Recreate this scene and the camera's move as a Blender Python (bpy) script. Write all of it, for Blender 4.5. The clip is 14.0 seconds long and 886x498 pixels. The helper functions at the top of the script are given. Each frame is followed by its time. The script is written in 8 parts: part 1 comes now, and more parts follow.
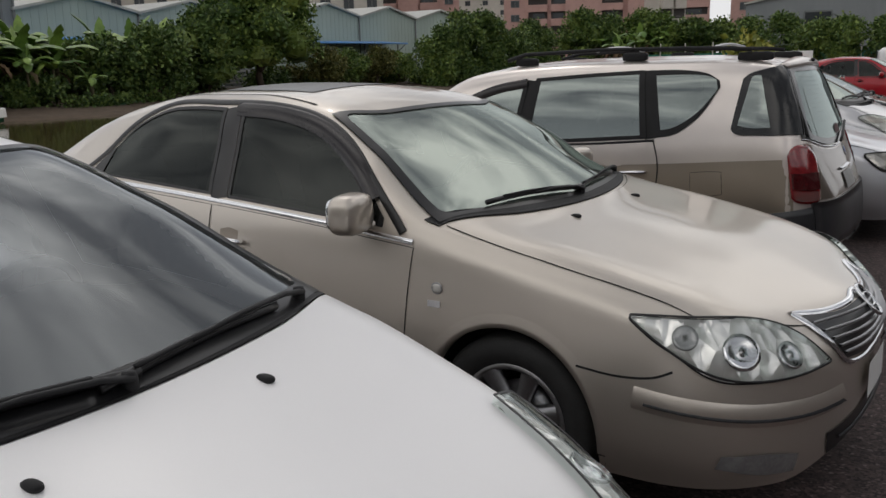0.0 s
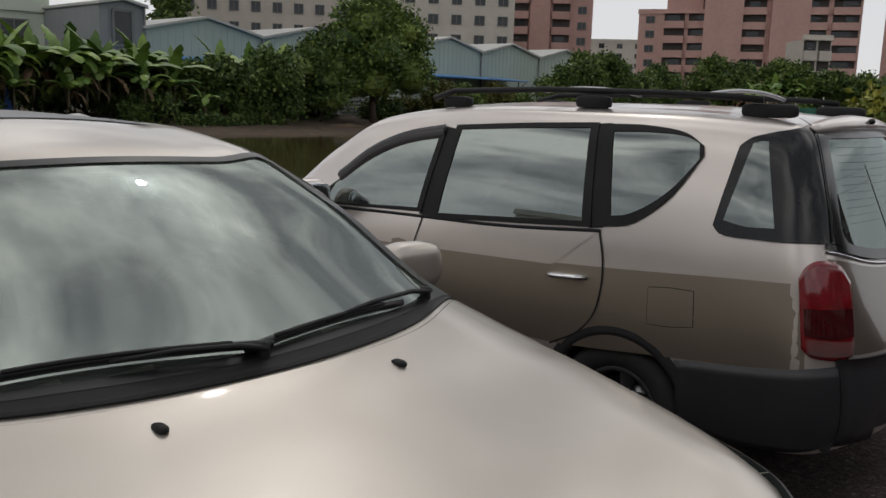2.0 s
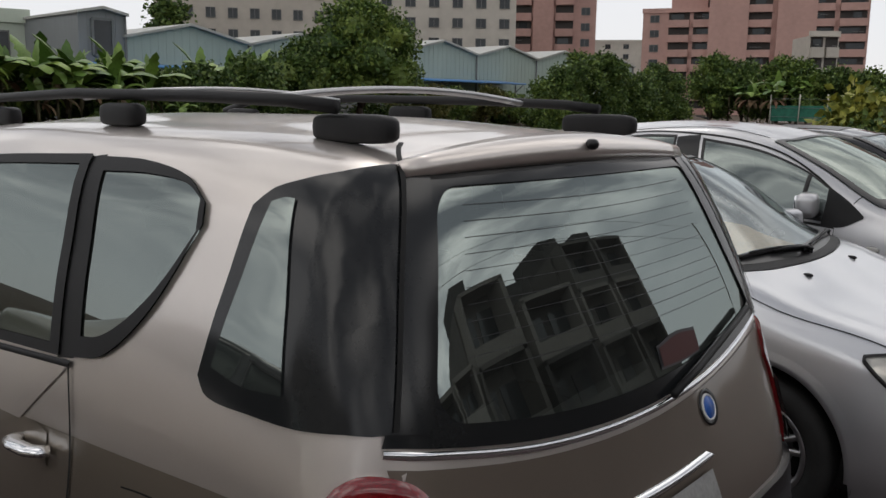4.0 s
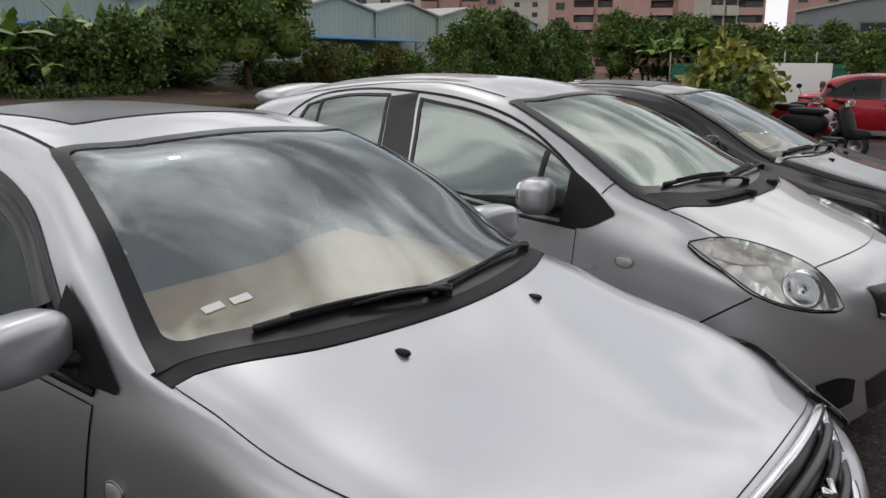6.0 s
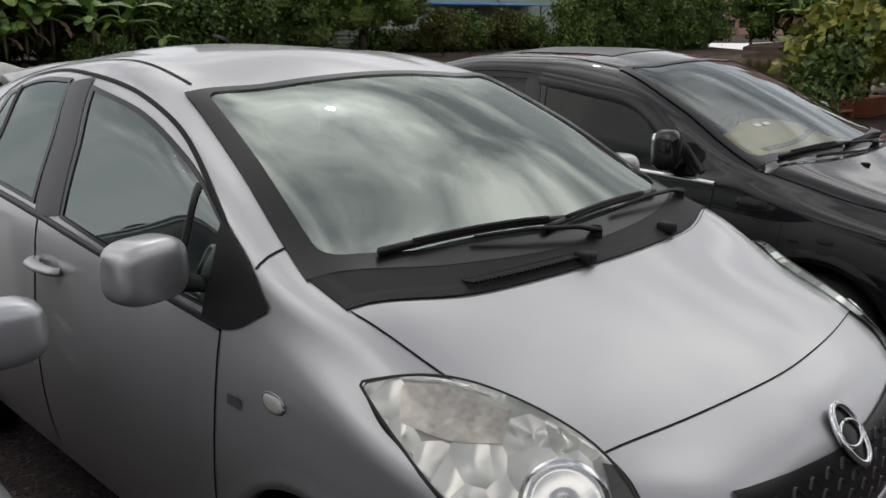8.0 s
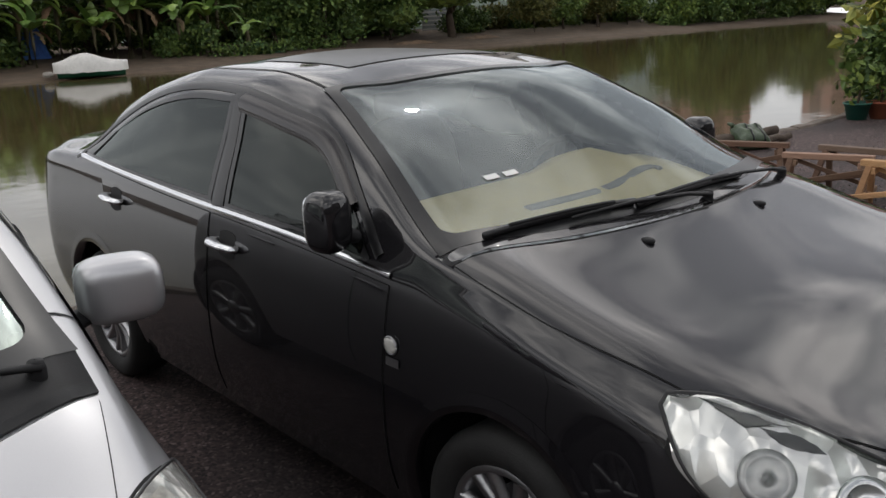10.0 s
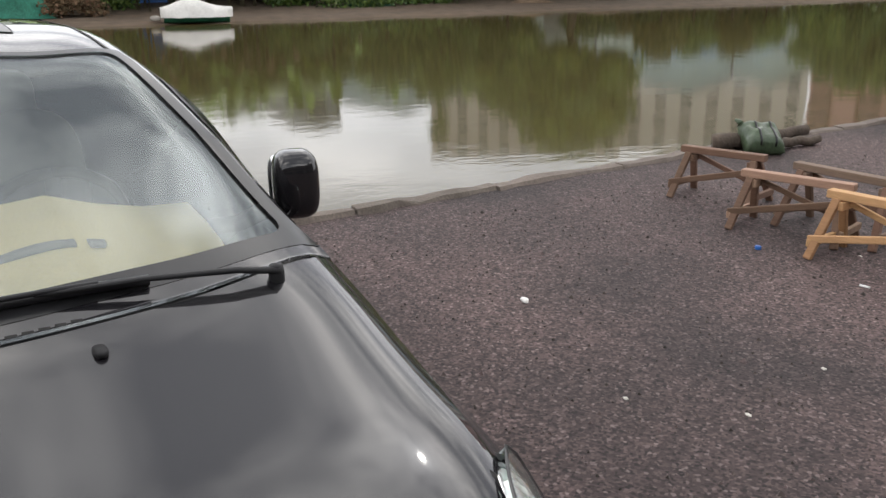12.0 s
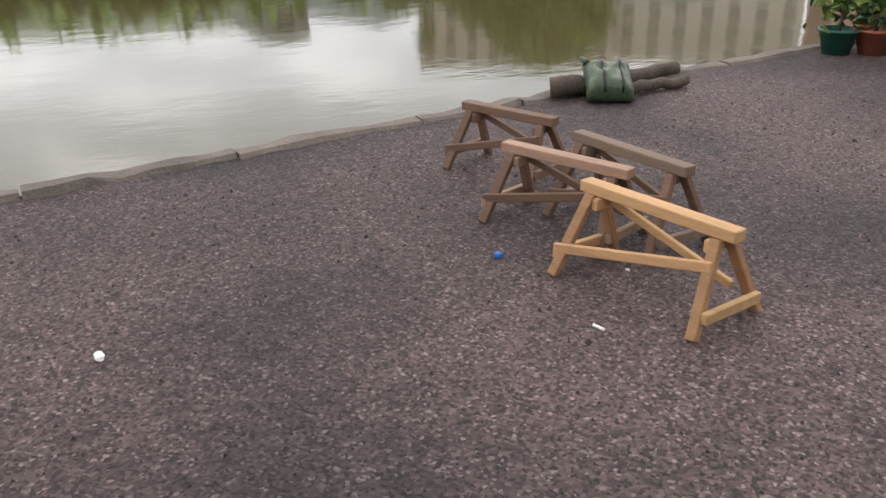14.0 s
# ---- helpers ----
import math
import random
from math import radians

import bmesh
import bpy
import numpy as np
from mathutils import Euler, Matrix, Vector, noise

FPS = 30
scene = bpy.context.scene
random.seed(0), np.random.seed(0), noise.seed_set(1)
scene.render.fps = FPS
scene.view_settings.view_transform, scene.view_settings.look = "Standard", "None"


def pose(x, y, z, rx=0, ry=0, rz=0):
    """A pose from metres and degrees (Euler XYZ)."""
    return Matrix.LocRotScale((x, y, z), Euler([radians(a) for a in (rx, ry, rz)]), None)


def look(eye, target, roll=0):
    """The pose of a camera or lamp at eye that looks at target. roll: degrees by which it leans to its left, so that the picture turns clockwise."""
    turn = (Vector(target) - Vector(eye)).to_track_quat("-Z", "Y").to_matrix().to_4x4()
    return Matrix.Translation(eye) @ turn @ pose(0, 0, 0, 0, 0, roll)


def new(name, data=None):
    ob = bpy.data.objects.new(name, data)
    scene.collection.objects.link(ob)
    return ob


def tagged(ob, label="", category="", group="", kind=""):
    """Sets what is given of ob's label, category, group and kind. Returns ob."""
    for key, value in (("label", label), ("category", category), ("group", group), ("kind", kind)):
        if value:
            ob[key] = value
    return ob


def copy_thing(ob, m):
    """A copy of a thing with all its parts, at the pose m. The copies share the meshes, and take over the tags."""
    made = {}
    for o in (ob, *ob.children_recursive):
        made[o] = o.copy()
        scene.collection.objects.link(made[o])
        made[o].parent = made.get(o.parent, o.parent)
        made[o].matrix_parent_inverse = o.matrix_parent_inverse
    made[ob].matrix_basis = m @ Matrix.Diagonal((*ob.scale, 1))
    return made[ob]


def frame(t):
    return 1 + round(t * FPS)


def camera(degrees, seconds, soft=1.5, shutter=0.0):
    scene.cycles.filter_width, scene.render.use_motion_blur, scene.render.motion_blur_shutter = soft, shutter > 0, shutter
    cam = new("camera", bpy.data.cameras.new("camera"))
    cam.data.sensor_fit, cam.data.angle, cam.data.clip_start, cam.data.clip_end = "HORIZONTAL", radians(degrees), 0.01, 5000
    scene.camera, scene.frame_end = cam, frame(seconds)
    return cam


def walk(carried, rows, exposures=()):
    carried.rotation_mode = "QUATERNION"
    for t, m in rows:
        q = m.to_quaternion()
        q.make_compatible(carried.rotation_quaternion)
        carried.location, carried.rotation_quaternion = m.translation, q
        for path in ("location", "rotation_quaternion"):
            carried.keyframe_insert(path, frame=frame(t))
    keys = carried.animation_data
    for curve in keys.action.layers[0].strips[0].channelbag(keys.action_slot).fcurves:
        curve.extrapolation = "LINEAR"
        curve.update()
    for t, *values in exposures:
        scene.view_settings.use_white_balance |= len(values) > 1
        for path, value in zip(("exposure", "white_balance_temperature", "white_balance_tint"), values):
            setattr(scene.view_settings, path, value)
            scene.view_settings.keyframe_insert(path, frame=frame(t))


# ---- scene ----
from mathutils.bvhtree import BVHTree

cam = camera(53.7, 14.0)
PATH = [
    (0, (0.162, 0.329, 1.574), (-0.95, 1.939, 1.159), -1.4),
    (0.5, (0.141, 0.946, 1.57), (-1.077, 2.478, 1.16), -1.2),
    (1, (0.114, 1.449, 1.587), (-1.097, 2.994, 1.202), -0.2),
    (1.5, (0.088, 2.125, 1.579), (-1.209, 3.601, 1.204), 1.0),
    (2, (0.039, 2.683, 1.572), (-1.293, 4.137, 1.236), 1.9),
    (2.2, (0.018, 2.927, 1.6), (-1.289, 4.406, 1.281), 0.9),
    (4.3, (-0.089, 5.353, 1.63), (-1.447, 6.784, 1.305), 0.9),
    (4.5, (-0.096, 5.574, 1.635), (-1.417, 7.045, 1.329), 2.7),
    (4.7, (-0.136, 5.88, 1.616), (-1.377, 7.409, 1.267), 0.3),
    (5, (-0.134, 6.225, 1.566), (-1.312, 7.805, 1.226), 0.9),
    (5.5, (-0.167, 6.788, 1.571), (-1.365, 8.341, 1.181), 0.4),
    (6, (-0.216, 7.309, 1.577), (-1.415, 8.855, 1.164), 0.6),
    (6.5, (-0.232, 7.889, 1.592), (-1.536, 9.32, 1.094), 1.2),
    (7, (-0.171, 8.414, 1.594), (-1.519, 9.814, 1.123), -0.5),
    (7.5, (-0.208, 9.033, 1.583), (-1.555, 10.425, 1.088), 0.3),
    (8, (-0.24, 9.531, 1.573), (-1.655, 10.858, 1.087), -0.5),
    (8.5, (-0.29, 10.074, 1.587), (-1.694, 11.396, 1.058), -0.6),
    (9, (-0.264, 10.596, 1.605), (-1.72, 11.861, 1.078), -0.1),
    (11.3, (-0.125, 13.196, 1.637), (-1.824, 14.038, 1.001), -3.0),
    (11.5, (-0.232, 13.435, 1.605), (-1.939, 14.239, 0.943), -1.8),
    (12, (-0.342, 13.981, 1.594), (-2.043, 14.835, 0.981), -0.5),
    (12.5, (-0.389, 14.548, 1.621), (-2.134, 15.38, 1.11), 0.8),
    (13, (-0.645, 15.064, 1.615), (-2.404, 15.899, 1.158), 2.8),
    (13.5, (-0.691, 15.658, 1.564), (-2.421, 16.469, 0.973), -0.2),
    (14, (-0.886, 16.051, 1.561), (-2.523, 16.876, 0.761), -0.8),
]
walk(cam, [(t, look(e, g, r)) for t, e, g, r in PATH], exposures=[(0.0, 0.28), (2.0, 0.13), (4.5, 0.46), (6.5, 0.56), (7.5, 0.38), (9.0, 0.46), (11.5, 1.38), (12.5, 1.57), (14.0, 1.6)])

# ---- sky, sun, exposure ----
SUN = Vector((-0.47, 0.49, 0.73)).normalized()


def make_world():
    w = bpy.data.worlds.new("overcast_sky")
    scene.world = w
    w.use_nodes = True
    nt = w.node_tree
    nt.nodes.clear()
    N, L = nt.nodes.new, nt.links.new
    out, bg = N("ShaderNodeOutputWorld"), N("ShaderNodeBackground")
    bg.inputs["Strength"].default_value = 0.1
    sky = N("ShaderNodeTexSky")
    sky.sky_type = "NISHITA"
    sky.sun_disc = False
    sky.sun_elevation = math.asin(SUN.z)
    sky.sun_rotation = math.atan2(SUN.x, SUN.y)
    tc = N("ShaderNodeTexCoord")
    sep = N("ShaderNodeSeparateXYZ")
    L(tc.outputs["Generated"], sep.inputs[0])
    zc = N("ShaderNodeMath"); zc.operation = "MAXIMUM"; zc.inputs[1].default_value = 0.0
    L(sep.outputs["Z"], zc.inputs[0])
    za = N("ShaderNodeMath"); za.operation = "ADD"; za.inputs[1].default_value = 0.16
    L(zc.outputs[0], za.inputs[0])
    dv = N("ShaderNodeVectorMath"); dv.operation = "DIVIDE"
    cz = N("ShaderNodeCombineXYZ")
    for i in range(3):
        L(za.outputs[0], cz.inputs[i])
    L(tc.outputs["Generated"], dv.inputs[0])
    L(cz.outputs[0], dv.inputs[1])
    n1 = N("ShaderNodeTexNoise"); n1.inputs["Scale"].default_value = 1.9; n1.inputs["Detail"].default_value = 6; n1.inputs["Roughness"].default_value = 0.52; n1.inputs["Distortion"].default_value = 0.12
    L(dv.outputs[0], n1.inputs["Vector"])
    cr = N("ShaderNodeValToRGB")
    e = cr.color_ramp.elements
    e[0].position, e[0].color = 0.42, (2.7, 2.75, 2.95, 1)
    e[1].position, e[1].color = 0.62, (13.8, 13.3, 12.8, 1)
    m = cr.color_ramp.elements.new(0.52); m.color = (7.3, 7.2, 7.15, 1)
    L(n1.outputs["Fac"], cr.inputs[0])
    # brighter cloud round the veiled sun
    dot = N("ShaderNodeVectorMath"); dot.operation = "DOT_PRODUCT"; dot.inputs[1].default_value = SUN
    nrm = N("ShaderNodeVectorMath"); nrm.operation = "NORMALIZE"
    L(tc.outputs["Generated"], nrm.inputs[0]); L(nrm.outputs[0], dot.inputs[0])
    mx = N("ShaderNodeMath"); mx.operation = "MAXIMUM"; mx.inputs[1].default_value = 0.0
    L(dot.outputs["Value"], mx.inputs[0])
    p1 = N("ShaderNodeMath"); p1.operation = "POWER"; p1.inputs[1].default_value = 90
    p2 = N("ShaderNodeMath"); p2.operation = "POWER"; p2.inputs[1].default_value = 1500
    L(mx.outputs[0], p1.inputs[0]); L(mx.outputs[0], p2.inputs[0])
    a1 = N("ShaderNodeMath"); a1.operation = "MULTIPLY_ADD"; a1.inputs[1].default_value = 1.3; a1.inputs[2].default_value = 1.0
    L(p1.outputs[0], a1.inputs[0])
    a2 = N("ShaderNodeMath"); a2.operation = "MULTIPLY_ADD"; a2.inputs[1].default_value = 2.0
    L(p2.outputs[0], a2.inputs[0]); L(a1.outputs[0], a2.inputs[2])
    sc = N("ShaderNodeVectorMath"); sc.operation = "SCALE"
    # an even bright veil low down, broken cloud higher up
    lowf = N("ShaderNodeMapRange"); lowf.inputs["From Min"].default_value = 0.10; lowf.inputs["From Max"].default_value = 0.50
    L(sep.outputs["Z"], lowf.inputs["Value"])
    veil = N("ShaderNodeMix"); veil.data_type = "RGBA"
    veil.inputs["A"].default_value = (6.4, 6.4, 6.6, 1)
    L(lowf.outputs[0], veil.inputs["Factor"]); L(cr.outputs[0], veil.inputs["B"])
    L(veil.outputs["Result"], sc.inputs[0]); L(a2.outputs[0], sc.inputs["Scale"])
    mix = N("ShaderNodeMix"); mix.data_type = "RGBA"; mix.inputs["Factor"].default_value = 0.93
    L(sky.outputs[0], mix.inputs["A"]); L(sc.outputs[0], mix.inputs["B"])
    L(mix.outputs["Result"], bg.inputs["Color"]); L(bg.outputs[0], out.inputs[0])


make_world()
sun_data = bpy.data.lights.new("sun", "SUN")
sun_data.energy, sun_data.angle, sun_data.color = 0.07, radians(1), (1.0, 0.95, 0.88)
sun = new("sun", sun_data)
sun.matrix_world = SUN.to_track_quat("Z", "Y").to_matrix().to_4x4()

# ---- materials ----
def mat(name, color, rough=0.5, metal=0.0, coat=0.0, var=0.0, scale=8.0, fine=90.0, bump=0.0, spec=0.5, trans=0.0, ior=1.45, color2=None, alpha=1.0, island=0.0, coordname="Object", stretch=(1, 1, 1)):
    m = bpy.data.materials.new(name)
    m.use_nodes = True
    nt = m.node_tree
    N, L = nt.nodes.new, nt.links.new
    b = nt.nodes["Principled BSDF"]
    b.inputs["Roughness"].default_value = rough
    b.inputs["Metallic"].default_value = metal
    b.inputs["Coat Weight"].default_value = coat
    b.inputs["Coat Roughness"].default_value = 0.03
    b.inputs["Specular IOR Level"].default_value = spec
    b.inputs["Transmission Weight"].default_value = trans
    b.inputs["IOR"].default_value = ior
    b.inputs["Base Color"].default_value = (*color, 1)
    if not (var or bump or color2 or island):
        return m
    tc = N("ShaderNodeTexCoord")
    mp = N("ShaderNodeMapping"); mp.inputs["Scale"].default_value = stretch
    L(tc.outputs[coordname], mp.inputs[0])
    n1 = N("ShaderNodeTexNoise"); n1.inputs["Scale"].default_value = scale; n1.inputs["Detail"].default_value = 6
    n2 = N("ShaderNodeTexNoise"); n2.inputs["Scale"].default_value = fine; n2.inputs["Detail"].default_value = 4
    L(mp.outputs[0], n1.inputs["Vector"]); L(mp.outputs[0], n2.inputs["Vector"])
    mixn = N("ShaderNodeMix"); mixn.inputs["Factor"].default_value = 0.45
    L(n1.outputs["Fac"], mixn.inputs["A"]); L(n2.outputs["Fac"], mixn.inputs["B"])
    cr = N("ShaderNodeValToRGB")
    c2 = color2 or tuple(min(1, c * (1 + var)) for c in color)
    c1 = tuple(c * (1 - var) for c in color)
    e = cr.color_ramp.elements
    e[0].position, e[0].color = 0.33, (*c1, 1)
    e[1].position, e[1].color = 0.67, (*c2, 1)
    L(mixn.outputs["Result"], cr.inputs[0])
    last = cr.outputs[0]
    if island:
        g = N("ShaderNodeNewGeometry"); oi = N("ShaderNodeObjectInfo")
        ad = N("ShaderNodeMath"); ad.operation = "ADD"
        L(g.outputs["Random Per Island"], ad.inputs[0]); L(oi.outputs["Random"], ad.inputs[1])
        fr = N("ShaderNodeMath"); fr.operation = "FRACT"; L(ad.outputs[0], fr.inputs[0])
        ma = N("ShaderNodeMath"); ma.operation = "MULTIPLY_ADD"; ma.inputs[1].default_value = 2 * island; ma.inputs[2].default_value = 1 - island
        L(fr.outputs[0], ma.inputs[0])
        hv = N("ShaderNodeHueSaturation"); L(ma.outputs[0], hv.inputs["Value"]); L(last, hv.inputs["Color"])
        hm = N("ShaderNodeMath"); hm.operation = "MULTIPLY_ADD"; hm.inputs[1].default_value = -0.1 * island; hm.inputs[2].default_value = 0.5 + 0.05 * island
        L(fr.outputs[0], hm.inputs[0]); L(hm.outputs[0], hv.inputs["Hue"])
        last = hv.outputs[0]
    L(last, b.inputs["Base Color"])
    if bump:
        bp = N("ShaderNodeBump"); bp.inputs["Strength"].default_value = bump; bp.inputs["Distance"].default_value = 0.01
        L(n2.outputs["Fac"], bp.inputs["Height"]); L(bp.outputs[0], b.inputs["Normal"])
    return m


def paint(name, color, metal=0.55, rough=0.34):
    """Car paint: metallic base with a little mottling of road dust, under clear coat."""
    m = mat(name, color, rough=rough, metal=metal, coat=0.8, var=0.05, scale=3.0, fine=700.0, spec=0.3)
    m.node_tree.nodes["Principled BSDF"].inputs["Coat Roughness"].default_value = 0.055
    return m


def glass(name, tint, ior=1.9, dust=0.04, dustcol=(0.55, 0.58, 0.55), rough=0.01, film=0.0, gloss=(0.93, 1.0, 0.97)):
    """Pane: Fresnel gloss over a tinted clear layer with a veil of dust."""
    m = bpy.data.materials.new(name)
    m.use_nodes = True
    nt = m.node_tree
    nt.nodes.clear()
    N, L = nt.nodes.new, nt.links.new
    out = N("ShaderNodeOutputMaterial")
    tr = N("ShaderNodeBsdfTransparent"); tr.inputs[0].default_value = (*tint, 1)
    gl = N("ShaderNodeBsdfGlossy"); gl.inputs["Roughness"].default_value = rough; gl.inputs[0].default_value = (*gloss, 1)
    df = N("ShaderNodeBsdfDiffuse"); df.inputs[0].default_value = (*dustcol, 1)
    fr = N("ShaderNodeFresnel"); fr.inputs["IOR"].default_value = ior
    no = N("ShaderNodeTexNoise"); no.inputs["Scale"].default_value = 5.0; no.inputs["Detail"].default_value = 8
    tc = N("ShaderNodeTexCoord"); L(tc.outputs["Object"], no.inputs["Vector"])
    mu = N("ShaderNodeMath"); mu.operation = "MULTIPLY"; mu.inputs[1].default_value = dust * 2
    L(no.outputs["Fac"], mu.inputs[0])
    m1, m2 = N("ShaderNodeMixShader"), N("ShaderNodeMixShader")
    L(mu.outputs[0], m1.inputs[0]); L(tr.outputs[0], m1.inputs[1]); L(df.outputs[0], m1.inputs[2])
    fm = N("ShaderNodeMath"); fm.operation = "MAXIMUM"; fm.inputs[1].default_value = film
    L(fr.outputs[0], fm.inputs[0])
    L(fm.outputs[0], m2.inputs[0]); L(m1.outputs[0], m2.inputs[1]); L(gl.outputs[0], m2.inputs[2])
    L(m2.outputs[0], out.inputs[0])
    return m


CHROME = mat("chrome", (0.75, 0.76, 0.78), 0.12, 1.0, var=0.06, scale=12)
DULLMETAL = mat("alloy", (0.36, 0.36, 0.37), 0.32, 0.9, var=0.12, scale=10)
BLACKPLASTIC = mat("black_plastic", (0.014, 0.014, 0.015), 0.55, var=0.25, scale=9, fine=300, bump=0.05, spec=0.3)
GREYPLASTIC = mat("grey_plastic", (0.030, 0.031, 0.034), 0.35, var=0.15, scale=6, fine=250, bump=0.05)
TRIMBLACK = mat("trim_black", (0.012, 0.012, 0.013), 0.28, var=0.2, scale=10)
SEAM = mat("seam_black", (0.006, 0.006, 0.006), 0.7)
RUBBER = mat("tyre_rubber", (0.018, 0.018, 0.018), 0.75, var=0.3, scale=20, fine=200, bump=0.2)
VISOR = mat("smoked_visor", (0.020, 0.017, 0.018), 0.16, var=0.2)


def faceted(name, color, cells, depth):
    """Bright reflector moulded in upright facets."""
    m = mat(name, color, 0.14, 0.6, coat=0.5, var=0.15, scale=9.0, fine=30.0)
    nt = m.node_tree
    N, L = nt.nodes.new, nt.links.new
    tc, vo, bp = N("ShaderNodeTexCoord"), N("ShaderNodeTexVoronoi"), N("ShaderNodeBump")
    mp = N("ShaderNodeMapping")
    mp.inputs["Scale"].default_value = (1, 1, 0.45)
    L(tc.outputs["Object"], mp.inputs[0])
    vo.inputs["Scale"].default_value = cells
    bp.inputs["Strength"].default_value = depth
    bp.inputs["Distance"].default_value = 0.03
    L(mp.outputs[0], vo.inputs["Vector"]); L(vo.outputs["Distance"], bp.inputs["Height"])
    L(bp.outputs[0], nt.nodes["Principled BSDF"].inputs["Normal"])
    return m


LAMPWHITE = faceted("lamp_reflector", (0.84, 0.84, 0.83), 17.0, 0.7)
LAMPGREY = mat("lamp_recess", (0.34, 0.345, 0.35), 0.22, 0.6, var=0.3, scale=18)
REDLENS = mat("red_lamp_lens", (0.20, 0.006, 0.010), 0.12, coat=1.0, var=0.4, scale=14)
DARKRED = mat("dark_red_lamp_lens", (0.06, 0.004, 0.006), 0.12, coat=1.0, var=0.3, scale=14)
CLEARLENS = glass("clear_lens", (0.97, 0.97, 0.96), 1.45, 0.05)
HAZYLENS = glass("hazy_lens", (0.96, 0.95, 0.93), 1.45, 0.09, (0.72, 0.70, 0.66))
WINDSCREEN = glass("windscreen_glass", (0.50, 0.56, 0.54), 2.05, 0.10, (0.45, 0.48, 0.46))
TINTED = glass("tinted_glass", (0.05, 0.055, 0.055), 1.36, 0.008)
SHADEBAND = glass("shade_band", (0.16, 0.13, 0.15), 1.7, 0.10, (0.22, 0.19, 0.21))
CABIN = mat("cabin_dark", (0.03, 0.03, 0.032), 0.8, var=0.2)
SEATCLOTH = mat("seat_cloth", (0.10, 0.095, 0.085), 0.9, var=0.2, scale=30)
DASHGREY = mat("dash_grey", (0.16, 0.165, 0.16), 0.7, var=0.15)
DASHBEIGE = mat("dash_cover_beige", (0.78, 0.58, 0.31), 0.85, var=0.16, scale=5, fine=120, bump=0.2)
DASHCREAM = mat("dash_cover_cream", (0.70, 0.60, 0.31), 0.85, var=0.12, scale=5, fine=120, bump=0.2)
SIDELENS = mat("side_lamp_lens", (0.50, 0.49, 0.46), 0.15, coat=1.0, var=0.2, scale=40)
WHITEPAINT = mat("white_sticker", (0.8, 0.8, 0.78), 0.5)
# panes with reflective film
FILMSCREEN = glass("film_windscreen", (0.35, 0.40, 0.38), 2.0, 0.10, (0.45, 0.50, 0.46), film=0.30, gloss=(0.88, 0.98, 0.91))
FILMCLEAR = glass("film_windscreen_clear", (0.88, 0.88, 0.85), 1.65, 0.04, (0.5, 0.53, 0.52), film=0.24, gloss=(0.90, 0.98, 1.0))
FILMDEEP = glass("film_windscreen_deep", (0.80, 0.82, 0.78), 1.55, 0.035, (0.5, 0.53, 0.52), film=0.14, gloss=(0.90, 0.98, 1.0))
DARKSCREEN = glass("dark_windscreen", (0.25, 0.27, 0.27), 1.75, 0.05, (0.35, 0.37, 0.37), film=0.14, gloss=(0.92, 0.97, 1.0))
FILMSIDE = glass("film_side_glass", (0.04, 0.046, 0.046), 1.8, 0.03, film=0.24, gloss=(0.86, 0.97, 0.93))
CORNERGLASS = mat("dark_corner_glass", (0.012, 0.013, 0.014), 0.14, var=0.2, scale=4)
FILMREAR = glass("film_rear_glass", (0.10, 0.12, 0.12), 1.75, 0.03, film=0.25, gloss=(0.86, 0.98, 0.95))
LAMPAMBER = mat("lamp_indicator", (0.66, 0.62, 0.58), 0.18, 0.6, var=0.35, scale=26)

# ---- helpers for meshes ----
def link(name, bm, material, parent=None, label="", smooth=True):
    me = bpy.data.meshes.new(name)
    bm.normal_update()
    bm.to_mesh(me)
    bm.free()
    mats = material if isinstance(material, (list, tuple)) else [material]
    for k in mats:
        me.materials.append(k)
    if smooth:
        me.shade_smooth()
    ob = new(name, me)
    if parent is not None:
        ob.parent = parent
    if label:
        ob["label"] = label
    return ob


def part(name, bm, material, parent, label="", smooth=True):
    return link(name, bm, material, parent, label, smooth)


def from_arrays(name, verts, faces, material, parent=None, label="", normals=None, smooth=True):
    me = bpy.data.meshes.new(name)
    me.from_pydata([tuple(v) for v in verts], [], [tuple(f) for f in faces])
    mats = material if isinstance(material, (list, tuple)) else [material]
    for k in mats:
        me.materials.append(k)
    if smooth:
        me.shade_smooth()
    if normals is not None:
        me.normals_split_custom_set_from_vertices([tuple(n) for n in normals])
    ob = new(name, me)
    if parent is not None:
        ob.parent = parent
    if label:
        ob["label"] = label
    return ob


FAR = Matrix.Translation((-.3, 8, 1.6)) @ Matrix.Scale(1.12, 4) @ Matrix.Translation((.3, -8, -1.6))  # lays out the far bank and the town behind it


BANK = ((2.2, -1.7), (.6, -.95), (0.0, -.77), (-.8, -.64), (-2.8, -.53), (-6.0, -.30), (-10.5, .06), (-3000, .06))  # section of the far bank: distance from the shoreline, height


def shore_x(y):
    return -42.6 + .35 * math.sin(y * .23) + .25 * math.sin(y * .71)


def bank_z(x, y):
    """Height of the ground on the far side of the pond."""
    d = x - shore_x(y)
    return float(np.interp(-d, [-p[0] for p in BANK], [p[1] for p in BANK])) - .03


def far(m):
    """A pose of the far bank, carried to its place and set on the ground; size is left to the thing."""
    r = m.copy()
    p = FAR @ m.translation
    r.translation = (p.x, p.y, bank_z(p.x, p.y) if p.y < 91 else p.z)
    return r


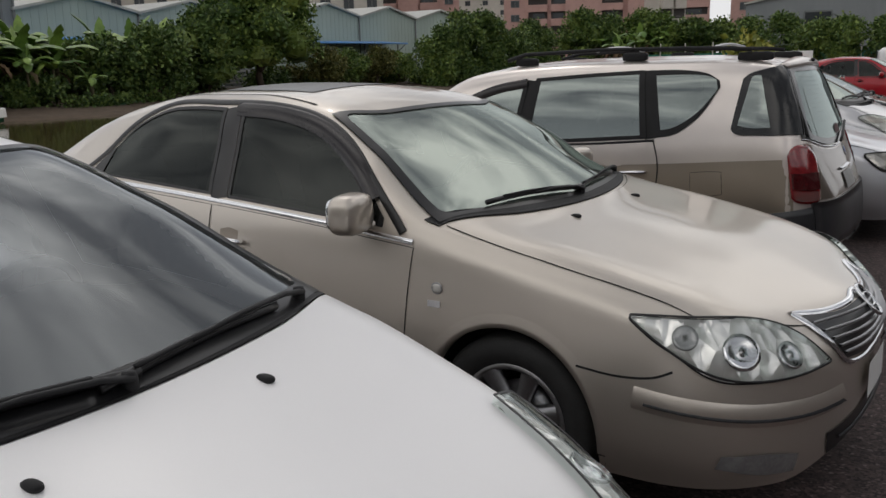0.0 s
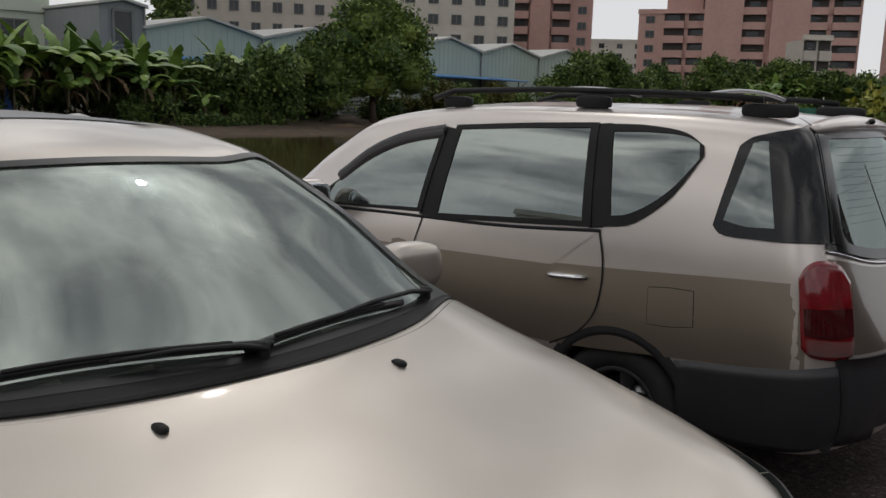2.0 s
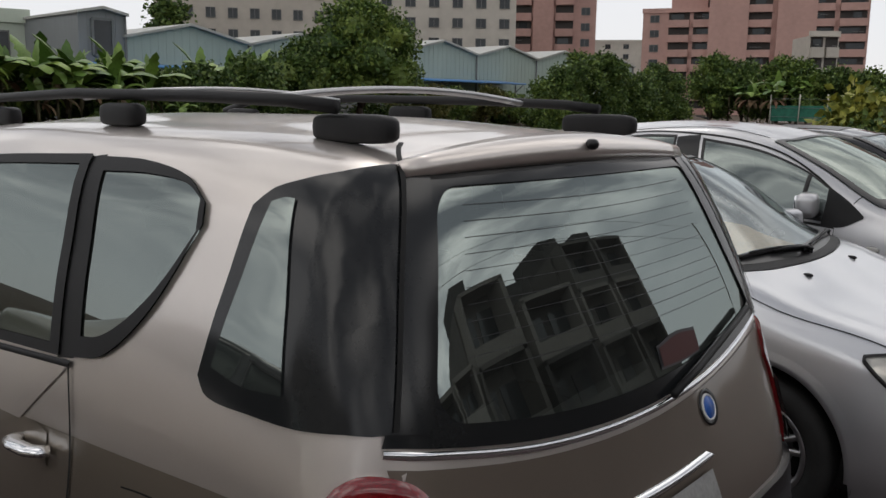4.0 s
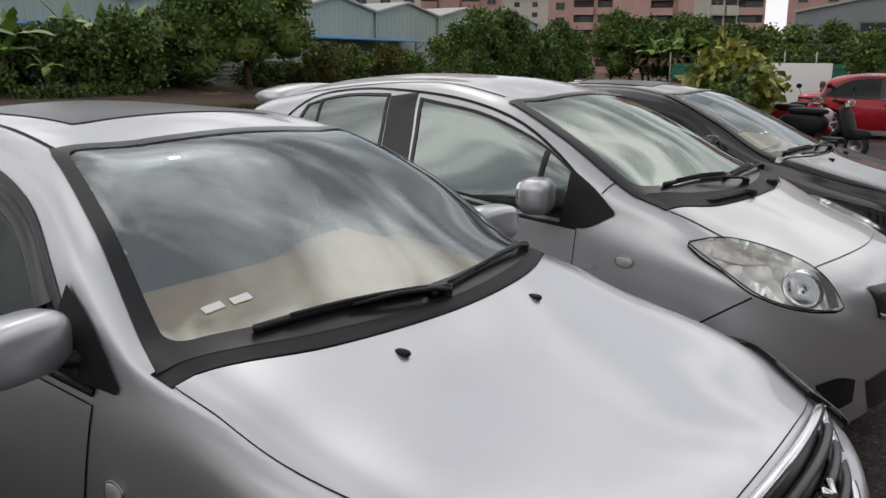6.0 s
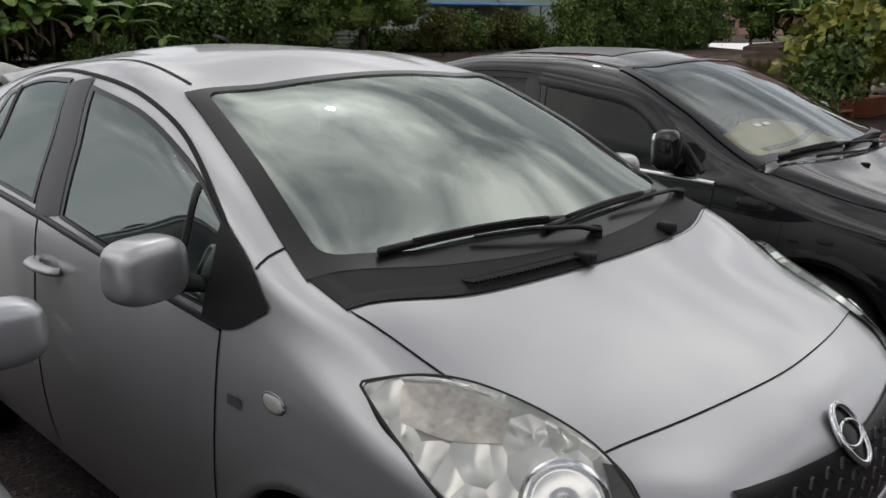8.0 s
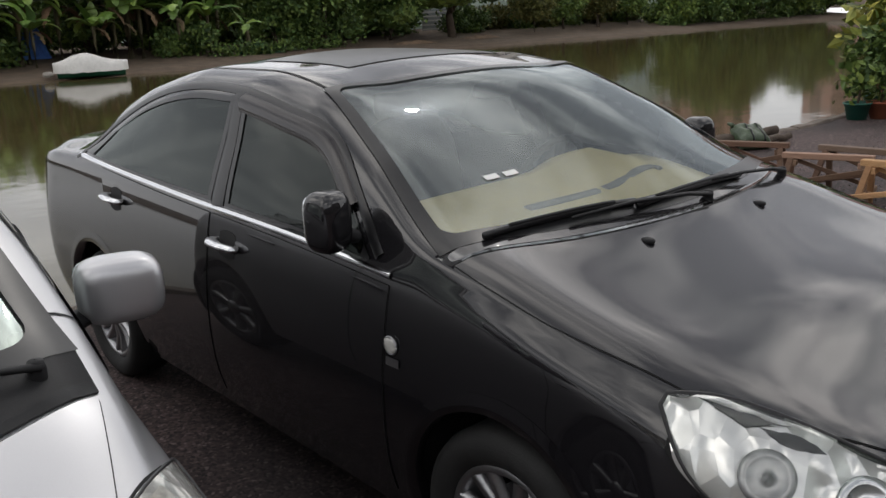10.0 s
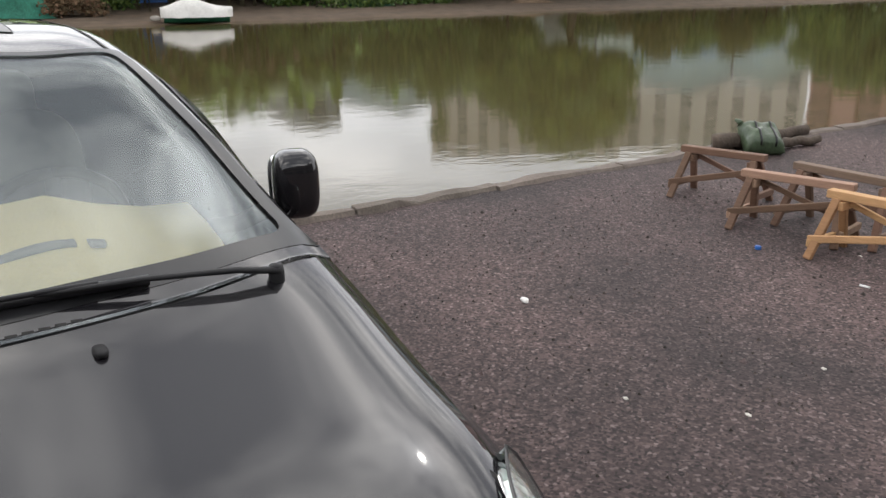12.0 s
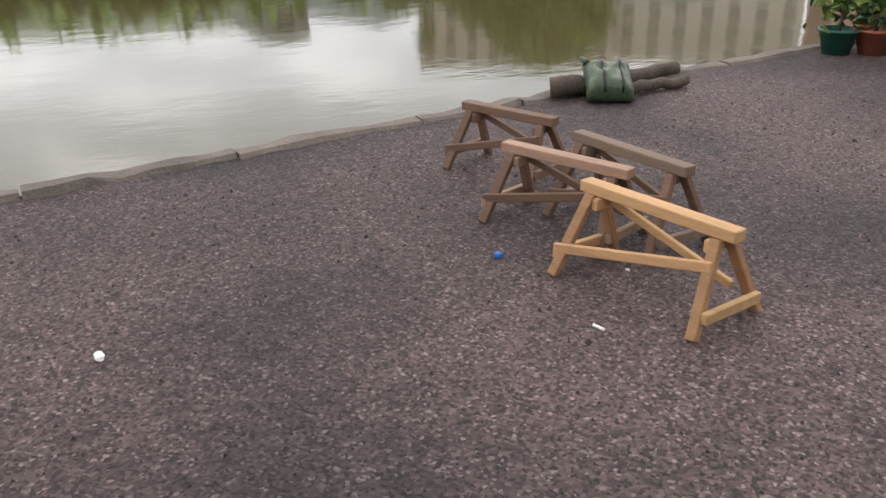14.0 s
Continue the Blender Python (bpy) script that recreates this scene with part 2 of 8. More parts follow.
def root(name, m, label, category, group="", rest=True):
    e = new(name)
    e.empty_display_size = 0.2
    if m.translation.x < -20:
        m = FAR @ m
        p = m.translation
        if rest:
            m.translation = (p.x, p.y, bank_z(p.x, p.y) if p.y < 91 else .03)
    e.matrix_world = m
    return tagged(e, label, category, group)


def bm_box(bm, size, m=Matrix(), bevel=0.0, seg=2):
    r = bmesh.ops.create_cube(bm, size=1.0, matrix=m @ Matrix.Diagonal((*size, 1)))
    if bevel:
        es = list({e for v in r["verts"] for e in v.link_edges})
        bmesh.ops.bevel(bm, geom=es, offset=bevel, segments=seg, profile=0.6, affect="EDGES")


def box(size, m=Matrix(), bevel=0.0, seg=2):
    bm = bmesh.new()
    bm_box(bm, size, m, bevel, seg)
    return bm


def bm_tube(bm, pts, r, sides=8, r2=None, flat=1.0):
    """Tube along a polyline, with round or flattened section and closed ends."""
    pts = [Vector(p) for p in pts]
    n = len(pts)
    rings = []
    up = Vector((0, 0, 1))
    for i, p in enumerate(pts):
        t = (pts[min(i + 1, n - 1)] - pts[max(i - 1, 0)]).normalized()
        a = t.cross(up)
        if a.length < 1e-3:
            a = t.cross(Vector((1, 0, 0)))
        a.normalize()
        b = a.cross(t)
        rr = r + (r2 - r) * i / (n - 1) if r2 is not None else r
        rings.append([bm.verts.new(p + (a * math.cos(k * 2 * math.pi / sides) + b * flat * math.sin(k * 2 * math.pi / sides)) * rr) for k in range(sides)])
    for i in range(n - 1):
        for k in range(sides):
            bm.faces.new((rings[i][k], rings[i][(k + 1) % sides], rings[i + 1][(k + 1) % sides], rings[i + 1][k]))
    bm.faces.new(rings[0][::-1])
    bm.faces.new(rings[-1])


def tube(pts, r, sides=8, r2=None, flat=1.0):
    bm = bmesh.new()
    bm_tube(bm, pts, r, sides, r2, flat)
    return bm


def bm_lathe(bm, prof, seg=40, axis="Y", m=Matrix()):
    """Turn a profile of (radius, along) about an axis."""
    rings = []
    for r, a in prof:
        ring = []
        for k in range(seg):
            c, s = math.cos(2 * math.pi * k / seg) * r, math.sin(2 * math.pi * k / seg) * r
            p = Vector((c, a, s)) if axis == "Y" else Vector((c, s, a)) if axis == "Z" else Vector((a, c, s))
            ring.append(bm.verts.new(m @ p))
        rings.append(ring)
    for i in range(len(rings) - 1):
        for k in range(seg):
            bm.faces.new((rings[i][k], rings[i][(k + 1) % seg], rings[i + 1][(k + 1) % seg], rings[i + 1][k]))


def lathe(prof, seg=40, axis="Y", m=Matrix()):
    bm = bmesh.new()
    bm_lathe(bm, prof, seg, axis, m)
    bmesh.ops.recalc_face_normals(bm, faces=bm.faces)
    return bm


def pchip(pts):
    """A smooth curve through (x, value) that does not overshoot."""
    x = np.array([p[0] for p in pts], float)
    y = np.array([p[1] for p in pts], float)
    h = np.diff(x)
    dl = np.diff(y) / h
    m = np.zeros(len(x))
    m[0], m[-1] = dl[0], dl[-1]
    for i in range(1, len(x) - 1):
        if dl[i - 1] * dl[i] > 0:
            w1, w2 = 2 * h[i] + h[i - 1], h[i] + 2 * h[i - 1]
            m[i] = (w1 + w2) / (w1 / dl[i - 1] + w2 / dl[i])

    def f(q):
        q = np.clip(np.asarray(q, float), x[0], x[-1])
        i = np.clip(np.searchsorted(x, q) - 1, 0, len(x) - 2)
        t = (q - x[i]) / h[i]
        return (1 + 2 * t) * (1 - t) ** 2 * y[i] + t * (1 - t) ** 2 * h[i] * m[i] + t * t * (3 - 2 * t) * y[i + 1] + t * t * (t - 1) * h[i] * m[i + 1]
    return f


def crom(pts, n, closed=False):
    """Points along a Catmull-Rom curve through pts, evenly spaced."""
    P = np.array(pts, float)
    if len(P) == 2:
        t = np.linspace(0, 1, n)[:, None]
        return P[0] * (1 - t) + P[1] * t
    Q = np.vstack([P[-1], P, P[0], P[1]]) if closed else np.vstack([2 * P[0] - P[1], P, 2 * P[-1] - P[-2]])
    out = []
    for i in range(1, len(Q) - 2):
        p0, p1, p2, p3 = Q[i - 1:i + 3]
        l0, l1, l2 = (max(np.linalg.norm(b - a), 1e-6) ** 0.5 for a, b in ((p0, p1), (p1, p2), (p2, p3)))
        t0, t1, t2, t3 = 0, l0, l0 + l1, l0 + l1 + l2
        for t in np.linspace(t1, t2, 16, endpoint=False):
            a1 = (t1 - t) / (t1 - t0) * p0 + (t - t0) / (t1 - t0) * p1
            a2 = (t2 - t) / (t2 - t1) * p1 + (t - t1) / (t2 - t1) * p2
            a3 = (t3 - t) / (t3 - t2) * p2 + (t - t2) / (t3 - t2) * p3
            b1 = (t2 - t) / (t2 - t0) * a1 + (t - t0) / (t2 - t0) * a2
            b2 = (t3 - t) / (t3 - t1) * a2 + (t - t1) / (t3 - t1) * a3
            out.append((t2 - t) / (t2 - t1) * b1 + (t - t1) / (t2 - t1) * b2)
    if not closed:
        out.append(Q[-2])
    else:
        out.append(out[0])
    out = np.array(out)
    s = np.concatenate([[0], np.cumsum(np.linalg.norm(np.diff(out, axis=0), axis=1))])
    q = np.linspace(0, s[-1], n)
    return np.stack([np.interp(q, s, out[:, k]) for k in range(out.shape[1])], 1)


def inside(poly, pts):
    """Which points lie in a polygon, all in 2D."""
    x, y = pts[:, 0], pts[:, 1]
    res = np.zeros(len(pts), bool)
    n = len(poly)
    for i in range(n):
        (x1, y1), (x2, y2) = poly[i], poly[(i + 1) % n]
        if y1 == y2:
            continue
        c = ((y1 > y) != (y2 > y)) & (x < (x2 - x1) * (y - y1) / (y2 - y1) + x1)
        res ^= c
    return res


class Shell:
    """The skin of a car: a loft over length, from which panels, panes and lamps take their curvature.
    Local axes: nose at the origin, d metres behind it is x = -d, y to the car's left, z up."""

    def __init__(self, s):
        self.s = s
        L, W = s["L"], s["W"]
        d = [0, .003, .008, .016, .028, .044, .065, .09]
        d += list(np.arange(.115, L - .1, .025)) + [L - v for v in (.09, .065, .044, .028, .016, .008, .003, 0)]
        D = self.D = np.array(d)
        a, n = s["nose"]
        a2, n2 = s["tail"]
        w = W * (1 - np.clip(1 - D / a, 0, 1) ** n) ** (1 / n) * (1 - np.clip(1 - (L - D) / a2, 0, 1) ** n2) ** (1 / n2)
        w = np.maximum(w * pchip(s.get("waist", [(0, 1), (L, 1)]))(D), 0.002)
        g = lambda k: pchip(s[k])(D)
        zs, zb, zr, zt, kb, kr = g("sill"), g("belt"), g("rail"), g("top"), g("kb"), g("kr")
        zw = zs + (zb - zs) * s.get("wz", 0.55)
        ctrl = np.stack([
            np.stack([w * s.get("tuck", .93), zs], 1), np.stack([w * .985, zs + (zw - zs) * .42], 1), np.stack([w, zw], 1),
            np.stack([w * (kb + (1 - kb) * .45), zw + (zb - zw) * .72], 1), np.stack([w * kb, zb], 1),
            np.stack([w * (kb * .5 + kr * .5) + s.get("bulge", .012) * (zr - zb) / .4, (zb + zr) / 2], 1),
            np.stack([w * kr, zr], 1), np.stack([w * kr * .55, zt - (zt - zr) * .28], 1), np.stack([w * 0, zt], 1)], 1)
        self.S = 84
        rows = [crom(np.vstack([c, [(-c[-2][0], c[-2][1])]]), 200) for c in ctrl]
        # cut each section at the middle and space it evenly
        half = []
        for r in rows:
            k = int(np.argmax(r[:, 0] <= 1e-6)) or len(r) - 1
            q = r[:k + 1].copy()
            q[-1, 0] = 0
            sl = np.concatenate([[0], np.cumsum(np.linalg.norm(np.diff(q, axis=0), axis=1))])
            u = np.linspace(0, sl[-1], self.S)
            half.append(np.stack([np.interp(u, sl, q[:, 0]), np.interp(u, sl, q[:, 1])], 1))
        H = np.array(half)
        nd, ns = len(D), self.S
        right = np.stack([np.repeat(-D[:, None], ns, 1), -H[:, :, 0], H[:, :, 1]], 2)
        left = right[:, ::-1].copy()[:, 1:]
        left[:, :, 1] *= -1
        G = np.concatenate([right, left], 1)
        self.V = G.reshape(-1, 3)
        m = G.shape[1]
        i, j = np.meshgrid(np.arange(nd - 1), np.arange(m - 1), indexing="ij")
        a = (i * m + j).ravel()
        self.F = np.stack([a, a + m, a + m + 1, a + 1], 1)
        tri = np.concatenate([self.F[:, [0, 1, 2]], self.F[:, [0, 2, 3]]])
        fn = np.cross(self.V[tri[:, 1]] - self.V[tri[:, 0]], self.V[tri[:, 2]] - self.V[tri[:, 0]])
        vn = np.zeros_like(self.V)
        for k in range(3):
            np.add.at(vn, tri[:, k], fn)
        self.N = vn / np.maximum(np.linalg.norm(vn, axis=1, keepdims=True), 1e-12)
        if self.N[int(nd / 2) * m + ns - 1][2] < 0:
            self.N, self.F, tri = -self.N, self.F[:, ::-1], tri[:, ::-1]
        self.tri = tri
        self.bvh = BVHTree.FromPolygons([tuple(v) for v in self.V], [tuple(int(q) for q in t) for t in tri])
        self.cut = np.zeros(len(self.F), bool)
        self.edge = self.V.reshape(nd, m, 3)

    def snap(self, p, mode, side=-1):
        """A point of the skin and its normal. p: (d, z) from the side, (d, y) from above, (y, z) from the front ('x') or behind ('r'), (d, y, z) nearest."""
        if mode == "y":
            o, w = Vector((-p[0], side * 3, p[1])), Vector((0, -side, 0))
        elif mode == "z":
            o, w = Vector((-p[0], p[1], 4)), Vector((0, 0, -1))
        elif mode == "x":
            o, w = Vector((2, p[0], p[1])), Vector((-1, 0, 0))
        elif mode == "r":
            o, w = Vector((-self.s["L"] - 2, p[0], p[1])), Vector((1, 0, 0))
        if mode == "n":
            loc, nor, i, _ = self.bvh.find_nearest(Vector((-p[0], p[1], p[2])))
        else:
            loc, nor, i, _ = self.bvh.ray_cast(o, w)
            if loc is None:
                q = o + w * (3 - self.s["W"]) if mode == "y" else o + w * 3 if mode == "z" else o + w * 2
                loc, nor, i, _ = self.bvh.find_nearest(q)
        t = self.tri[i]
        a, b, c = (Vector(self.V[k]) for k in t)
        ar = [(b - loc).cross(c - loc).length, (c - loc).cross(a - loc).length, (a - loc).cross(b - loc).length]
        sm = sum(ar) or 1
        n = sum((Vector(self.N[k]) * (f / sm) for k, f in zip(t, ar)), Vector())
        return loc, n.normalized() if n.length > 1e-6 else nor

    def patch(self, top, bot, mode, nu=24, nv=10, off=0.0, side=-1, us=None, vs=None, bow=0.0):
        """Grid of points between two curves laid on the skin, with normals."""
        us = np.linspace(0, 1, nu + 1) if us is None else np.array(us)
        vs = np.linspace(0, 1, nv + 1) if vs is None else np.array(vs)
        T, B = crom(top, 161), crom(bot, 161)
        pick = lambda C, u: np.array([np.interp(u * 160, np.arange(161), C[:, k]) for k in range(C.shape[1])])
        V, Nn = [], []
        for v in vs:
            for u in us:
                p = pick(T, u) * (1 - v) + pick(B, u) * v
                if bow:
                    p[1] += bow * (2 * u - 1) * 4 * v * (1 - v)
                loc, n = self.snap(p, mode, side)
                V.append(np.array(loc + n * off)); Nn.append(np.array(n))
        return np.array(V), np.array(Nn), len(us), len(vs)


def even_normals(Nn, nu, nv, times=6):
    """Smooth the normals of a grid, so that wide sheets and panes mirror evenly."""
    G = np.array(Nn).reshape(nv, nu, 3)
    for _ in range(times):
        P = np.pad(G, ((1, 1), (1, 1), (0, 0)), mode="reflect", reflect_type="odd")
        G = (P[:-2, 1:-1] + P[2:, 1:-1] + P[1:-1, :-2] + P[1:-1, 2:] + 2 * P[1:-1, 1:-1]) / 6
        G = G / np.maximum(np.linalg.norm(G, axis=2, keepdims=True), 1e-9)
    return G.reshape(-1, 3)


def even_points(V, nu, nv, times):
    """Take small dents out of a grid of points."""
    G = np.array(V).reshape(nv, nu, 3)
    for _ in range(times):
        P = np.pad(G, ((1, 1), (1, 1), (0, 0)), mode="reflect", reflect_type="odd")
        G = (P[:-2, 1:-1] + P[2:, 1:-1] + P[1:-1, :-2] + P[1:-1, 2:] + 2 * P[1:-1, 1:-1]) / 6
    return G.reshape(-1, 3)


def grid_faces(nu, nv, keep=None):
    F = []
    for j in range(nv - 1):
        for i in range(nu - 1):
            if keep is None or keep(i, j):
                a = j * nu + i
                F.append((a, a + 1, a + nu + 1, a + nu))
    return F


def orient(V, Nn, F):
    a, b, c = (V[F[len(F) // 2][k]] for k in range(3))
    return F if np.dot(np.cross(b - a, c - a), Nn[F[len(F) // 2][0]]) > 0 else [f[::-1] for f in F]


def panel(sh, name, top, bot, mode, material, parent, nu=24, nv=10, off=0.003, side=-1, label="", seam=0.0, thick=0.0, bow=0.0, ease=0, rim=0.0):
    """A sheet on the skin between two curves; seam: width of the dark joint drawn round it."""
    V, Nn, a, b = sh.patch(top, bot, mode, nu, nv, off, side, bow=bow)
    if ease:
        V, Nn = even_points(V, a, b, ease), even_normals(Nn, a, b, ease)
    F = orient(V, Nn, grid_faces(a, b))
    if thick:
        # a rolled edge back to the skin
        loop = list(range(a)) + [j * a + a - 1 for j in range(1, b)] + [(b - 1) * a + i for i in range(a - 2, -1, -1)] + [j * a for j in range(b - 2, 0, -1)]
        k0 = len(V)
        V = np.vstack([V, V[loop] - Nn[loop] * thick]); Nn = np.vstack([Nn, Nn[loop]])
        n = len(loop)
        F = F + [(loop[i], loop[(i + 1) % n], k0 + (i + 1) % n, k0 + i) for i in range(n)]
        ob = from_arrays(name, V, F, material, parent, label, Nn if ease else None)
        if rim:
            ribbon("rim", V[loop], Nn[loop], rim, TRIMBLACK, ob, closed=True, lift=.001, raise_mid=.003)
    else:
        ob = from_arrays(name, V, F, material, parent, label, even_normals(Nn, a, b, 6) if nu * nv >= 400 else Nn)
    if seam:
        V, Nn, a, b = sh.patch(top, bot, mode, nu, nv, off * 0.5, side, bow=bow)
        loop = list(range(a)) + [j * a + a - 1 for j in range(1, b)] + [(b - 1) * a + i for i in range(a - 2, -1, -1)] + [j * a for j in range(b - 2, 0, -1)]
        ribbon("seam", V[loop], Nn[loop], seam, SEAM, ob, closed=True)
    return ob


def ribbon(name, P, Nn, width, material, parent, closed=False, raise_mid=0.0, label="", lift=0.0):
    """A strip that follows points on the skin; raise_mid gives it a rounded crown."""
    P, Nn = np.array(P), np.array(Nn)
    n = len(P)
    V, F, Q = [], [], []
    for i in range(n):
        a, b = (P[(i - 1) % n], P[(i + 1) % n]) if closed else (P[max(i - 1, 0)], P[min(i + 1, n - 1)])
        t = b - a
        t = t / max(np.linalg.norm(t), 1e-9)
        c = np.cross(t, Nn[i])
        c = c / max(np.linalg.norm(c), 1e-9)
        base = P[i] + Nn[i] * lift
        V += [base - c * width / 2, base + Nn[i] * raise_mid, base + c * width / 2]
        Q += [Nn[i]] * 3
    for i in range(n if closed else n - 1):
        a, b = 3 * i, 3 * ((i + 1) % n)
        F += [(a, a + 1, b + 1, b), (a + 1, a + 2, b + 2, b + 1)]
    F = orient(np.array(V), np.array(Q), F)
    return from_arrays(name, V, F, material, parent, label, None if raise_mid else Q)


def strip(sh, name, pts, mode, width, material, parent, n=40, side=-1, raise_mid=0.0, lift=0.002, label=""):
    C = crom(pts, n)
    S = [sh.snap(p, mode, side) for p in C]
    return ribbon(name, [np.array(a) for a, _ in S], [np.array(b) for _, b in S], width, material, parent, raise_mid=raise_mid, label=label, lift=lift)


def pane(sh, name, top, bot, mode, material, parent, frame_mat=None, border=0.035, nu=30, nv=12, side=-1, off=0.0, label="", borders=None, open_=True, frame_off=0.004, fillet=0.0):
    """A pane on the skin with a dark frame; the skin behind it is cut away."""
    T, B = crom(top, 60), crom(bot, 60)
    lu = max(np.linalg.norm(np.diff(T, axis=0), axis=1).sum(), np.linalg.norm(np.diff(B, axis=0), axis=1).sum())
    lv = max(np.linalg.norm(T - B, axis=1).max(), 0.05)
    bl, br, bt, bb = borders or (border,) * 4
    u0, u1, v0, v1 = bl / lu, 1 - br / lu, bt / lv, 1 - bb / lv
    us = np.concatenate([[0], np.linspace(u0, u1, nu), [1]])
    vs = np.concatenate([[0], np.linspace(v0, v1, nv), [1]])
    V, Nn, a, b = sh.patch(top, bot, mode, side=side, us=us, vs=vs, off=off)
    core = lambda i, j: 0 < i < a - 2 and 0 < j < b - 2
    Fg = orient(V, Nn, grid_faces(a, b, None))
    ob = from_arrays(name, V, Fg, material, parent, label, even_normals(Nn, a, b, 10))
    ob.visible_shadow = False
    V2, N2, a, b = sh.patch(top, bot, mode, side=side, us=us, vs=vs, off=off + frame_off)
    Ff = orient(V2, N2, grid_faces(a, b, lambda i, j: not core(i, j)))
    if fillet:
        # rounded inner corners of the frame
        k = fillet
        for uc, su in ((u0, 1), (u1, -1)):
            for vc, sv in ((v0, 1), (v1, -1)):
                pts = [(uc - su * .002, vc - sv * .004)] + [(uc + su * k / lu * (1 - math.cos(q)), vc + sv * k / lv * (1 - math.sin(q))) for q in np.linspace(0, math.pi / 2, 9)]
                o = len(V2)
                for u, v in pts:
                    c, nn, _, _ = sh.patch(top, bot, mode, side=side, us=[u], vs=[v], off=off + frame_off)
                    V2, N2 = np.vstack([V2, c]), np.vstack([N2, nn])
                fan = [(o, o + i, o + i + 1) for i in range(1, 9)]
                if np.dot(np.cross(V2[o + 1] - V2[o], V2[o + 9] - V2[o]), N2[o]) < 0:
                    fan = [f[::-1] for f in fan]
                Ff = list(Ff) + fan
    from_arrays("window_frame", V2, Ff, frame_mat or TRIMBLACK, ob, "", N2)
    if open_:
        C = 0.5 * (T.mean(0) + B.mean(0))
        poly = np.vstack([T, B[::-1]])
        poly = poly + (C - poly) * np.minimum(0.022 / np.maximum(np.linalg.norm(C - poly, axis=1, keepdims=True), 1e-6), 0.3)
        X = sh.V
        if mode == "y":
            q = np.stack([-X[:, 0], X[:, 2]], 1); ok = (X[:, 1] * side > 0.1)
        elif mode == "z":
            q = np.stack([-X[:, 0], X[:, 1]], 1); ok = X[:, 2] > 0.6
        else:
            q = X[:, 1:3]; ok = (X[:, 0] < -sh.s["L"] * .6) if mode == "r" else (X[:, 0] > -1)
        iv = inside(poly, q) & ok
        sh.cut |= iv[sh.F].all(1)
    return ob


def finish_shell(sh, material, parent, mat_low=None, zlow=0.0, label=""):
    """The remaining skin as the body, with the panes and wheel openings cut out."""
    F = sh.F[~sh.cut]
    return from_arrays("body", sh.V, F, material, parent, label, None)


def wheel_opening(sh, dx, R, parent, material, side, z0=0.31, lip=0.05):
    X = sh.V
    r = np.hypot(-X[:, 0] - dx, X[:, 2] - z0)
    iv = (r < R + 0.028) & (X[:, 1] * side > 0.3)
    sh.cut |= iv[sh.F].all(1)
    P, Nn = [], []
    V, Q = [], []
    ang = np.linspace(-8, 188, 50)
    for a in ang:
        c, s_ = math.cos(radians(a)), math.sin(radians(a))
        row = []
        for rr in (R + lip, R + .02, R):
            z = max(z0 + s_ * rr, float(pchip(sh.s["sill"])(dx)) + .012)
            loc, n = sh.snap((dx + c * rr, z), "y", side)
            V.append(np.array(loc + n * (.003 if rr < R + lip else .001))); Q.append(np.array(n))
        V.append(V[-1] + np.array([0, -side * .05, 0])); Q.append(np.array((-c, 0, -s_)))
    F = orient(np.array(V), np.array(Q), grid_faces(4, len(ang)))
    from_arrays("wheel_arch", V, F, material, parent)
    bm = bmesh.new()
    prof = [(R + .03, 0), (R + .03, .26), (0.05, .27)]
    m = Matrix.Translation((-dx, side * (sh.s["W"] - .045), z0)) @ Matrix.Diagonal((1, -side, 1, 1))
    bm_lathe(bm, prof, 28, "Y", m)
    bmesh.ops.delete(bm, geom=[v for v in bm.verts if v.co.z < 0.12], context="VERTS")
    part("wheel_well", bm, BLACKPLASTIC, parent)


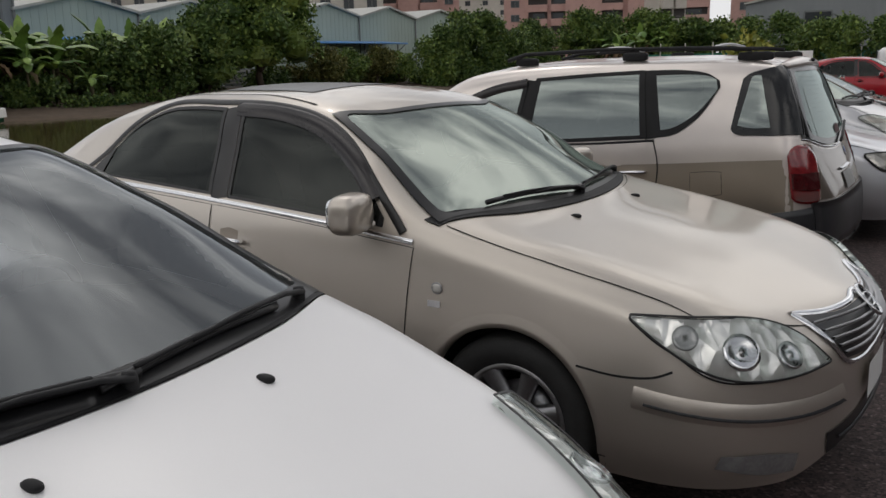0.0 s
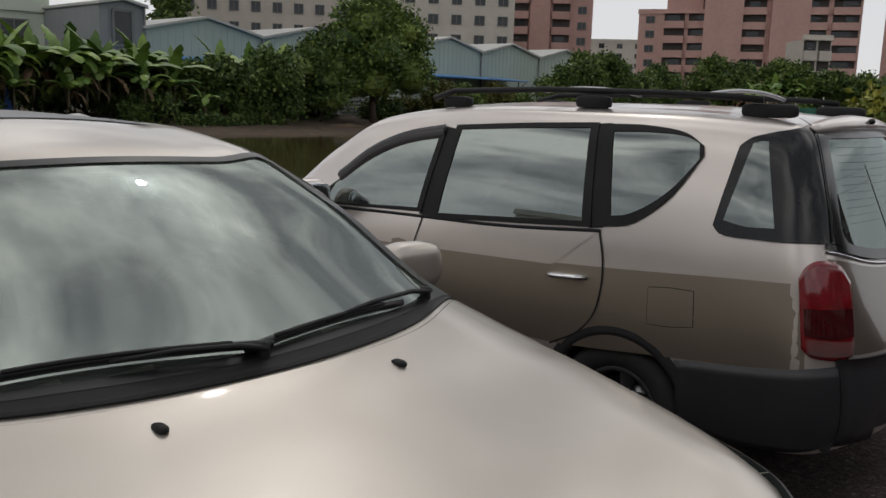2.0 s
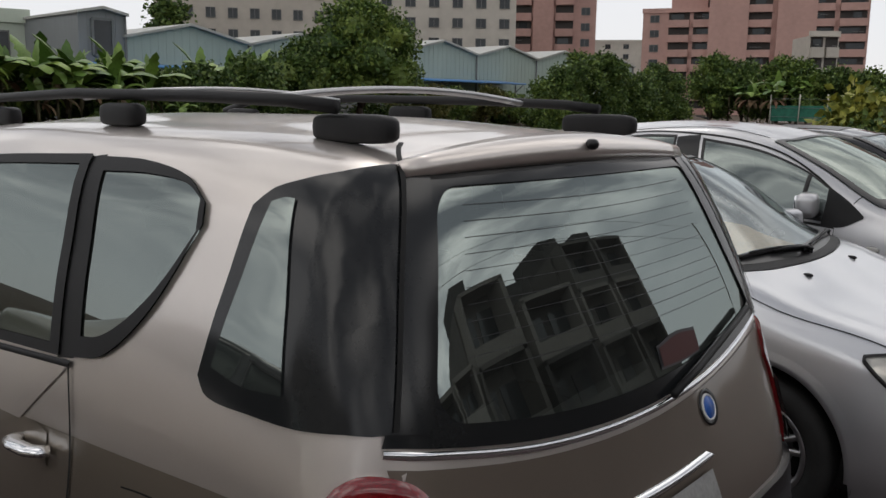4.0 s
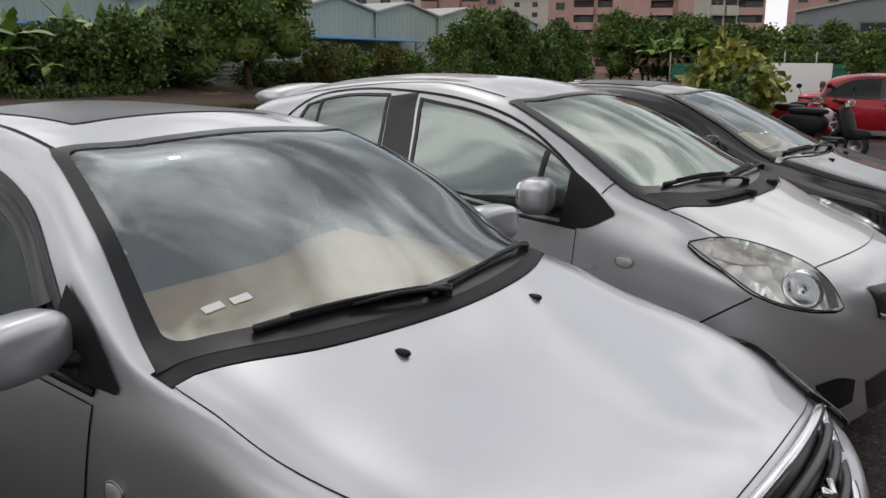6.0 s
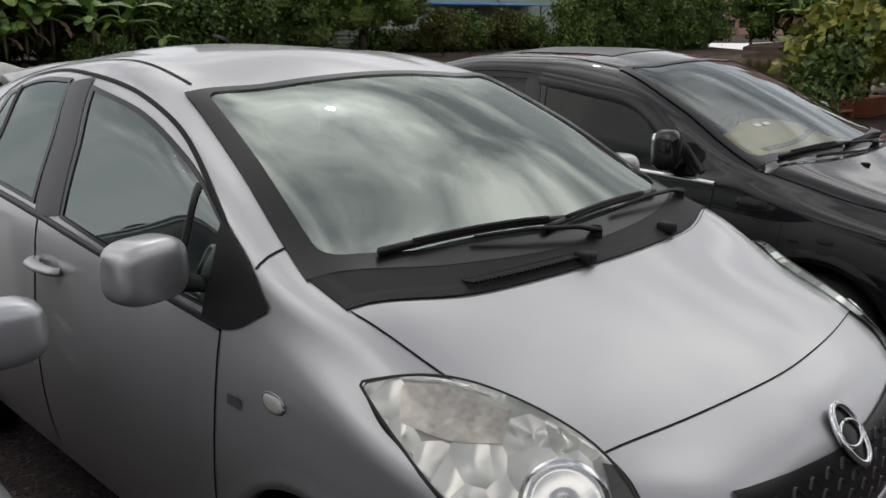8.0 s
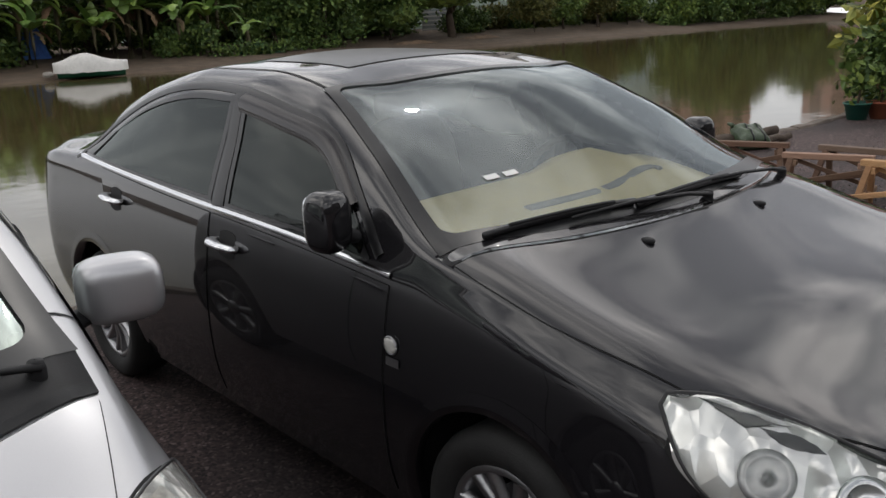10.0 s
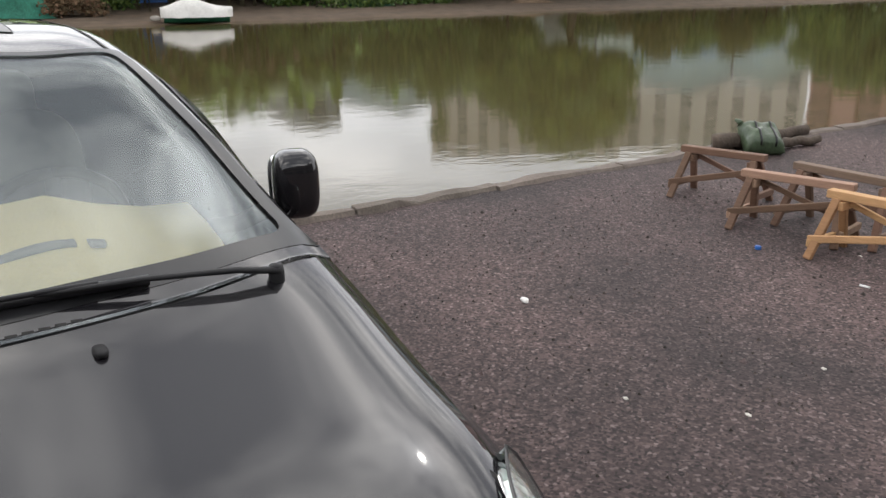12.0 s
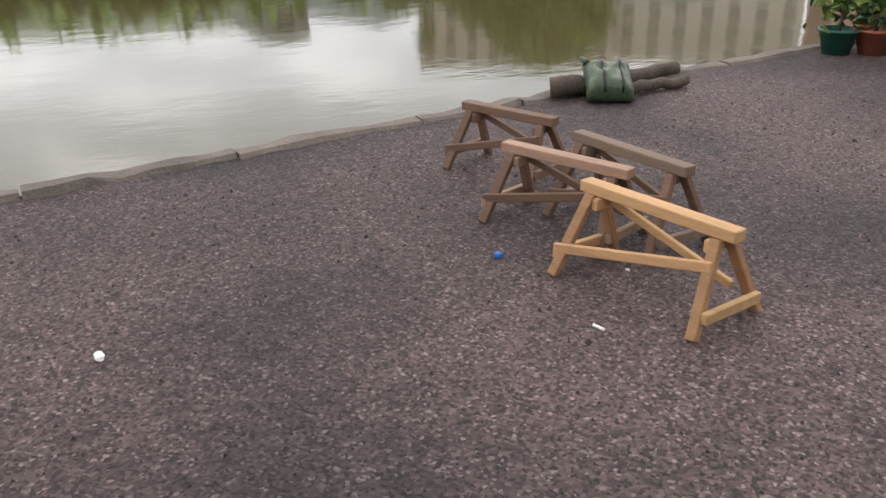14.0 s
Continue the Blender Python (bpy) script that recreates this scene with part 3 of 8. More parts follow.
def wheel(parent, dx, side, W, R=0.31, spokes=5, rim_mat=None, double=False, inset=0.03, rimr=0.205, z0=None):
    z0 = z0 or R
    m = Matrix.Translation((-dx, side * (W - inset), z0)) @ (Matrix.Rotation(math.pi, 4, "Z") if side > 0 else Matrix())
    w = new("wheel")
    w.parent = parent
    w.matrix_local = m
    w.empty_display_size = .1
    t = lathe([(rimr, .02), (rimr + .02, -.004), (R - .035, -.012), (R - .008, .008), (R, .03), (R, .16), (R - .01, .18), (rimr, .19)], 48)
    part("tyre", t, RUBBER, w)
    rm = rim_mat or DULLMETAL
    bm = bmesh.new()
    bm_lathe(bm, [(rimr + .004, .012), (rimr - .006, .006), (rimr - .018, .016), (rimr - .022, .15)], 48)
    bm_lathe(bm, [(.001, .012), (.055, .014), (.062, .03), (.062, .10)], 24)
    for k in range(spokes):
        a0 = 2 * math.pi * k / spokes + .3
        for da in ((-.17, .17) if double else (0,)):
            a = a0 + da
            c, s_ = math.cos(a), math.sin(a)
            wi, wo = (.028, .020) if double else (.042, .062)
            q = []
            for rr, ww, yy in ((.045, wi, .018), (.12, (wi + wo) / 2, .022), (rimr - .015, wo, .010)):
                for sg in (-1, 1):
                    q.append((bm.verts.new((c * rr - s_ * ww / 2 * sg, yy, s_ * rr + c * ww / 2 * sg)), bm.verts.new((c * rr - s_ * ww / 2 * sg * 1.2, yy + .03, s_ * rr + c * ww / 2 * sg * 1.2))))
            for i in (0, 2):
                (a1, b1), (a2, b2), (a3, b3), (a4, b4) = q[i], q[i + 1], q[i + 2], q[i + 3]
                bm.faces.new((a1, a2, a4, a3)); bm.faces.new((a1, a3, b3, b1)); bm.faces.new((a2, b2, b4, a4))
    bmesh.ops.recalc_face_normals(bm, faces=bm.faces)
    part("rim", bm, rm, w)
    part("brake_disc", lathe([(.03, .085), (.13, .085), (.13, .1)], 32), DULLMETAL, w)
    return w


def sphere_shape(size, m, pw=2.6, nu=20, nv=12):
    """A rounded block."""
    bm = bmesh.new()
    f = lambda v: math.copysign(abs(v) ** (2 / pw), v)
    rows = []
    for j in range(1, nv):
        th = math.pi * j / nv
        rows.append([bm.verts.new(m @ Vector((size[0] / 2 * f(math.sin(th)) * f(math.cos(2 * math.pi * i / nu)), size[1] / 2 * f(math.sin(th)) * f(math.sin(2 * math.pi * i / nu)), size[2] / 2 * f(math.cos(th))))) for i in range(nu)])
    for j in range(len(rows) - 1):
        for i in range(nu):
            bm.faces.new((rows[j][i], rows[j + 1][i], rows[j + 1][(i + 1) % nu], rows[j][(i + 1) % nu]))
    bm.faces.new(rows[0]); bm.faces.new(rows[-1][::-1])
    bmesh.ops.recalc_face_normals(bm, faces=bm.faces)
    return bm


def mirror_set(parent, d, y, z, material, side=-1, size=(.12, .23, .16), arm=True, base_mat=None):
    m = Matrix.Translation((-d, side * y, z)) @ Matrix.Rotation(side * radians(-12), 4, "Z")
    shell = part("door_mirror", sphere_shape(size, m, 3.4, 28, 18), material, parent)
    g = Matrix.Translation((-d - size[0] * .46, side * y, z)) @ Matrix.Rotation(side * radians(-12), 4, "Z")
    part("mirror_glass", sphere_shape((.03, size[1] * .86, size[2] * .8), g, 4), CHROME, shell)
    if arm:
        part("mirror_arm", tube([(-d - .01, side * (y - .06), z - size[2] * .30), (-d + .02, side * (y - .16), z - size[2] * .42), (-d + .03, side * (y - .24), z - size[2] * .40)], .035, 10, .03, .6), base_mat or material, shell)


def wiper(sh, parent, pivot, tip, blade0, blade1, lift=.024):
    """Arm from its pivot (d, y) and a blade that lies on the glass."""
    def at(p, h):
        loc, n = sh.snap(p, "z")
        return loc + n * h
    arm = part("wiper", tube([at(pivot, .025), at((np.array(pivot) * .8 + np.array(tip) * .2), lift + .012), at((np.array(pivot) * .4 + np.array(tip) * .6), lift + .012), at(tip, lift)], .011, 8, .006, .7), BLACKPLASTIC, parent)
    C = crom([blade0, ((blade0[0] + blade1[0]) / 2, (blade0[1] + blade1[1]) / 2), blade1], 14)
    part("wiper_blade", tube([at(p, .018) for p in C], .009, 6, flat=1.2), TRIMBLACK, arm)
    part("wiper_bridge", tube([at(p, .028) for p in C[2:12]], .007, 6, flat=.7), BLACKPLASTIC, arm)
    bm = bmesh.new()
    bm_lathe(bm, [(.001, .036), (.013, .034), (.016, .02), (.016, 0)], 14, "Z", Matrix.Translation(at(pivot, 0)))
    part("wiper_cap", bm, BLACKPLASTIC, arm)


def handle(sh, parent, d, z, material, side=-1, length=.17, cup_mat=None):
    loc, n = sh.snap((d, z), "y", side)
    # Flat patch, no hollow; a dark material here holds the cup's shade as colour.
    panel(sh, "handle_recess", [(d - .055, z + .04), (d, z + .05), (d + .055, z + .04)], [(d - .055, z - .04), (d, z - .05), (d + .055, z - .04)], "y", cup_mat or SEAM, parent, 8, 6, .0045, side)
    p = lambda dd, h: sh.snap((d + dd, z + dd * .06), "y", side)[0] + n * h
    part("door_handle", tube([p(-length / 2, .008), p(-length * .42, .028), p(-.02, .042), p(length * .3, .040), p(length * .46, .024), p(length / 2, .008)], .023, 10, flat=.55), material, parent)


def interior(parent, s, dash_mat=None, wheel_side=1, seats=True, seat_mat=None):
    """Dashboard, steering wheel, seats and floor seen through the panes."""
    c = s["cabin"]  # dash d, dash z, floor rear d, half width
    W = s["W"]
    bm = bmesh.new()
    d0, d1, z, hw = c["dash0"], c["dash1"], c["z"], W * .74
    rows = []
    for t, zz in ((0, -.01), (.12, .02), (.5, .06), (.8, .075), (.95, .05), (1, -.03), (1, -.35)):
        row = []
        for i in range(13):
            u = i / 12 * 2 - 1
            hump = .06 * math.exp(-((u - .45 * wheel_side) / .22) ** 2) * (1 if .3 < t < .97 else 0.2)
            row.append(bm.verts.new((-(d0 + (d1 - d0) * t) - .16 * u * u * (1 - t), u * hw, z + zz + hump - .02 * u * u)))
        rows.append(row)
    for a, b in zip(rows, rows[1:]):
        for i in range(12):
            bm.faces.new((a[i], a[i + 1], b[i + 1], b[i]))
    part("dashboard", bm, dash_mat or DASHGREY, parent)
    if dash_mat is DASHCREAM:
        for y0, y1 in ((-.30, .015), (.055, .345), (.375, .405)):
            at = lambda y: (-(d0 + .25) - .10 * (y / hw) ** 2, y, z + .049 - .02 * (y / hw) ** 2 + .038 * math.exp(-((y / hw - .45 * wheel_side) / .22) ** 2))
            part("demister_vent", tube([at(y) for y in np.linspace(y0, y1, 9)], .021, 8, flat=.45), DASHGREY, parent)
    part("cabin_floor", box((c["rear"] - d0, W * 1.6, .04), Matrix.Translation((-(d0 + c["rear"]) / 2, 0, .34))), CABIN, parent)
    part("steering_wheel", steering(-(d1 + .12), .38 * W / .9 * wheel_side, z - .02), CABIN, parent)
    if seats:
        for d in (d1 + .75, d1 + 1.62):
            for y in (-.37, .37):
                bm = sphere_shape((.52, .5, .2), Matrix.Translation((-d + .1, y, .52)), 4)
                part("seat", bm, seat_mat or SEATCLOTH, parent)
                part("seat_back", sphere_shape((.17, .5, .62), Matrix.Translation((-d - .2, y, .84)) @ Matrix.Rotation(radians(-14), 4, "Y"), 4), seat_mat or SEATCLOTH, parent)
                part("headrest", sphere_shape((.11, .26, .18), Matrix.Translation((-d - .31, y, 1.19)), 3), seat_mat or SEATCLOTH, parent)


def steering(x, y, z):
    bm = bmesh.new()
    m = Matrix.Translation((x, y, z)) @ Matrix.Rotation(radians(-65), 4, "Y")
    n = 24
    pts = [m @ Vector((.18 * math.cos(2 * math.pi * k / n), .18 * math.sin(2 * math.pi * k / n), 0)) for k in range(n + 1)]
    bm_tube(bm, pts, .014, 8)
    bm_tube(bm, [m @ Vector((-.17, 0, 0)), m @ Vector((0, 0, -.03)), m @ Vector((.17, 0, 0))], .02, 6)
    return bm


def nozzle(sh, parent, d, y):
    loc, n = sh.snap((d, y), "z")
    part("washer_nozzle", sphere_shape((.045, .026, .018), Matrix.Translation(loc + n * .006), 2.4, 12, 8), BLACKPLASTIC, parent)


def oval_emblem(sh, parent, y, z, mode="x", w=.065, h=.046):
    loc, n = sh.snap((y, z), mode)
    q = n.to_track_quat("Z", "Y").to_matrix().to_4x4()
    bm = bmesh.new()
    pts = [Matrix.Translation(loc + n * .012) @ q @ Vector((h * math.sin(a), w * math.cos(a), 0)) for a in np.linspace(0, 2 * math.pi, 29)]
    bm_tube(bm, pts, .0075, 8)
    ob = part("emblem", bm, CHROME, parent, "plain chrome oval emblem")
    part("emblem_field", sphere_shape((h * 2, w * 2, .008), Matrix.Translation(loc + n * .006) @ q, 2), TRIMBLACK, ob)
    pts = [Matrix.Translation(loc + n * .013) @ q @ Vector((h * .95 * math.sin(a), w * .42 * math.cos(a), 0)) for a in np.linspace(0, 2 * math.pi, 25)]
    part("emblem_bar", tube(pts, .005, 6), CHROME, ob)


def small_badge(sh, parent, d, z, side=-1, w=.055, h=.012):
    ob = panel(sh, "badge", [(d - w / 2, z + h), (d + w / 2, z + h)], [(d - w / 2, z - h), (d + w / 2, z - h)], "y", CHROME, parent, 4, 2, .004, side, "small chrome badge in plain bars")
    return ob


def side_lamp(sh, parent, d, z, side=-1, w=.07, h=.035):
    loc, n = sh.snap((d, z), "y", side)
    part("side_lamp", sphere_shape((w, .018, h), Matrix.Translation(loc + n * .003), 2.6, 16, 8), SIDELENS, parent, "clear side turn lamp")
    part("side_lamp_rim", tube([loc + n * .004 + Vector((w * .53 * math.cos(a), 0, h * .56 * math.sin(a))) for a in np.linspace(0, 2 * math.pi, 21)], .003, 6), DULLMETAL, parent)

# ---- cars ----
BEIGE = paint("champagne_paint", (0.57, 0.52, 0.46), .78, .39)
WHITE = mat("white_paint", (0.86, 0.85, 0.85), .3, 0, coat=0, var=.02, scale=3, fine=500)
SILVER = paint("silver_paint", (0.56, 0.57, 0.60), .78, .38)
SILVER2 = paint("warm_silver_paint", (0.54, 0.54, 0.555), .78, .38)
BLACK = mat("black_paint", (0.007, 0.0065, 0.008), .5, 0, coat=1.0, var=.2, scale=4, fine=400, spec=.12)
BRONZE = paint("bronze_lower_paint", (0.20, 0.165, 0.135), .7, .38)
# Slight second tone, with the dark ground mirrored below the crease put into it.
DARKENEDTONE = paint("darkened_champagne_paint", (0.33, 0.285, 0.235), .78, .33)
# Mottled mid grey for the estate car's rear number plate.
PLATEGREY = mat("grey_plate", (0.30, 0.30, 0.29), .5, var=.2, scale=20)
WAGONUP = paint("pale_champagne_paint", (0.66, 0.605, 0.565), .78, .33)
BLACK.node_tree.nodes["Principled BSDF"].inputs["Coat IOR"].default_value = 1.6
RED = paint("red_paint", (0.40, 0.012, 0.022), .15, .3)


def both(f):
    for sd in (-1, 1):
        f(sd)


def sedan(name, m, label, s, paint_mat, o):
    """A saloon or hatchback: skin, doors, panes, lamps, wheels and trim by the numbers in s and o."""
    car = root(name, m, label, "car", "cars parked in a row")
    sh = Shell(s)
    W = s["W"]
    # windscreen and rear window
    w = o["screen"]
    ws = pane(sh, "windscreen", w["top"], w["bot"], "z", o.get("screen_mat", WINDSCREEN), car, TRIMBLACK, .05, 48, 26, off=.002, borders=w.get("borders", (.045, .045, .03, .06)), frame_off=.005, fillet=.05)
    band = w.get("band")
    if band:
        T, B = np.array(crom(w["top"], 40)), np.array(crom(w["bot"], 40))
        t0 = .03
        panel(sh, "shade_band", T * (1 - t0) + B * t0, T * (1 - band) + B * band, "z", SHADEBAND, ws, 30, 5, .001).visible_shadow = False
    if "rear" in o:
        pane(sh, "rear_window", o["rear"]["top"], o["rear"]["bot"], "z", TINTED, car, TRIMBLACK, .04, 24, 12, off=-.001)
    # side panes
    for q in o["sides"]:
        both(lambda sd: pane(sh, q.get("name", "side_window"), q["top"], q["bot"], "y", q.get("mat", TINTED), car, q.get("frame", TRIMBLACK), q.get("border", .022), 26, 10, sd, borders=q.get("borders"), off=.001, frame_off=q.get("frame_off", .004)))
    for q in o.get("trims", ()):
        both(lambda sd: strip(sh, q[0], q[1], "y", q[2], q[3], car, 44, sd, q[4], .003))
    # doors
    for q in o["doors"]:
        def door(sd):
            ob = panel(sh, "door", q["top"], q["bot"], "y", paint_mat, car, 30, 20, .0035, sd, seam=.006)
            handle(sh, ob, q["handle"][0], q["handle"][1], q.get("hmat", paint_mat), sd, cup_mat=q.get("cup"))
            if "mould" in q:
                strip(sh, "side_moulding", q["mould"], "y", .055, paint_mat, ob, 24, sd, .016, .004)
        both(door)
    # bonnet
    h = o["hood"]
    panel(sh, "bonnet", h["top"], h["bot"], "z", paint_mat, car, 40, 30, .004, seam=.006, bow=h.get("bow", .08))
    if "cowl" in o:
        panel(sh, "scuttle", o["cowl"][0], o["cowl"][1], "z", o.get("cowl_mat", BLACKPLASTIC), car, 30, 4, .006, thick=.01)
    if "slots" in o:
        d0, rise_, hw, n = o["slots"]
        for i in range(n):
            y = (i + .5) / n * 2 * hw - hw
            d = d0 + rise_ * (y / .5) ** 2
            panel(sh, "vent_slot", [(d, y - hw / n * .72), (d, y + hw / n * .72)], [(d + .007, y - hw / n * .72), (d + .007, y + hw / n * .72)], "z", SEAM, car, 3, 2, .0085)
    if "glass_mirror" in o:
        d, y, z = o["glass_mirror"]
        gm = part("interior_mirror", sphere_shape((.035, .22, .065), Matrix.Translation((-d - .06, y, z - .035)), 3.2), BLACKPLASTIC, car)
        part("mirror_stem", tube([(-d - .01, y, z - .012), (-d - .05, y, z - .03)], .012, 8), CABIN, gm)
    for p in o.get("nozzles", ()):
        nozzle(sh, car, *p)
    for p in o.get("wipers", ()):
        wiper(sh, car, *p)
    # roof opening
    if "sunroof" in o:
        a, b, y = o["sunroof"]
        panel(sh, "sunroof", [(a, -y), (a - .02, 0), (a, y)], [(b, -y), (b, 0), (b, y)], "z", TRIMBLACK, car, 12, 8, .003, seam=.012)
    for q in o.get("roofseams", ()):
        both(lambda sd: strip(sh, "roof_seam", [(p[0], p[1] * -sd) for p in q], "z", .010, SEAM, car, 40, lift=.002))
    # lamps
    for q in o["lamps"]:
        def lamp(sd):
            fl = lambda C: [(a, b * -sd, c) for a, b, c in C]
            hs = panel(sh, "headlamp", fl(q["top"]), fl(q["bot"]), "n", q.get("mat", LAMPWHITE), car, 36, 18, q.get("base", .007), seam=.012, ease=2)
            for cx, cy, cz, r, mm in q.get("bowls", ()):
                loc, n = sh.snap((cx, cy * -sd, cz), "n")
                qq = n.to_track_quat("Z", "Y").to_matrix().to_4x4()
                bm = bmesh.new()
                bm_lathe(bm, [(r * 1.02, .006), (r * 1.0, .015), (r * .72, .011), (r * .4, .0095), (r * .2, .0095), (r * .17, .012), (.001, .015)], 28, "Z", Matrix.Translation(loc) @ qq)
                part("lamp_bowl", bm, mm, hs)
            for C0, C1, mm in q.get("fields", ()):
                panel(sh, "lamp_field", fl(C0), fl(C1), "n", mm, hs, 10, 8, .012, ease=1)
            panel(sh, "lamp_lens", fl(q["top"]), fl(q["bot"]), "n", q.get("lens", CLEARLENS), hs, 24, 12, .024, thick=.024, ease=16, rim=q.get("rim", .008)).visible_shadow = False
        both(lamp)
    # grille, bumper, fog lamps, plate
    for q in o.get("front", ()):
        if q[0] == "panel":
            panel(sh, q[1], q[2], q[3], "x", q[4], car, 24, 8, q[5], seam=q[6] if len(q) > 6 else 0)
        elif q[0] == "bar":
            strip(sh, q[1], q[2], "x", q[3], q[4], car, 30, raise_mid=q[5], lift=.006)
        elif q[0] == "both":
            both(lambda sd: panel(sh, q[1], [(-a * sd, b) for a, b in q[2]], [(-a * sd, b) for a, b in q[3]], "x", q[4], car, 12, 6, q[5]))
        elif q[0] == "nboth":
            both(lambda sd: strip(sh, q[1], [(a, -b * sd, c) for a, b, c in q[2]], "n", q[3], q[4], car, 40, raise_mid=q[5], lift=.002))
    if "emblem" in o:
        oval_emblem(sh, car, 0, o["emblem"])
    for q in o.get("badges", ()):
        both(lambda sd: small_badge(sh, car, *q, side=sd) if len(q) == 2 else side_lamp(sh, car, q[0], q[1], sd, *q[2:]))
    # wheels
    for dx in s["axles"]:
        for sd in (-1, 1):
            wheel_opening(sh, dx, s["arch"], car, paint_mat, sd, s["wr"] + .01)
            wheel(car, dx, sd, W, s["wr"], o.get("spokes", 5), double=o.get("double", False), rimr=s["wr"] * .66)
    for q in o["mirrors"]:
        for sd in (-1, 1):
            mirror_set(car, q[0], q[1], q[2], paint_mat, sd, q[3], base_mat=q[4] if len(q) > 4 else None)
    for q in o.get("patches", ()):
        both(lambda sd: panel(sh, q[0], q[1], q[2], "y", q[3], car, 10, 8, .006, sd))
    for q in o.get("stickers", ()):
        panel(sh, "windscreen_sticker", q[0], q[1], "z", WHITEPAINT, ws, 3, 3, .005)
    finish_shell(sh, paint_mat, car)
    interior(car, s, o.get("dash"), 1)
    part("underbody", box((s["L"] * .8, W * 1.7, .12), Matrix.Translation((-s["L"] * .5, 0, .26))), CABIN, car)
    return car, sh


def saloon_spec(L=4.8, W=.8975, k=1.0, H=1.49, scr=(1.18, 2.12), axles=(.98, 3.70), hood=((0, .56), (.03, .64), (.08, .685), (.2, .735), (.5, .82), (.85, .90)), cowlz=.955, wr=.315, roofy=.60, nose=(.72, 2.5), lift=0.0):
    """Sections of a three-box saloon. scr: where the windscreen starts and ends on the centre line."""
    a, b = scr
    hood = list(hood[:-2]) + [(.5, cowlz - .135), (.85, cowlz - .056)]
    top = hood + [(a - .05, cowlz), (a + .02, cowlz + .03), (a + (b - a) * .5, cowlz + (H - .06 - cowlz) * .58), (b, H - .06), (b + .35, H - .008), (b + .75, H), (b + 1.3, H - .045), (b + 1.55, H - .10), (L - .62, cowlz + .13), (L - .5, cowlz + .11), (L - .12, cowlz + .07), (L - .04, cowlz), (L, cowlz - .12)]
    rail = [(0, hood[0][1] - .03), (.05, .60), (.12, .645), (.3, cowlz - .235), (.6, cowlz - .145), (.9, cowlz - .08), (a, cowlz - .032), (a + .22, cowlz + .012), (a + (b - a) * .66, cowlz + (H - .11 - cowlz) * .57), (b + .08, H - .112), (b + .5, H - .065), (b + .9, H - .065), (b + 1.35, H - .13), (b + 1.6, H - .20), (L - .60, cowlz + .08), (L - .45, cowlz + .065), (L - .1, cowlz + .03), (L - .03, cowlz - .06), (L, cowlz - .18)]
    belt = [(0, .50), (.1, .60), (.3, .66), (.6, cowlz - .215), (.9, cowlz - .155), (a + .05, cowlz - .115 + lift * .6), (a + .5, cowlz - .075 + lift), (b + .4, cowlz - .05 + lift), (b + 1.4, cowlz - .01 + lift), (L - .5, cowlz + lift), (L - .1, cowlz - .05), (L, cowlz - .28)]
    kb = [(0, .93), (.3, .955), (.8, .955), (a + .3, .945), (b + 1, .945), (L - .8, .945), (L, .95)]
    kr = [(0, .82), (.3, .855), (.8, .88), (a, .895), (a + .2, .905), (a + .5, .83), (b + .05, roofy / W + .045), (b + .5, roofy / W + .02), (b + 1.0, roofy / W + .01), (b + 1.5, roofy / W + .02), (L - .62, .74), (L - .4, .80), (L, .84)]
    sill = [(0, .30), (.15, .22), (.6, .20), (L - .6, .21), (L, .32)]
    return dict(L=L, W=W, nose=nose, tail=(.5, 2.8), top=top, rail=rail, belt=belt, kb=kb, kr=kr, sill=sill, axles=axles, wr=wr, arch=wr + .045,
                cabin=dict(dash0=a + .08, dash1=a + .75, z=cowlz - .03, rear=L - 1.0))


def screen(a, b, bow=.20, yb=.70, yt=.545, back=.075):
    """Windscreen outline from above: lower edge at a on the centre line, upper edge at b."""
    return dict(top=[(b + back, -yt), (b + back * .27, -yt * .6), (b, 0), (b + back * .27, yt * .6), (b + back, yt)],
                bot=[(a + bow, -yb), (a + bow * .36, -yb * .62), (a, 0), (a + bow * .36, yb * .62), (a + bow, yb)])


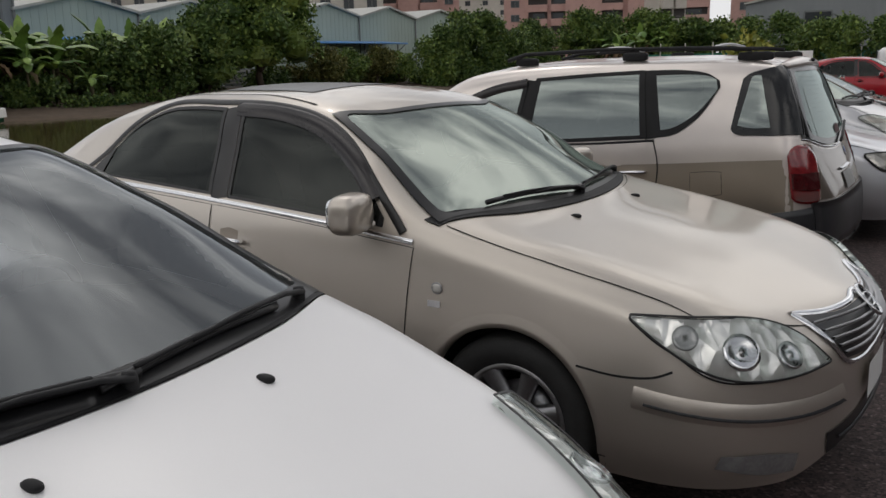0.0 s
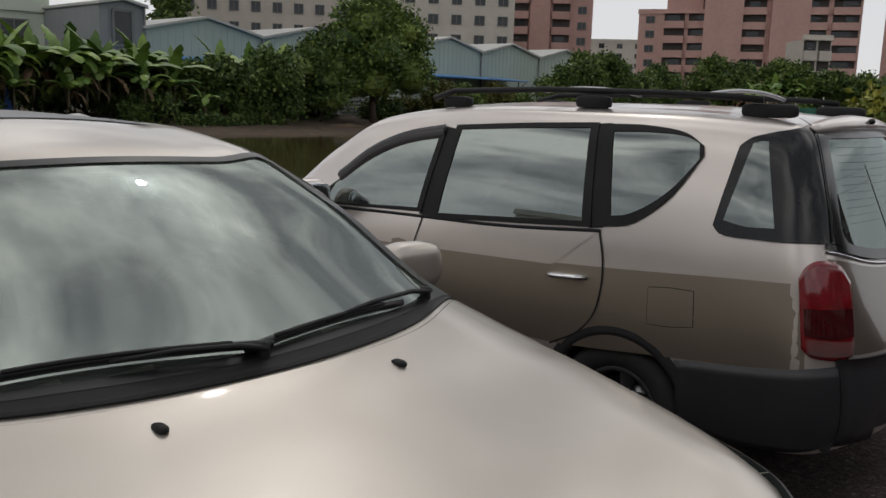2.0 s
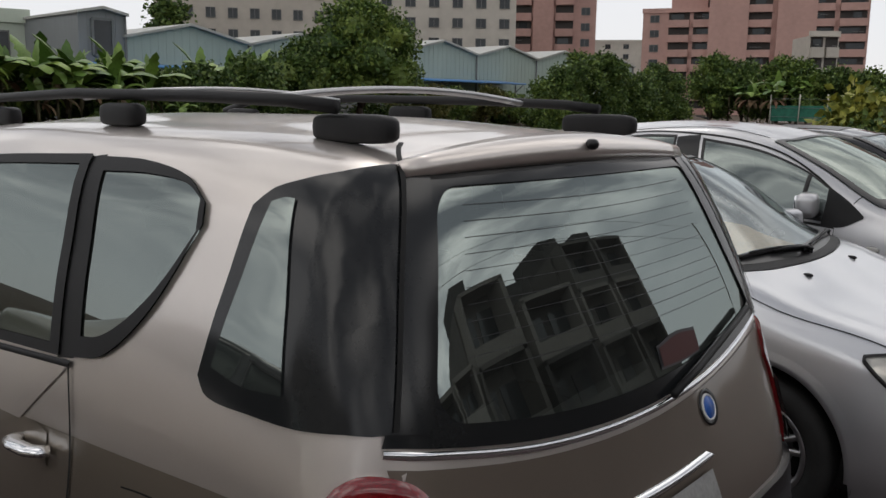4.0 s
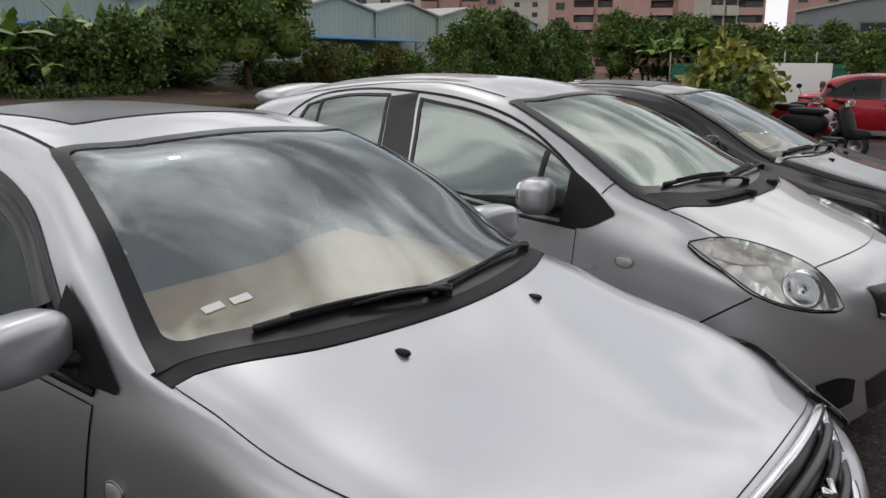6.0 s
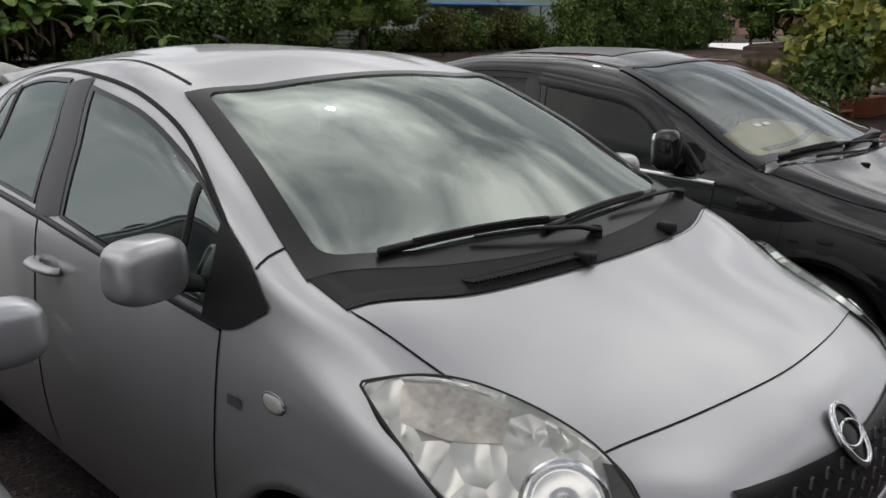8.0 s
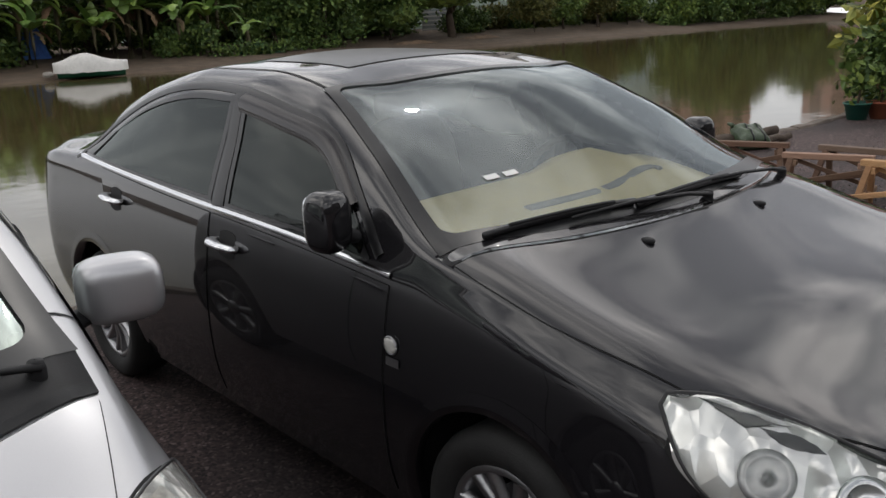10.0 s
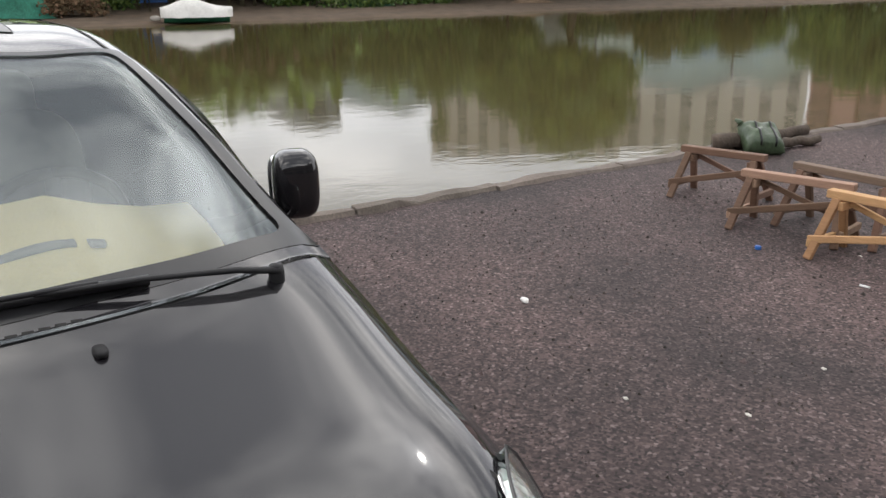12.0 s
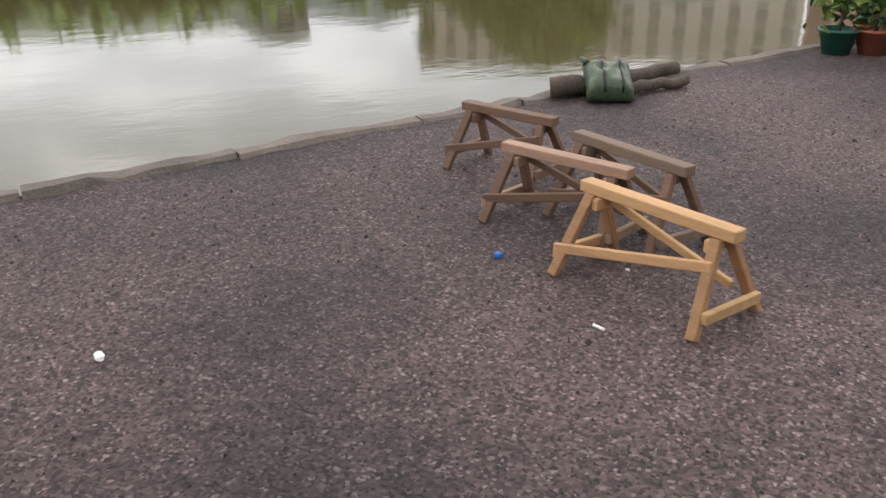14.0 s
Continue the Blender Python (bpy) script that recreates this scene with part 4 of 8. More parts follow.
def build_camry(m):
    s = saloon_spec(W=.915, cowlz=.984, scr=(1.18, 2.04), nose=(.64, 2.7), lift=.045, axles=(1.03, 3.75), hood=((0, .60), (.02, .665), (.06, .705), (.2, .745), (.5, .82), (.85, .90)))
    s["arch"] = .342
    a, b = 1.18, 2.02
    o = dict(
        screen=dict(screen(a, b, .185, .812, .60), top=[(2.04, -.617), (1.945, -.38), (1.91, 0), (1.945, .38), (2.04, .617)], band=.13, borders=(.045, .045, .03, .025)), screen_mat=FILMSCREEN, glass_mirror=(1.73, 0, 1.30),
        rear=dict(top=[(3.55, -.50), (3.62, 0), (3.55, .50)], bot=[(4.10, -.58), (4.22, 0), (4.10, .58)]),
        sides=[
            dict(top=[(1.60, 1.00), (1.72, 1.115), (2.0, 1.29), (2.25, 1.36), (2.52, 1.385)], bot=[(1.60, .968), (1.85, .985), (2.15, 1.004), (2.4, 1.02), (2.46, 1.022)], borders=(.03, .02, .015, .012)),
            dict(top=[(2.635, 1.398), (2.85, 1.402), (3.05, 1.385), (3.25, 1.30), (3.42, 1.14)], bot=[(2.565, 1.03), (2.8, 1.045), (3.05, 1.06), (3.3, 1.075), (3.47, 1.085)], borders=(.02, .10, .015, .012)),
        ],
        trims=[("window_trim", [(1.45, .925), (1.87, .963), (2.54, 1.010), (3.0, 1.037), (3.56, 1.066)], .020, CHROME, .006),
               ("door_frame", [(1.50, .955), (1.60, 1.05), (1.80, 1.225), (2.05, 1.355), (2.35, 1.412), (2.7, 1.422), (3.05, 1.412), (3.28, 1.312), (3.44, 1.16), (3.55, 1.075)], .035, TRIMBLACK, .006),
               ("centre_pillar", [(2.515, 1.02), (2.545, 1.20), (2.58, 1.40)], .10, TRIMBLACK, .003),
               ("rain_visor", [(1.66, 1.06), (1.80, 1.195), (2.02, 1.315), (2.27, 1.375), (2.55, 1.395)], .075, VISOR, .022)],
        doors=[dict(top=[(1.445, .905), (2.0, .955), (2.535, .99)], bot=[(1.49, .29), (2.0, .27), (2.55, .27)], handle=(2.42, .853), hmat=CHROME, cup=DARKENEDTONE, mould=[(1.47, .537), (2.0, .578), (2.52, .608)]),
               dict(top=[(2.55, .99), (2.9, 1.01), (3.52, 1.045)], bot=[(2.565, .27), (2.9, .27), (3.32, .32)], handle=(3.40, .926), hmat=CHROME, cup=DARKENEDTONE, mould=[(2.58, .612), (2.85, .628), (3.22, .645)])],
        hood=dict(bow=.02, top=[(.385, -.79), (.28, -.68), (.15, -.46), (.085, -.25), (.055, 0), (.085, .25), (.15, .46), (.28, .68), (.385, .79)], bot=[(1.335, -.81), (1.185, -.50), (1.13, 0), (1.185, .50), (1.335, .81)]),
        cowl=([(1.36, -.825), (1.205, -.50), (1.14, 0), (1.205, .50), (1.36, .825)], [(1.425, -.825), (1.265, -.50), (1.20, 0), (1.265, .50), (1.425, .825)]),
        nozzles=[(1.06, -.30), (1.06, .305)],
        wipers=[((1.19, .02), (1.25, -.30), (1.205, .05), (1.31, -.58)), ((1.32, .66), (1.235, .22), (1.28, .52), (1.205, -.02))],
        sunroof=(2.35, 2.95, .40),
        roofseams=[[(2.16, .575), (2.5, .545), (3.0, .535), (3.5, .55)]],
        lamps=[dict(top=[(.585, -.873, .768), (.48, -.84, .768), (.382, -.785, .761), (.28, -.68, .737), (.199, -.58, .708), (.11, -.525, .655), (.07, -.50, .60)], bot=[(.585, -.875, .757), (.50, -.88, .70), (.429, -.872, .66), (.35, -.86, .61), (.29, -.827, .587), (.20, -.75, .583), (.136, -.667, .585), (.07, -.505, .593)],
                    bowls=[(.42, -.845, .71, .040, LAMPGREY), (.27, -.77, .665, .060, CHROME), (.155, -.645, .64, .046, CHROME)])],
        front=[("panel", "grille", [(-.44, .712), (-.25, .696), (0, .702), (.25, .696), (.44, .712)], [(-.37, .575), (0, .545), (.37, .575)], TRIMBLACK, .008)] +
              [("bar", "grille_bar", [(-.43 + .014 * k, .69 - .024 * k), (0, .682 - .026 * k), (.43 - .014 * k, .69 - .024 * k)], .014, DULLMETAL, .014) for k in range(5)] +
              [("bar", "grille_surround", [(-.455, .722), (-.3, .706), (-.12, .706), (0, .716), (.12, .706), (.3, .706), (.455, .722)], .026, CHROME, .010),
               ("bar", "grille_surround", [(-.455, .722), (-.42, .63), (-.37, .568), (0, .535), (.37, .568), (.42, .63), (.455, .722)], .018, CHROME, .012),
               ("panel", "lower_grille", [(-.50, .35), (0, .36), (.50, .35)], [(-.48, .27), (0, .26), (.48, .27)], TRIMBLACK, .004),
               ("bar", "lower_grille_bar", [(-.41, .31), (0, .31), (.41, .31)], .014, GREYPLASTIC, .008),
               ("both", "fog_lamp", [(-.84, .345), (-.75, .345), (-.64, .325)], [(-.84, .30), (-.75, .27), (-.64, .262)], LAMPGREY, .006),
               ("panel", "number_plate", [(-.16, .50), (.16, .50)], [(-.16, .37), (.16, .37)], WHITEPAINT, .02),
               ("nboth", "bumper_strip", [(.56, -.91, .515), (.40, -.88, .495), (.247, -.812, .48), (.12, -.66, .468), (.03, -.40, .46)], .075, BEIGE, .016),
               ("nboth", "bumper_strip_trim", [(.52, -.905, .500), (.38, -.875, .482), (.247, -.812, .467), (.12, -.66, .455), (.04, -.42, .448)], .022, GREYPLASTIC, .024),
               ("nboth", "bumper_joint", [(.76, -.912, .583), (.62, -.905, .573), (.50, -.895, .585), (.44, -.886, .610)], .008, SEAM, .001)],
        emblem=.685,
        badges=[(1.335, .715), (1.325, .773, .040, .036)],
        mirrors=[(1.67, .955, 1.03, (.125, .21, .155))], dash=DASHGREY, spokes=7)
    return sedan("saloon_car", m, "champagne beige saloon with tinted windows and chrome handles", s, BEIGE, o)


def build_generic(name, m, label, pm, L=4.5, W=.8475, H=1.45, scr=(1.12, 2.02), cowlz=.935, axles=(.88, 3.48), lamp=None, tint=TINTED, dash=None, smat=None, band=.12, hmat=None, wr=.305, extra=None, visor=True, mirror=None, noz=.29, roofy=.575, sun=True, nose=(.72, 2.5), hood=((0, .54), (.03, .62), (.08, .665), (.2, .715), (.5, .80), (.85, .885)), sb=None, rise=(0, 0), edge=None, corner=.075, hb=0.0):
    a, b = scr
    up = lambda pts: [(d, zz + rise[0] + rise[1] * (d - 1.4)) for d, zz in pts]
    s = saloon_spec(L, W, 1, H, scr, axles, cowlz=cowlz, wr=wr, roofy=roofy, nose=nose, hood=hood, lift=rise[0] + rise[1] * .5)
    sb = sb or b
    k = W / .8975
    z = cowlz - .955
    o = dict(
        screen=dict(screen(a, b, .175, .81 * k, roofy - .01, corner), band=band), screen_mat=smat or WINDSCREEN,
        rear=dict(top=[(b + 1.45, -.47), (b + 1.52, 0), (b + 1.45, .47)], bot=[(L - .70, -.54), (L - .58, 0), (L - .70, .54)]),
        sides=[
            dict(top=[(a + .44, .915 + z), (a + .77, 1.19 + z), (sb + .10, H - .165), (sb + .36, H - .125)], bot=up([(a + .44, .895 + z), (a + .77, .915 + z), (sb + .10, .92 + z), (sb + .30, .925 + z)]), borders=(.05, .03, .02, .012), mat=tint),
            dict(top=[(sb + .43, H - .12), (sb + .8, H - .125), (sb + 1.15, H - .19), (sb + 1.50, 1.10 + z)], bot=up([(sb + .40, .93 + z), (sb + .8, .938 + z), (sb + 1.2, .95 + z), (sb + 1.66, .975 + z)]), borders=(.03, .10, .02, .012), mat=tint),
        ],
        trims=[("window_trim", up([(a + .34, .872 + z), (a + .82, .895 + z), (sb + .5, .912 + z), (sb + 1.1, .935 + z), (sb + 1.72, .962 + z)]), .02, CHROME if hmat is CHROME else TRIMBLACK, .006),
               ("door_frame", [(a + .40, .925 + z), (a + .74, 1.205 + z), (sb + .08, H - .145), (sb + .4, H - .10), (sb + .85, H - .10), (sb + 1.2, H - .165), (sb + 1.54, 1.12 + z), (sb + 1.72, .985 + z)], .035, TRIMBLACK, .006),
               ("centre_pillar", [(sb + .355, .94 + z), (sb + .385, 1.15 + z), (sb + .415, H - .11)], .085, TRIMBLACK, .003)] +
              ([("rain_visor", [(a + .57, 1.03 + z), (a + .77, 1.185 + z), (sb + .1, H - .175), (sb + .37, H - .135)], .072, VISOR, .022)] if visor else []),
        doors=[dict(top=up([(a + .34, .845 + z), (a + .82, .872 + z), (sb + .38, .89 + z)]), bot=[(a + .35, .28), (a + .85, .27), (sb + .40, .27)], handle=(sb + .25, .80 + z + rise[0] + rise[1]), hmat=hmat or pm),
               dict(top=up([(sb + .395, .89 + z), (sb + .8, .905 + z), (sb + 1.40, .935 + z)]), bot=[(sb + .415, .27), (sb + .8, .27), (sb + 1.12, .30)], handle=(sb + 1.22, .83 + z + rise[0] + rise[1] * 1.5), hmat=hmat or pm)],
        hood=dict(bow=.02, top=edge or [(.39, -.685 * k), (.22, -.56 * k), (.10, -.38), (.05, -.2), (.035, 0), (.05, .2), (.10, .38), (.22, .56 * k), (.39, .685 * k)], bot=[(a + .12 + hb, -.81 * k), (a + .01 + hb, -.50 * k), (a - .045 + hb, 0), (a + .01 + hb, .50 * k), (a + .12 + hb, .81 * k)]),
        cowl=([(a + .125 + hb, -.815 * k), (a + .015 + hb, -.50 * k), (a - .04 + hb, 0), (a + .015 + hb, .50 * k), (a + .125 + hb, .815 * k)], [(a + .19, -.815 * k), (a + .075, -.50 * k), (a + .02, 0), (a + .075, .50 * k), (a + .19, .815 * k)]),
        nozzles=[(a - .095, -noz), (a - .095, noz)],
        wipers=[((a + .01, .02), (a + .07, -.30), (a + .025, .05), (a + .125, -.56)), ((a + .12, .62), (a + .05, .2), (a + .095, .50), (a + .02, -.04))],
        roofseams=[[(b + .06, roofy - .025), (b + .4, roofy - .055), (b + .9, roofy - .065), (b + 1.4, roofy - .05)]],
        lamps=[lamp or dict(top=[(.60, -.755, .78), (.44, -.70, .735), (.27, -.61, .69), (.16, -.51, .645), (.13, -.46, .59)], bot=[(.60, -.79, .765), (.48, -.79, .655), (.34, -.735, .59), (.19, -.59, .565), (.13, -.47, .575)],
                    bowls=[(.41, -.73, .675, .055, LAMPGREY), (.26, -.65, .635, .062, CHROME), (.18, -.56, .61, .045, CHROME)])],
        front=[("panel", "grille", [(-.30, .645), (0, .665), (.30, .645)], [(-.25, .545), (0, .525), (.25, .545)], TRIMBLACK, .008)] +
              [("bar", "grille_bar", [(-.29 + .012 * i, .63 - .024 * i), (0, .645 - .026 * i), (.29 - .012 * i, .63 - .024 * i)], .012, DULLMETAL, .012) for i in range(4)] +
              [("bar", "grille_surround", [(-.31, .65), (0, .675), (.31, .65)], .024, CHROME, .012),
               ("panel", "lower_grille", [(-.40, .36), (0, .37), (.40, .36)], [(-.38, .27), (0, .26), (.38, .27)], TRIMBLACK, .004),
               ("both", "fog_lamp", [(-.64, .345), (-.52, .355), (-.45, .345)], [(-.64, .295), (-.52, .275), (-.45, .29)], LAMPGREY, .006),
               ("nboth", "bumper_joint", [(.615, -.82, .60), (.58, -.815, .585), (.50, -.79, .605)], .008, SEAM, .001)],
        mirrors=[mirror or (a + .58, W + .06, .975 + z, (.12, .19, .135))], dash=dash or DASHGREY)
    if sun:
        o["sunroof"] = (b + .26, b + .84, .38)
    for kk, vv in (extra or {}).items():
        o[kk] = o[kk] + vv if kk in o and isinstance(vv, list) else vv
    return sedan(name, m, label, s, pm, o)


def build_yaris(m):
    """Short one-box hatchback with round lamps."""
    s = dict(L=3.7, W=.85, nose=(.66, 2.5), tail=(.4, 3.0), tuck=.94, wz=.5,
             top=[(0, .62), (.02, .69), (.05, .745), (.10, .795), (.2, .85), (.4, .93), (.6, 1.0), (.72, 1.045), (1.15, 1.285), (1.6, 1.458), (1.95, 1.515), (2.4, 1.53), (2.9, 1.50), (3.3, 1.43), (3.42, 1.39), (3.6, 1.08), (3.66, .85), (3.7, .6)],
             rail=[(0, .58), (.05, .69), (.12, .75), (.3, .825), (.5, .885), (.75, .998), (.95, 1.052), (1.3, 1.235), (1.7, 1.402), (2.1, 1.462), (2.6, 1.435), (3.1, 1.37), (3.36, 1.31), (3.55, 1.03), (3.64, .8), (3.7, .55)],
             belt=[(0, .5), (.1, .62), (.3, .73), (.6, .83), (.9, .885), (1.3, .925), (2.2, 1.015), (3.0, 1.06), (3.4, 1.05), (3.6, .75), (3.7, .45)],
             kb=[(0, .95), (.6, .965), (1.2, .955), (3.7, .95)],
             kr=[(0, .8), (.3, .82), (.6, .835), (.95, .88), (1.3, .835), (1.7, .752), (2.2, .69), (3.0, .66), (3.4, .66), (3.7, .8)],
             sill=[(0, .28), (.15, .22), (.6, .21), (3.1, .22), (3.7, .34)],
             axles=(.79, 3.20), wr=.30, arch=.335, cabin=dict(dash0=.85, dash1=1.45, z=.98, rear=3.0))
    front = [("panel", "grille", [(-.40, .755), (-.2, .742), (0, .735), (.2, .742), (.40, .755)], [(-.375, .652), (-.2, .605), (0, .585), (.2, .605), (.375, .652)], TRIMBLACK, .006),
             ("bar", "grille_surround", [(-.375, .646), (-.2, .60), (0, .578), (.2, .60), (.375, .646)], .018, SILVER2, .012),
             ("panel", "lower_grille", [(-.45, .40), (0, .42), (.45, .40)], [(-.40, .27), (0, .26), (.40, .27)], TRIMBLACK, .005),
             ("both", "fog_lamp_recess", [(-.68, .42), (-.60, .44), (-.52, .42)], [(-.66, .33), (-.60, .31), (-.52, .33)], TRIMBLACK, .006),
             ("panel", "number_plate", [(-.16, .535), (.16, .535)], [(-.16, .40), (.16, .40)], WHITEPAINT, .03),
             ("nboth", "bumper_joint", [(.60, -.845, .616), (.50, -.825, .685), (.41, -.797, .745)], .008, SEAM, .001),
             ("nboth", "pillar_joint", [(1.02, -.672, 1.104), (1.038, -.715, 1.085), (1.053, -.757, 1.063)], .006, SEAM, .001)]
    for i in range(11):
        for j in range(4):
            y = (i - 5) * .062 + (j % 2) * .03
            front.append(("bar", "grille_mesh", [(y - .02, .705 - j * .03), (y, .72 - j * .03), (y + .02, .705 - j * .03)], .006, GREYPLASTIC, .006))
    for i in range(5):
        front.append(("bar", "plate_character", [(-.12 + i * .055, .50), (-.12 + i * .055, .435)], .022, TRIMBLACK, .001))
    o = dict(
        screen=dict(screen(.72, 1.55, .20, .725, .592), band=0, borders=(.06, .06, .03, .06)), screen_mat=FILMSCREEN,
        sides=[dict(top=[(1.19, 1.14), (1.337, 1.235), (1.52, 1.312), (1.717, 1.368), (2.09, 1.42)], bot=[(1.19, .95), (1.4, .965), (1.7, 1.0), (2.04, 1.042)], borders=(.02, .02, .014, .012), mat=FILMSIDE),
               dict(top=[(2.295, 1.432), (2.55, 1.425), (2.72, 1.402), (2.87, 1.36)], bot=[(2.24, 1.058), (2.5, 1.08), (2.7, 1.093), (2.96, 1.102)], borders=(.02, .03, .014, .012), mat=FILMSIDE)],
        trims=[("window_trim", [(1.14, .921), (1.4, .943), (1.7, .978), (2.17, 1.030), (2.6, 1.066), (3.0, 1.082)], .018, TRIMBLACK, .004),
               ("door_frame", [(1.12, 1.09), (1.30, 1.222), (1.52, 1.338), (1.80, 1.412), (2.15, 1.447), (2.6, 1.444), (2.88, 1.385), (3.08, 1.20)], .014, SEAM, .002),
               ("centre_pillar", [(2.135, 1.035), (2.165, 1.2), (2.20, 1.43)], .17, TRIMBLACK, .003),
               ("quarter_bar", [(1.37, .955), (1.35, 1.08), (1.33, 1.22)], .028, TRIMBLACK, .006),
               ("quarter_bar", [(2.71, 1.09), (2.74, 1.22), (2.77, 1.39)], .022, TRIMBLACK, .006)],
        patches=[("mirror_corner", [(.985, 1.0), (1.08, 1.08), (1.20, 1.155)], [(.985, .985), (1.10, .925), (1.22, .928)], BLACKPLASTIC)],
        doors=[dict(top=[(1.14, .915), (1.6, .96), (2.18, 1.02)], bot=[(1.15, .30), (1.6, .28), (2.20, .27)], handle=(2.078, .897), cup=SILVER2),
               dict(top=[(2.195, 1.02), (2.6, 1.055), (3.0, 1.075)], bot=[(2.215, .27), (2.5, .27), (2.78, .32)], handle=(2.874, .945), cup=SILVER2)],
        hood=dict(top=[(.272, -.575), (.235, -.40), (.205, -.2), (.192, 0), (.205, .2), (.235, .40), (.272, .575)], bot=[(.785, -.715), (.687, -.46), (.636, 0), (.687, .46), (.785, .715)], bow=.01),
        cowl=([(.794, -.719), (.697, -.46), (.647, 0), (.697, .46), (.794, .719)], [(.945, -.72), (.825, -.46), (.77, 0), (.825, .46), (.945, .72)]),
        cowl_grille=[(.668 + .22 * (.44 - .0125 * i) ** 2, -.44 + .0125 * i) for i in range(32)],
        bolts=[(.665, -.09), (.695, .325)],
        wipers=[((.73, .05), (.82, -.32), (.795, .02), (.88, -.56)), ((.84, .64), (.79, .2), (.85, .50), (.785, -.10))],
        roofseams=[[(1.67, .545), (1.95, .525), (2.4, .515), (3.0, .51), (3.35, .50)]],
        lamps=[dict(top=[(.672, -.77, .908), (.60, -.71, .925), (.52, -.645, .91), (.431, -.608, .884), (.35, -.585, .855), (.27, -.566, .825), (.19, -.56, .75), (.153, -.578, .70)], bot=[(.672, -.775, .90), (.60, -.80, .865), (.547, -.80, .838), (.47, -.80, .79), (.419, -.797, .762), (.315, -.753, .721), (.229, -.686, .699), (.16, -.60, .69)],
                    lens=HAZYLENS, rim=.006, fields=[([(.61, -.73, .905), (.52, -.66, .90), (.43, -.625, .875)], [(.57, -.78, .865), (.48, -.745, .845), (.40, -.685, .84)], LAMPAMBER), ([(.245, -.56, .80), (.195, -.565, .74), (.168, -.58, .70)], [(.265, -.58, .805), (.215, -.60, .735), (.19, -.62, .69)], TRIMBLACK)],
                    bowls=[(.285, -.655, .757, .080, CHROME)])],
        front=front, emblem=.745,
        badges=[(1.06, .775), (.91, .815, .075, .04)],
        mirrors=[(1.27, .915, 1.055, (.13, .19, .15), BLACKPLASTIC)], dash=DASHGREY, spokes=7)
    car, sh = sedan("silver_hatchback_car", m, "silver hatchback with round headlamps and black mirror corners", s, SILVER2, o)
    # spoiler over the tailgate, wiper bolts and scuttle grille
    bm = bmesh.new()
    rows = []
    for u in np.linspace(-1, 1, 15):
        y, sag = u * .44, -.05 * u * u
        rows.append([bm.verts.new(p) for p in ((-3.24, y, 1.435 + sag), (-3.38, y, 1.455 + sag), (-3.50 + .05 * u * u, y, 1.455 + sag), (-3.53 + .05 * u * u, y, 1.435 + sag), (-3.50 + .05 * u * u, y, 1.405 + sag), (-3.28, y, 1.385 + sag))])
    for a, b in zip(rows, rows[1:]):
        for k in range(6):
            bm.faces.new((a[k], a[(k + 1) % 6], b[(k + 1) % 6], b[k]))
    bm.faces.new(rows[0]); bm.faces.new(rows[-1][::-1])
    bmesh.ops.recalc_face_normals(bm, faces=bm.faces)
    part("spoiler", bm, SILVER2, car)
    for d, y in o["bolts"]:
        loc, n = sh.snap((d, y), "z")
        part("scuttle_clip", box((.05, .035, .03), Matrix.Translation(loc + n * .015), .008), BLACKPLASTIC, car)
    for d, y in o["cowl_grille"]:
        loc, n = sh.snap((d + .02, y), "z")
        part("scuttle_slat", box((.05, .0055, .006), Matrix.Translation(loc + n * .008) @ Matrix.Rotation(radians(6), 4, "Z")), TRIMBLACK, car)
    part("aerial", tube([(-2.35, 0, 1.51), (-2.37, 0, 1.545), (-2.46, 0, 1.56)], .006, 6), BLACKPLASTIC, car)
    return car, sh


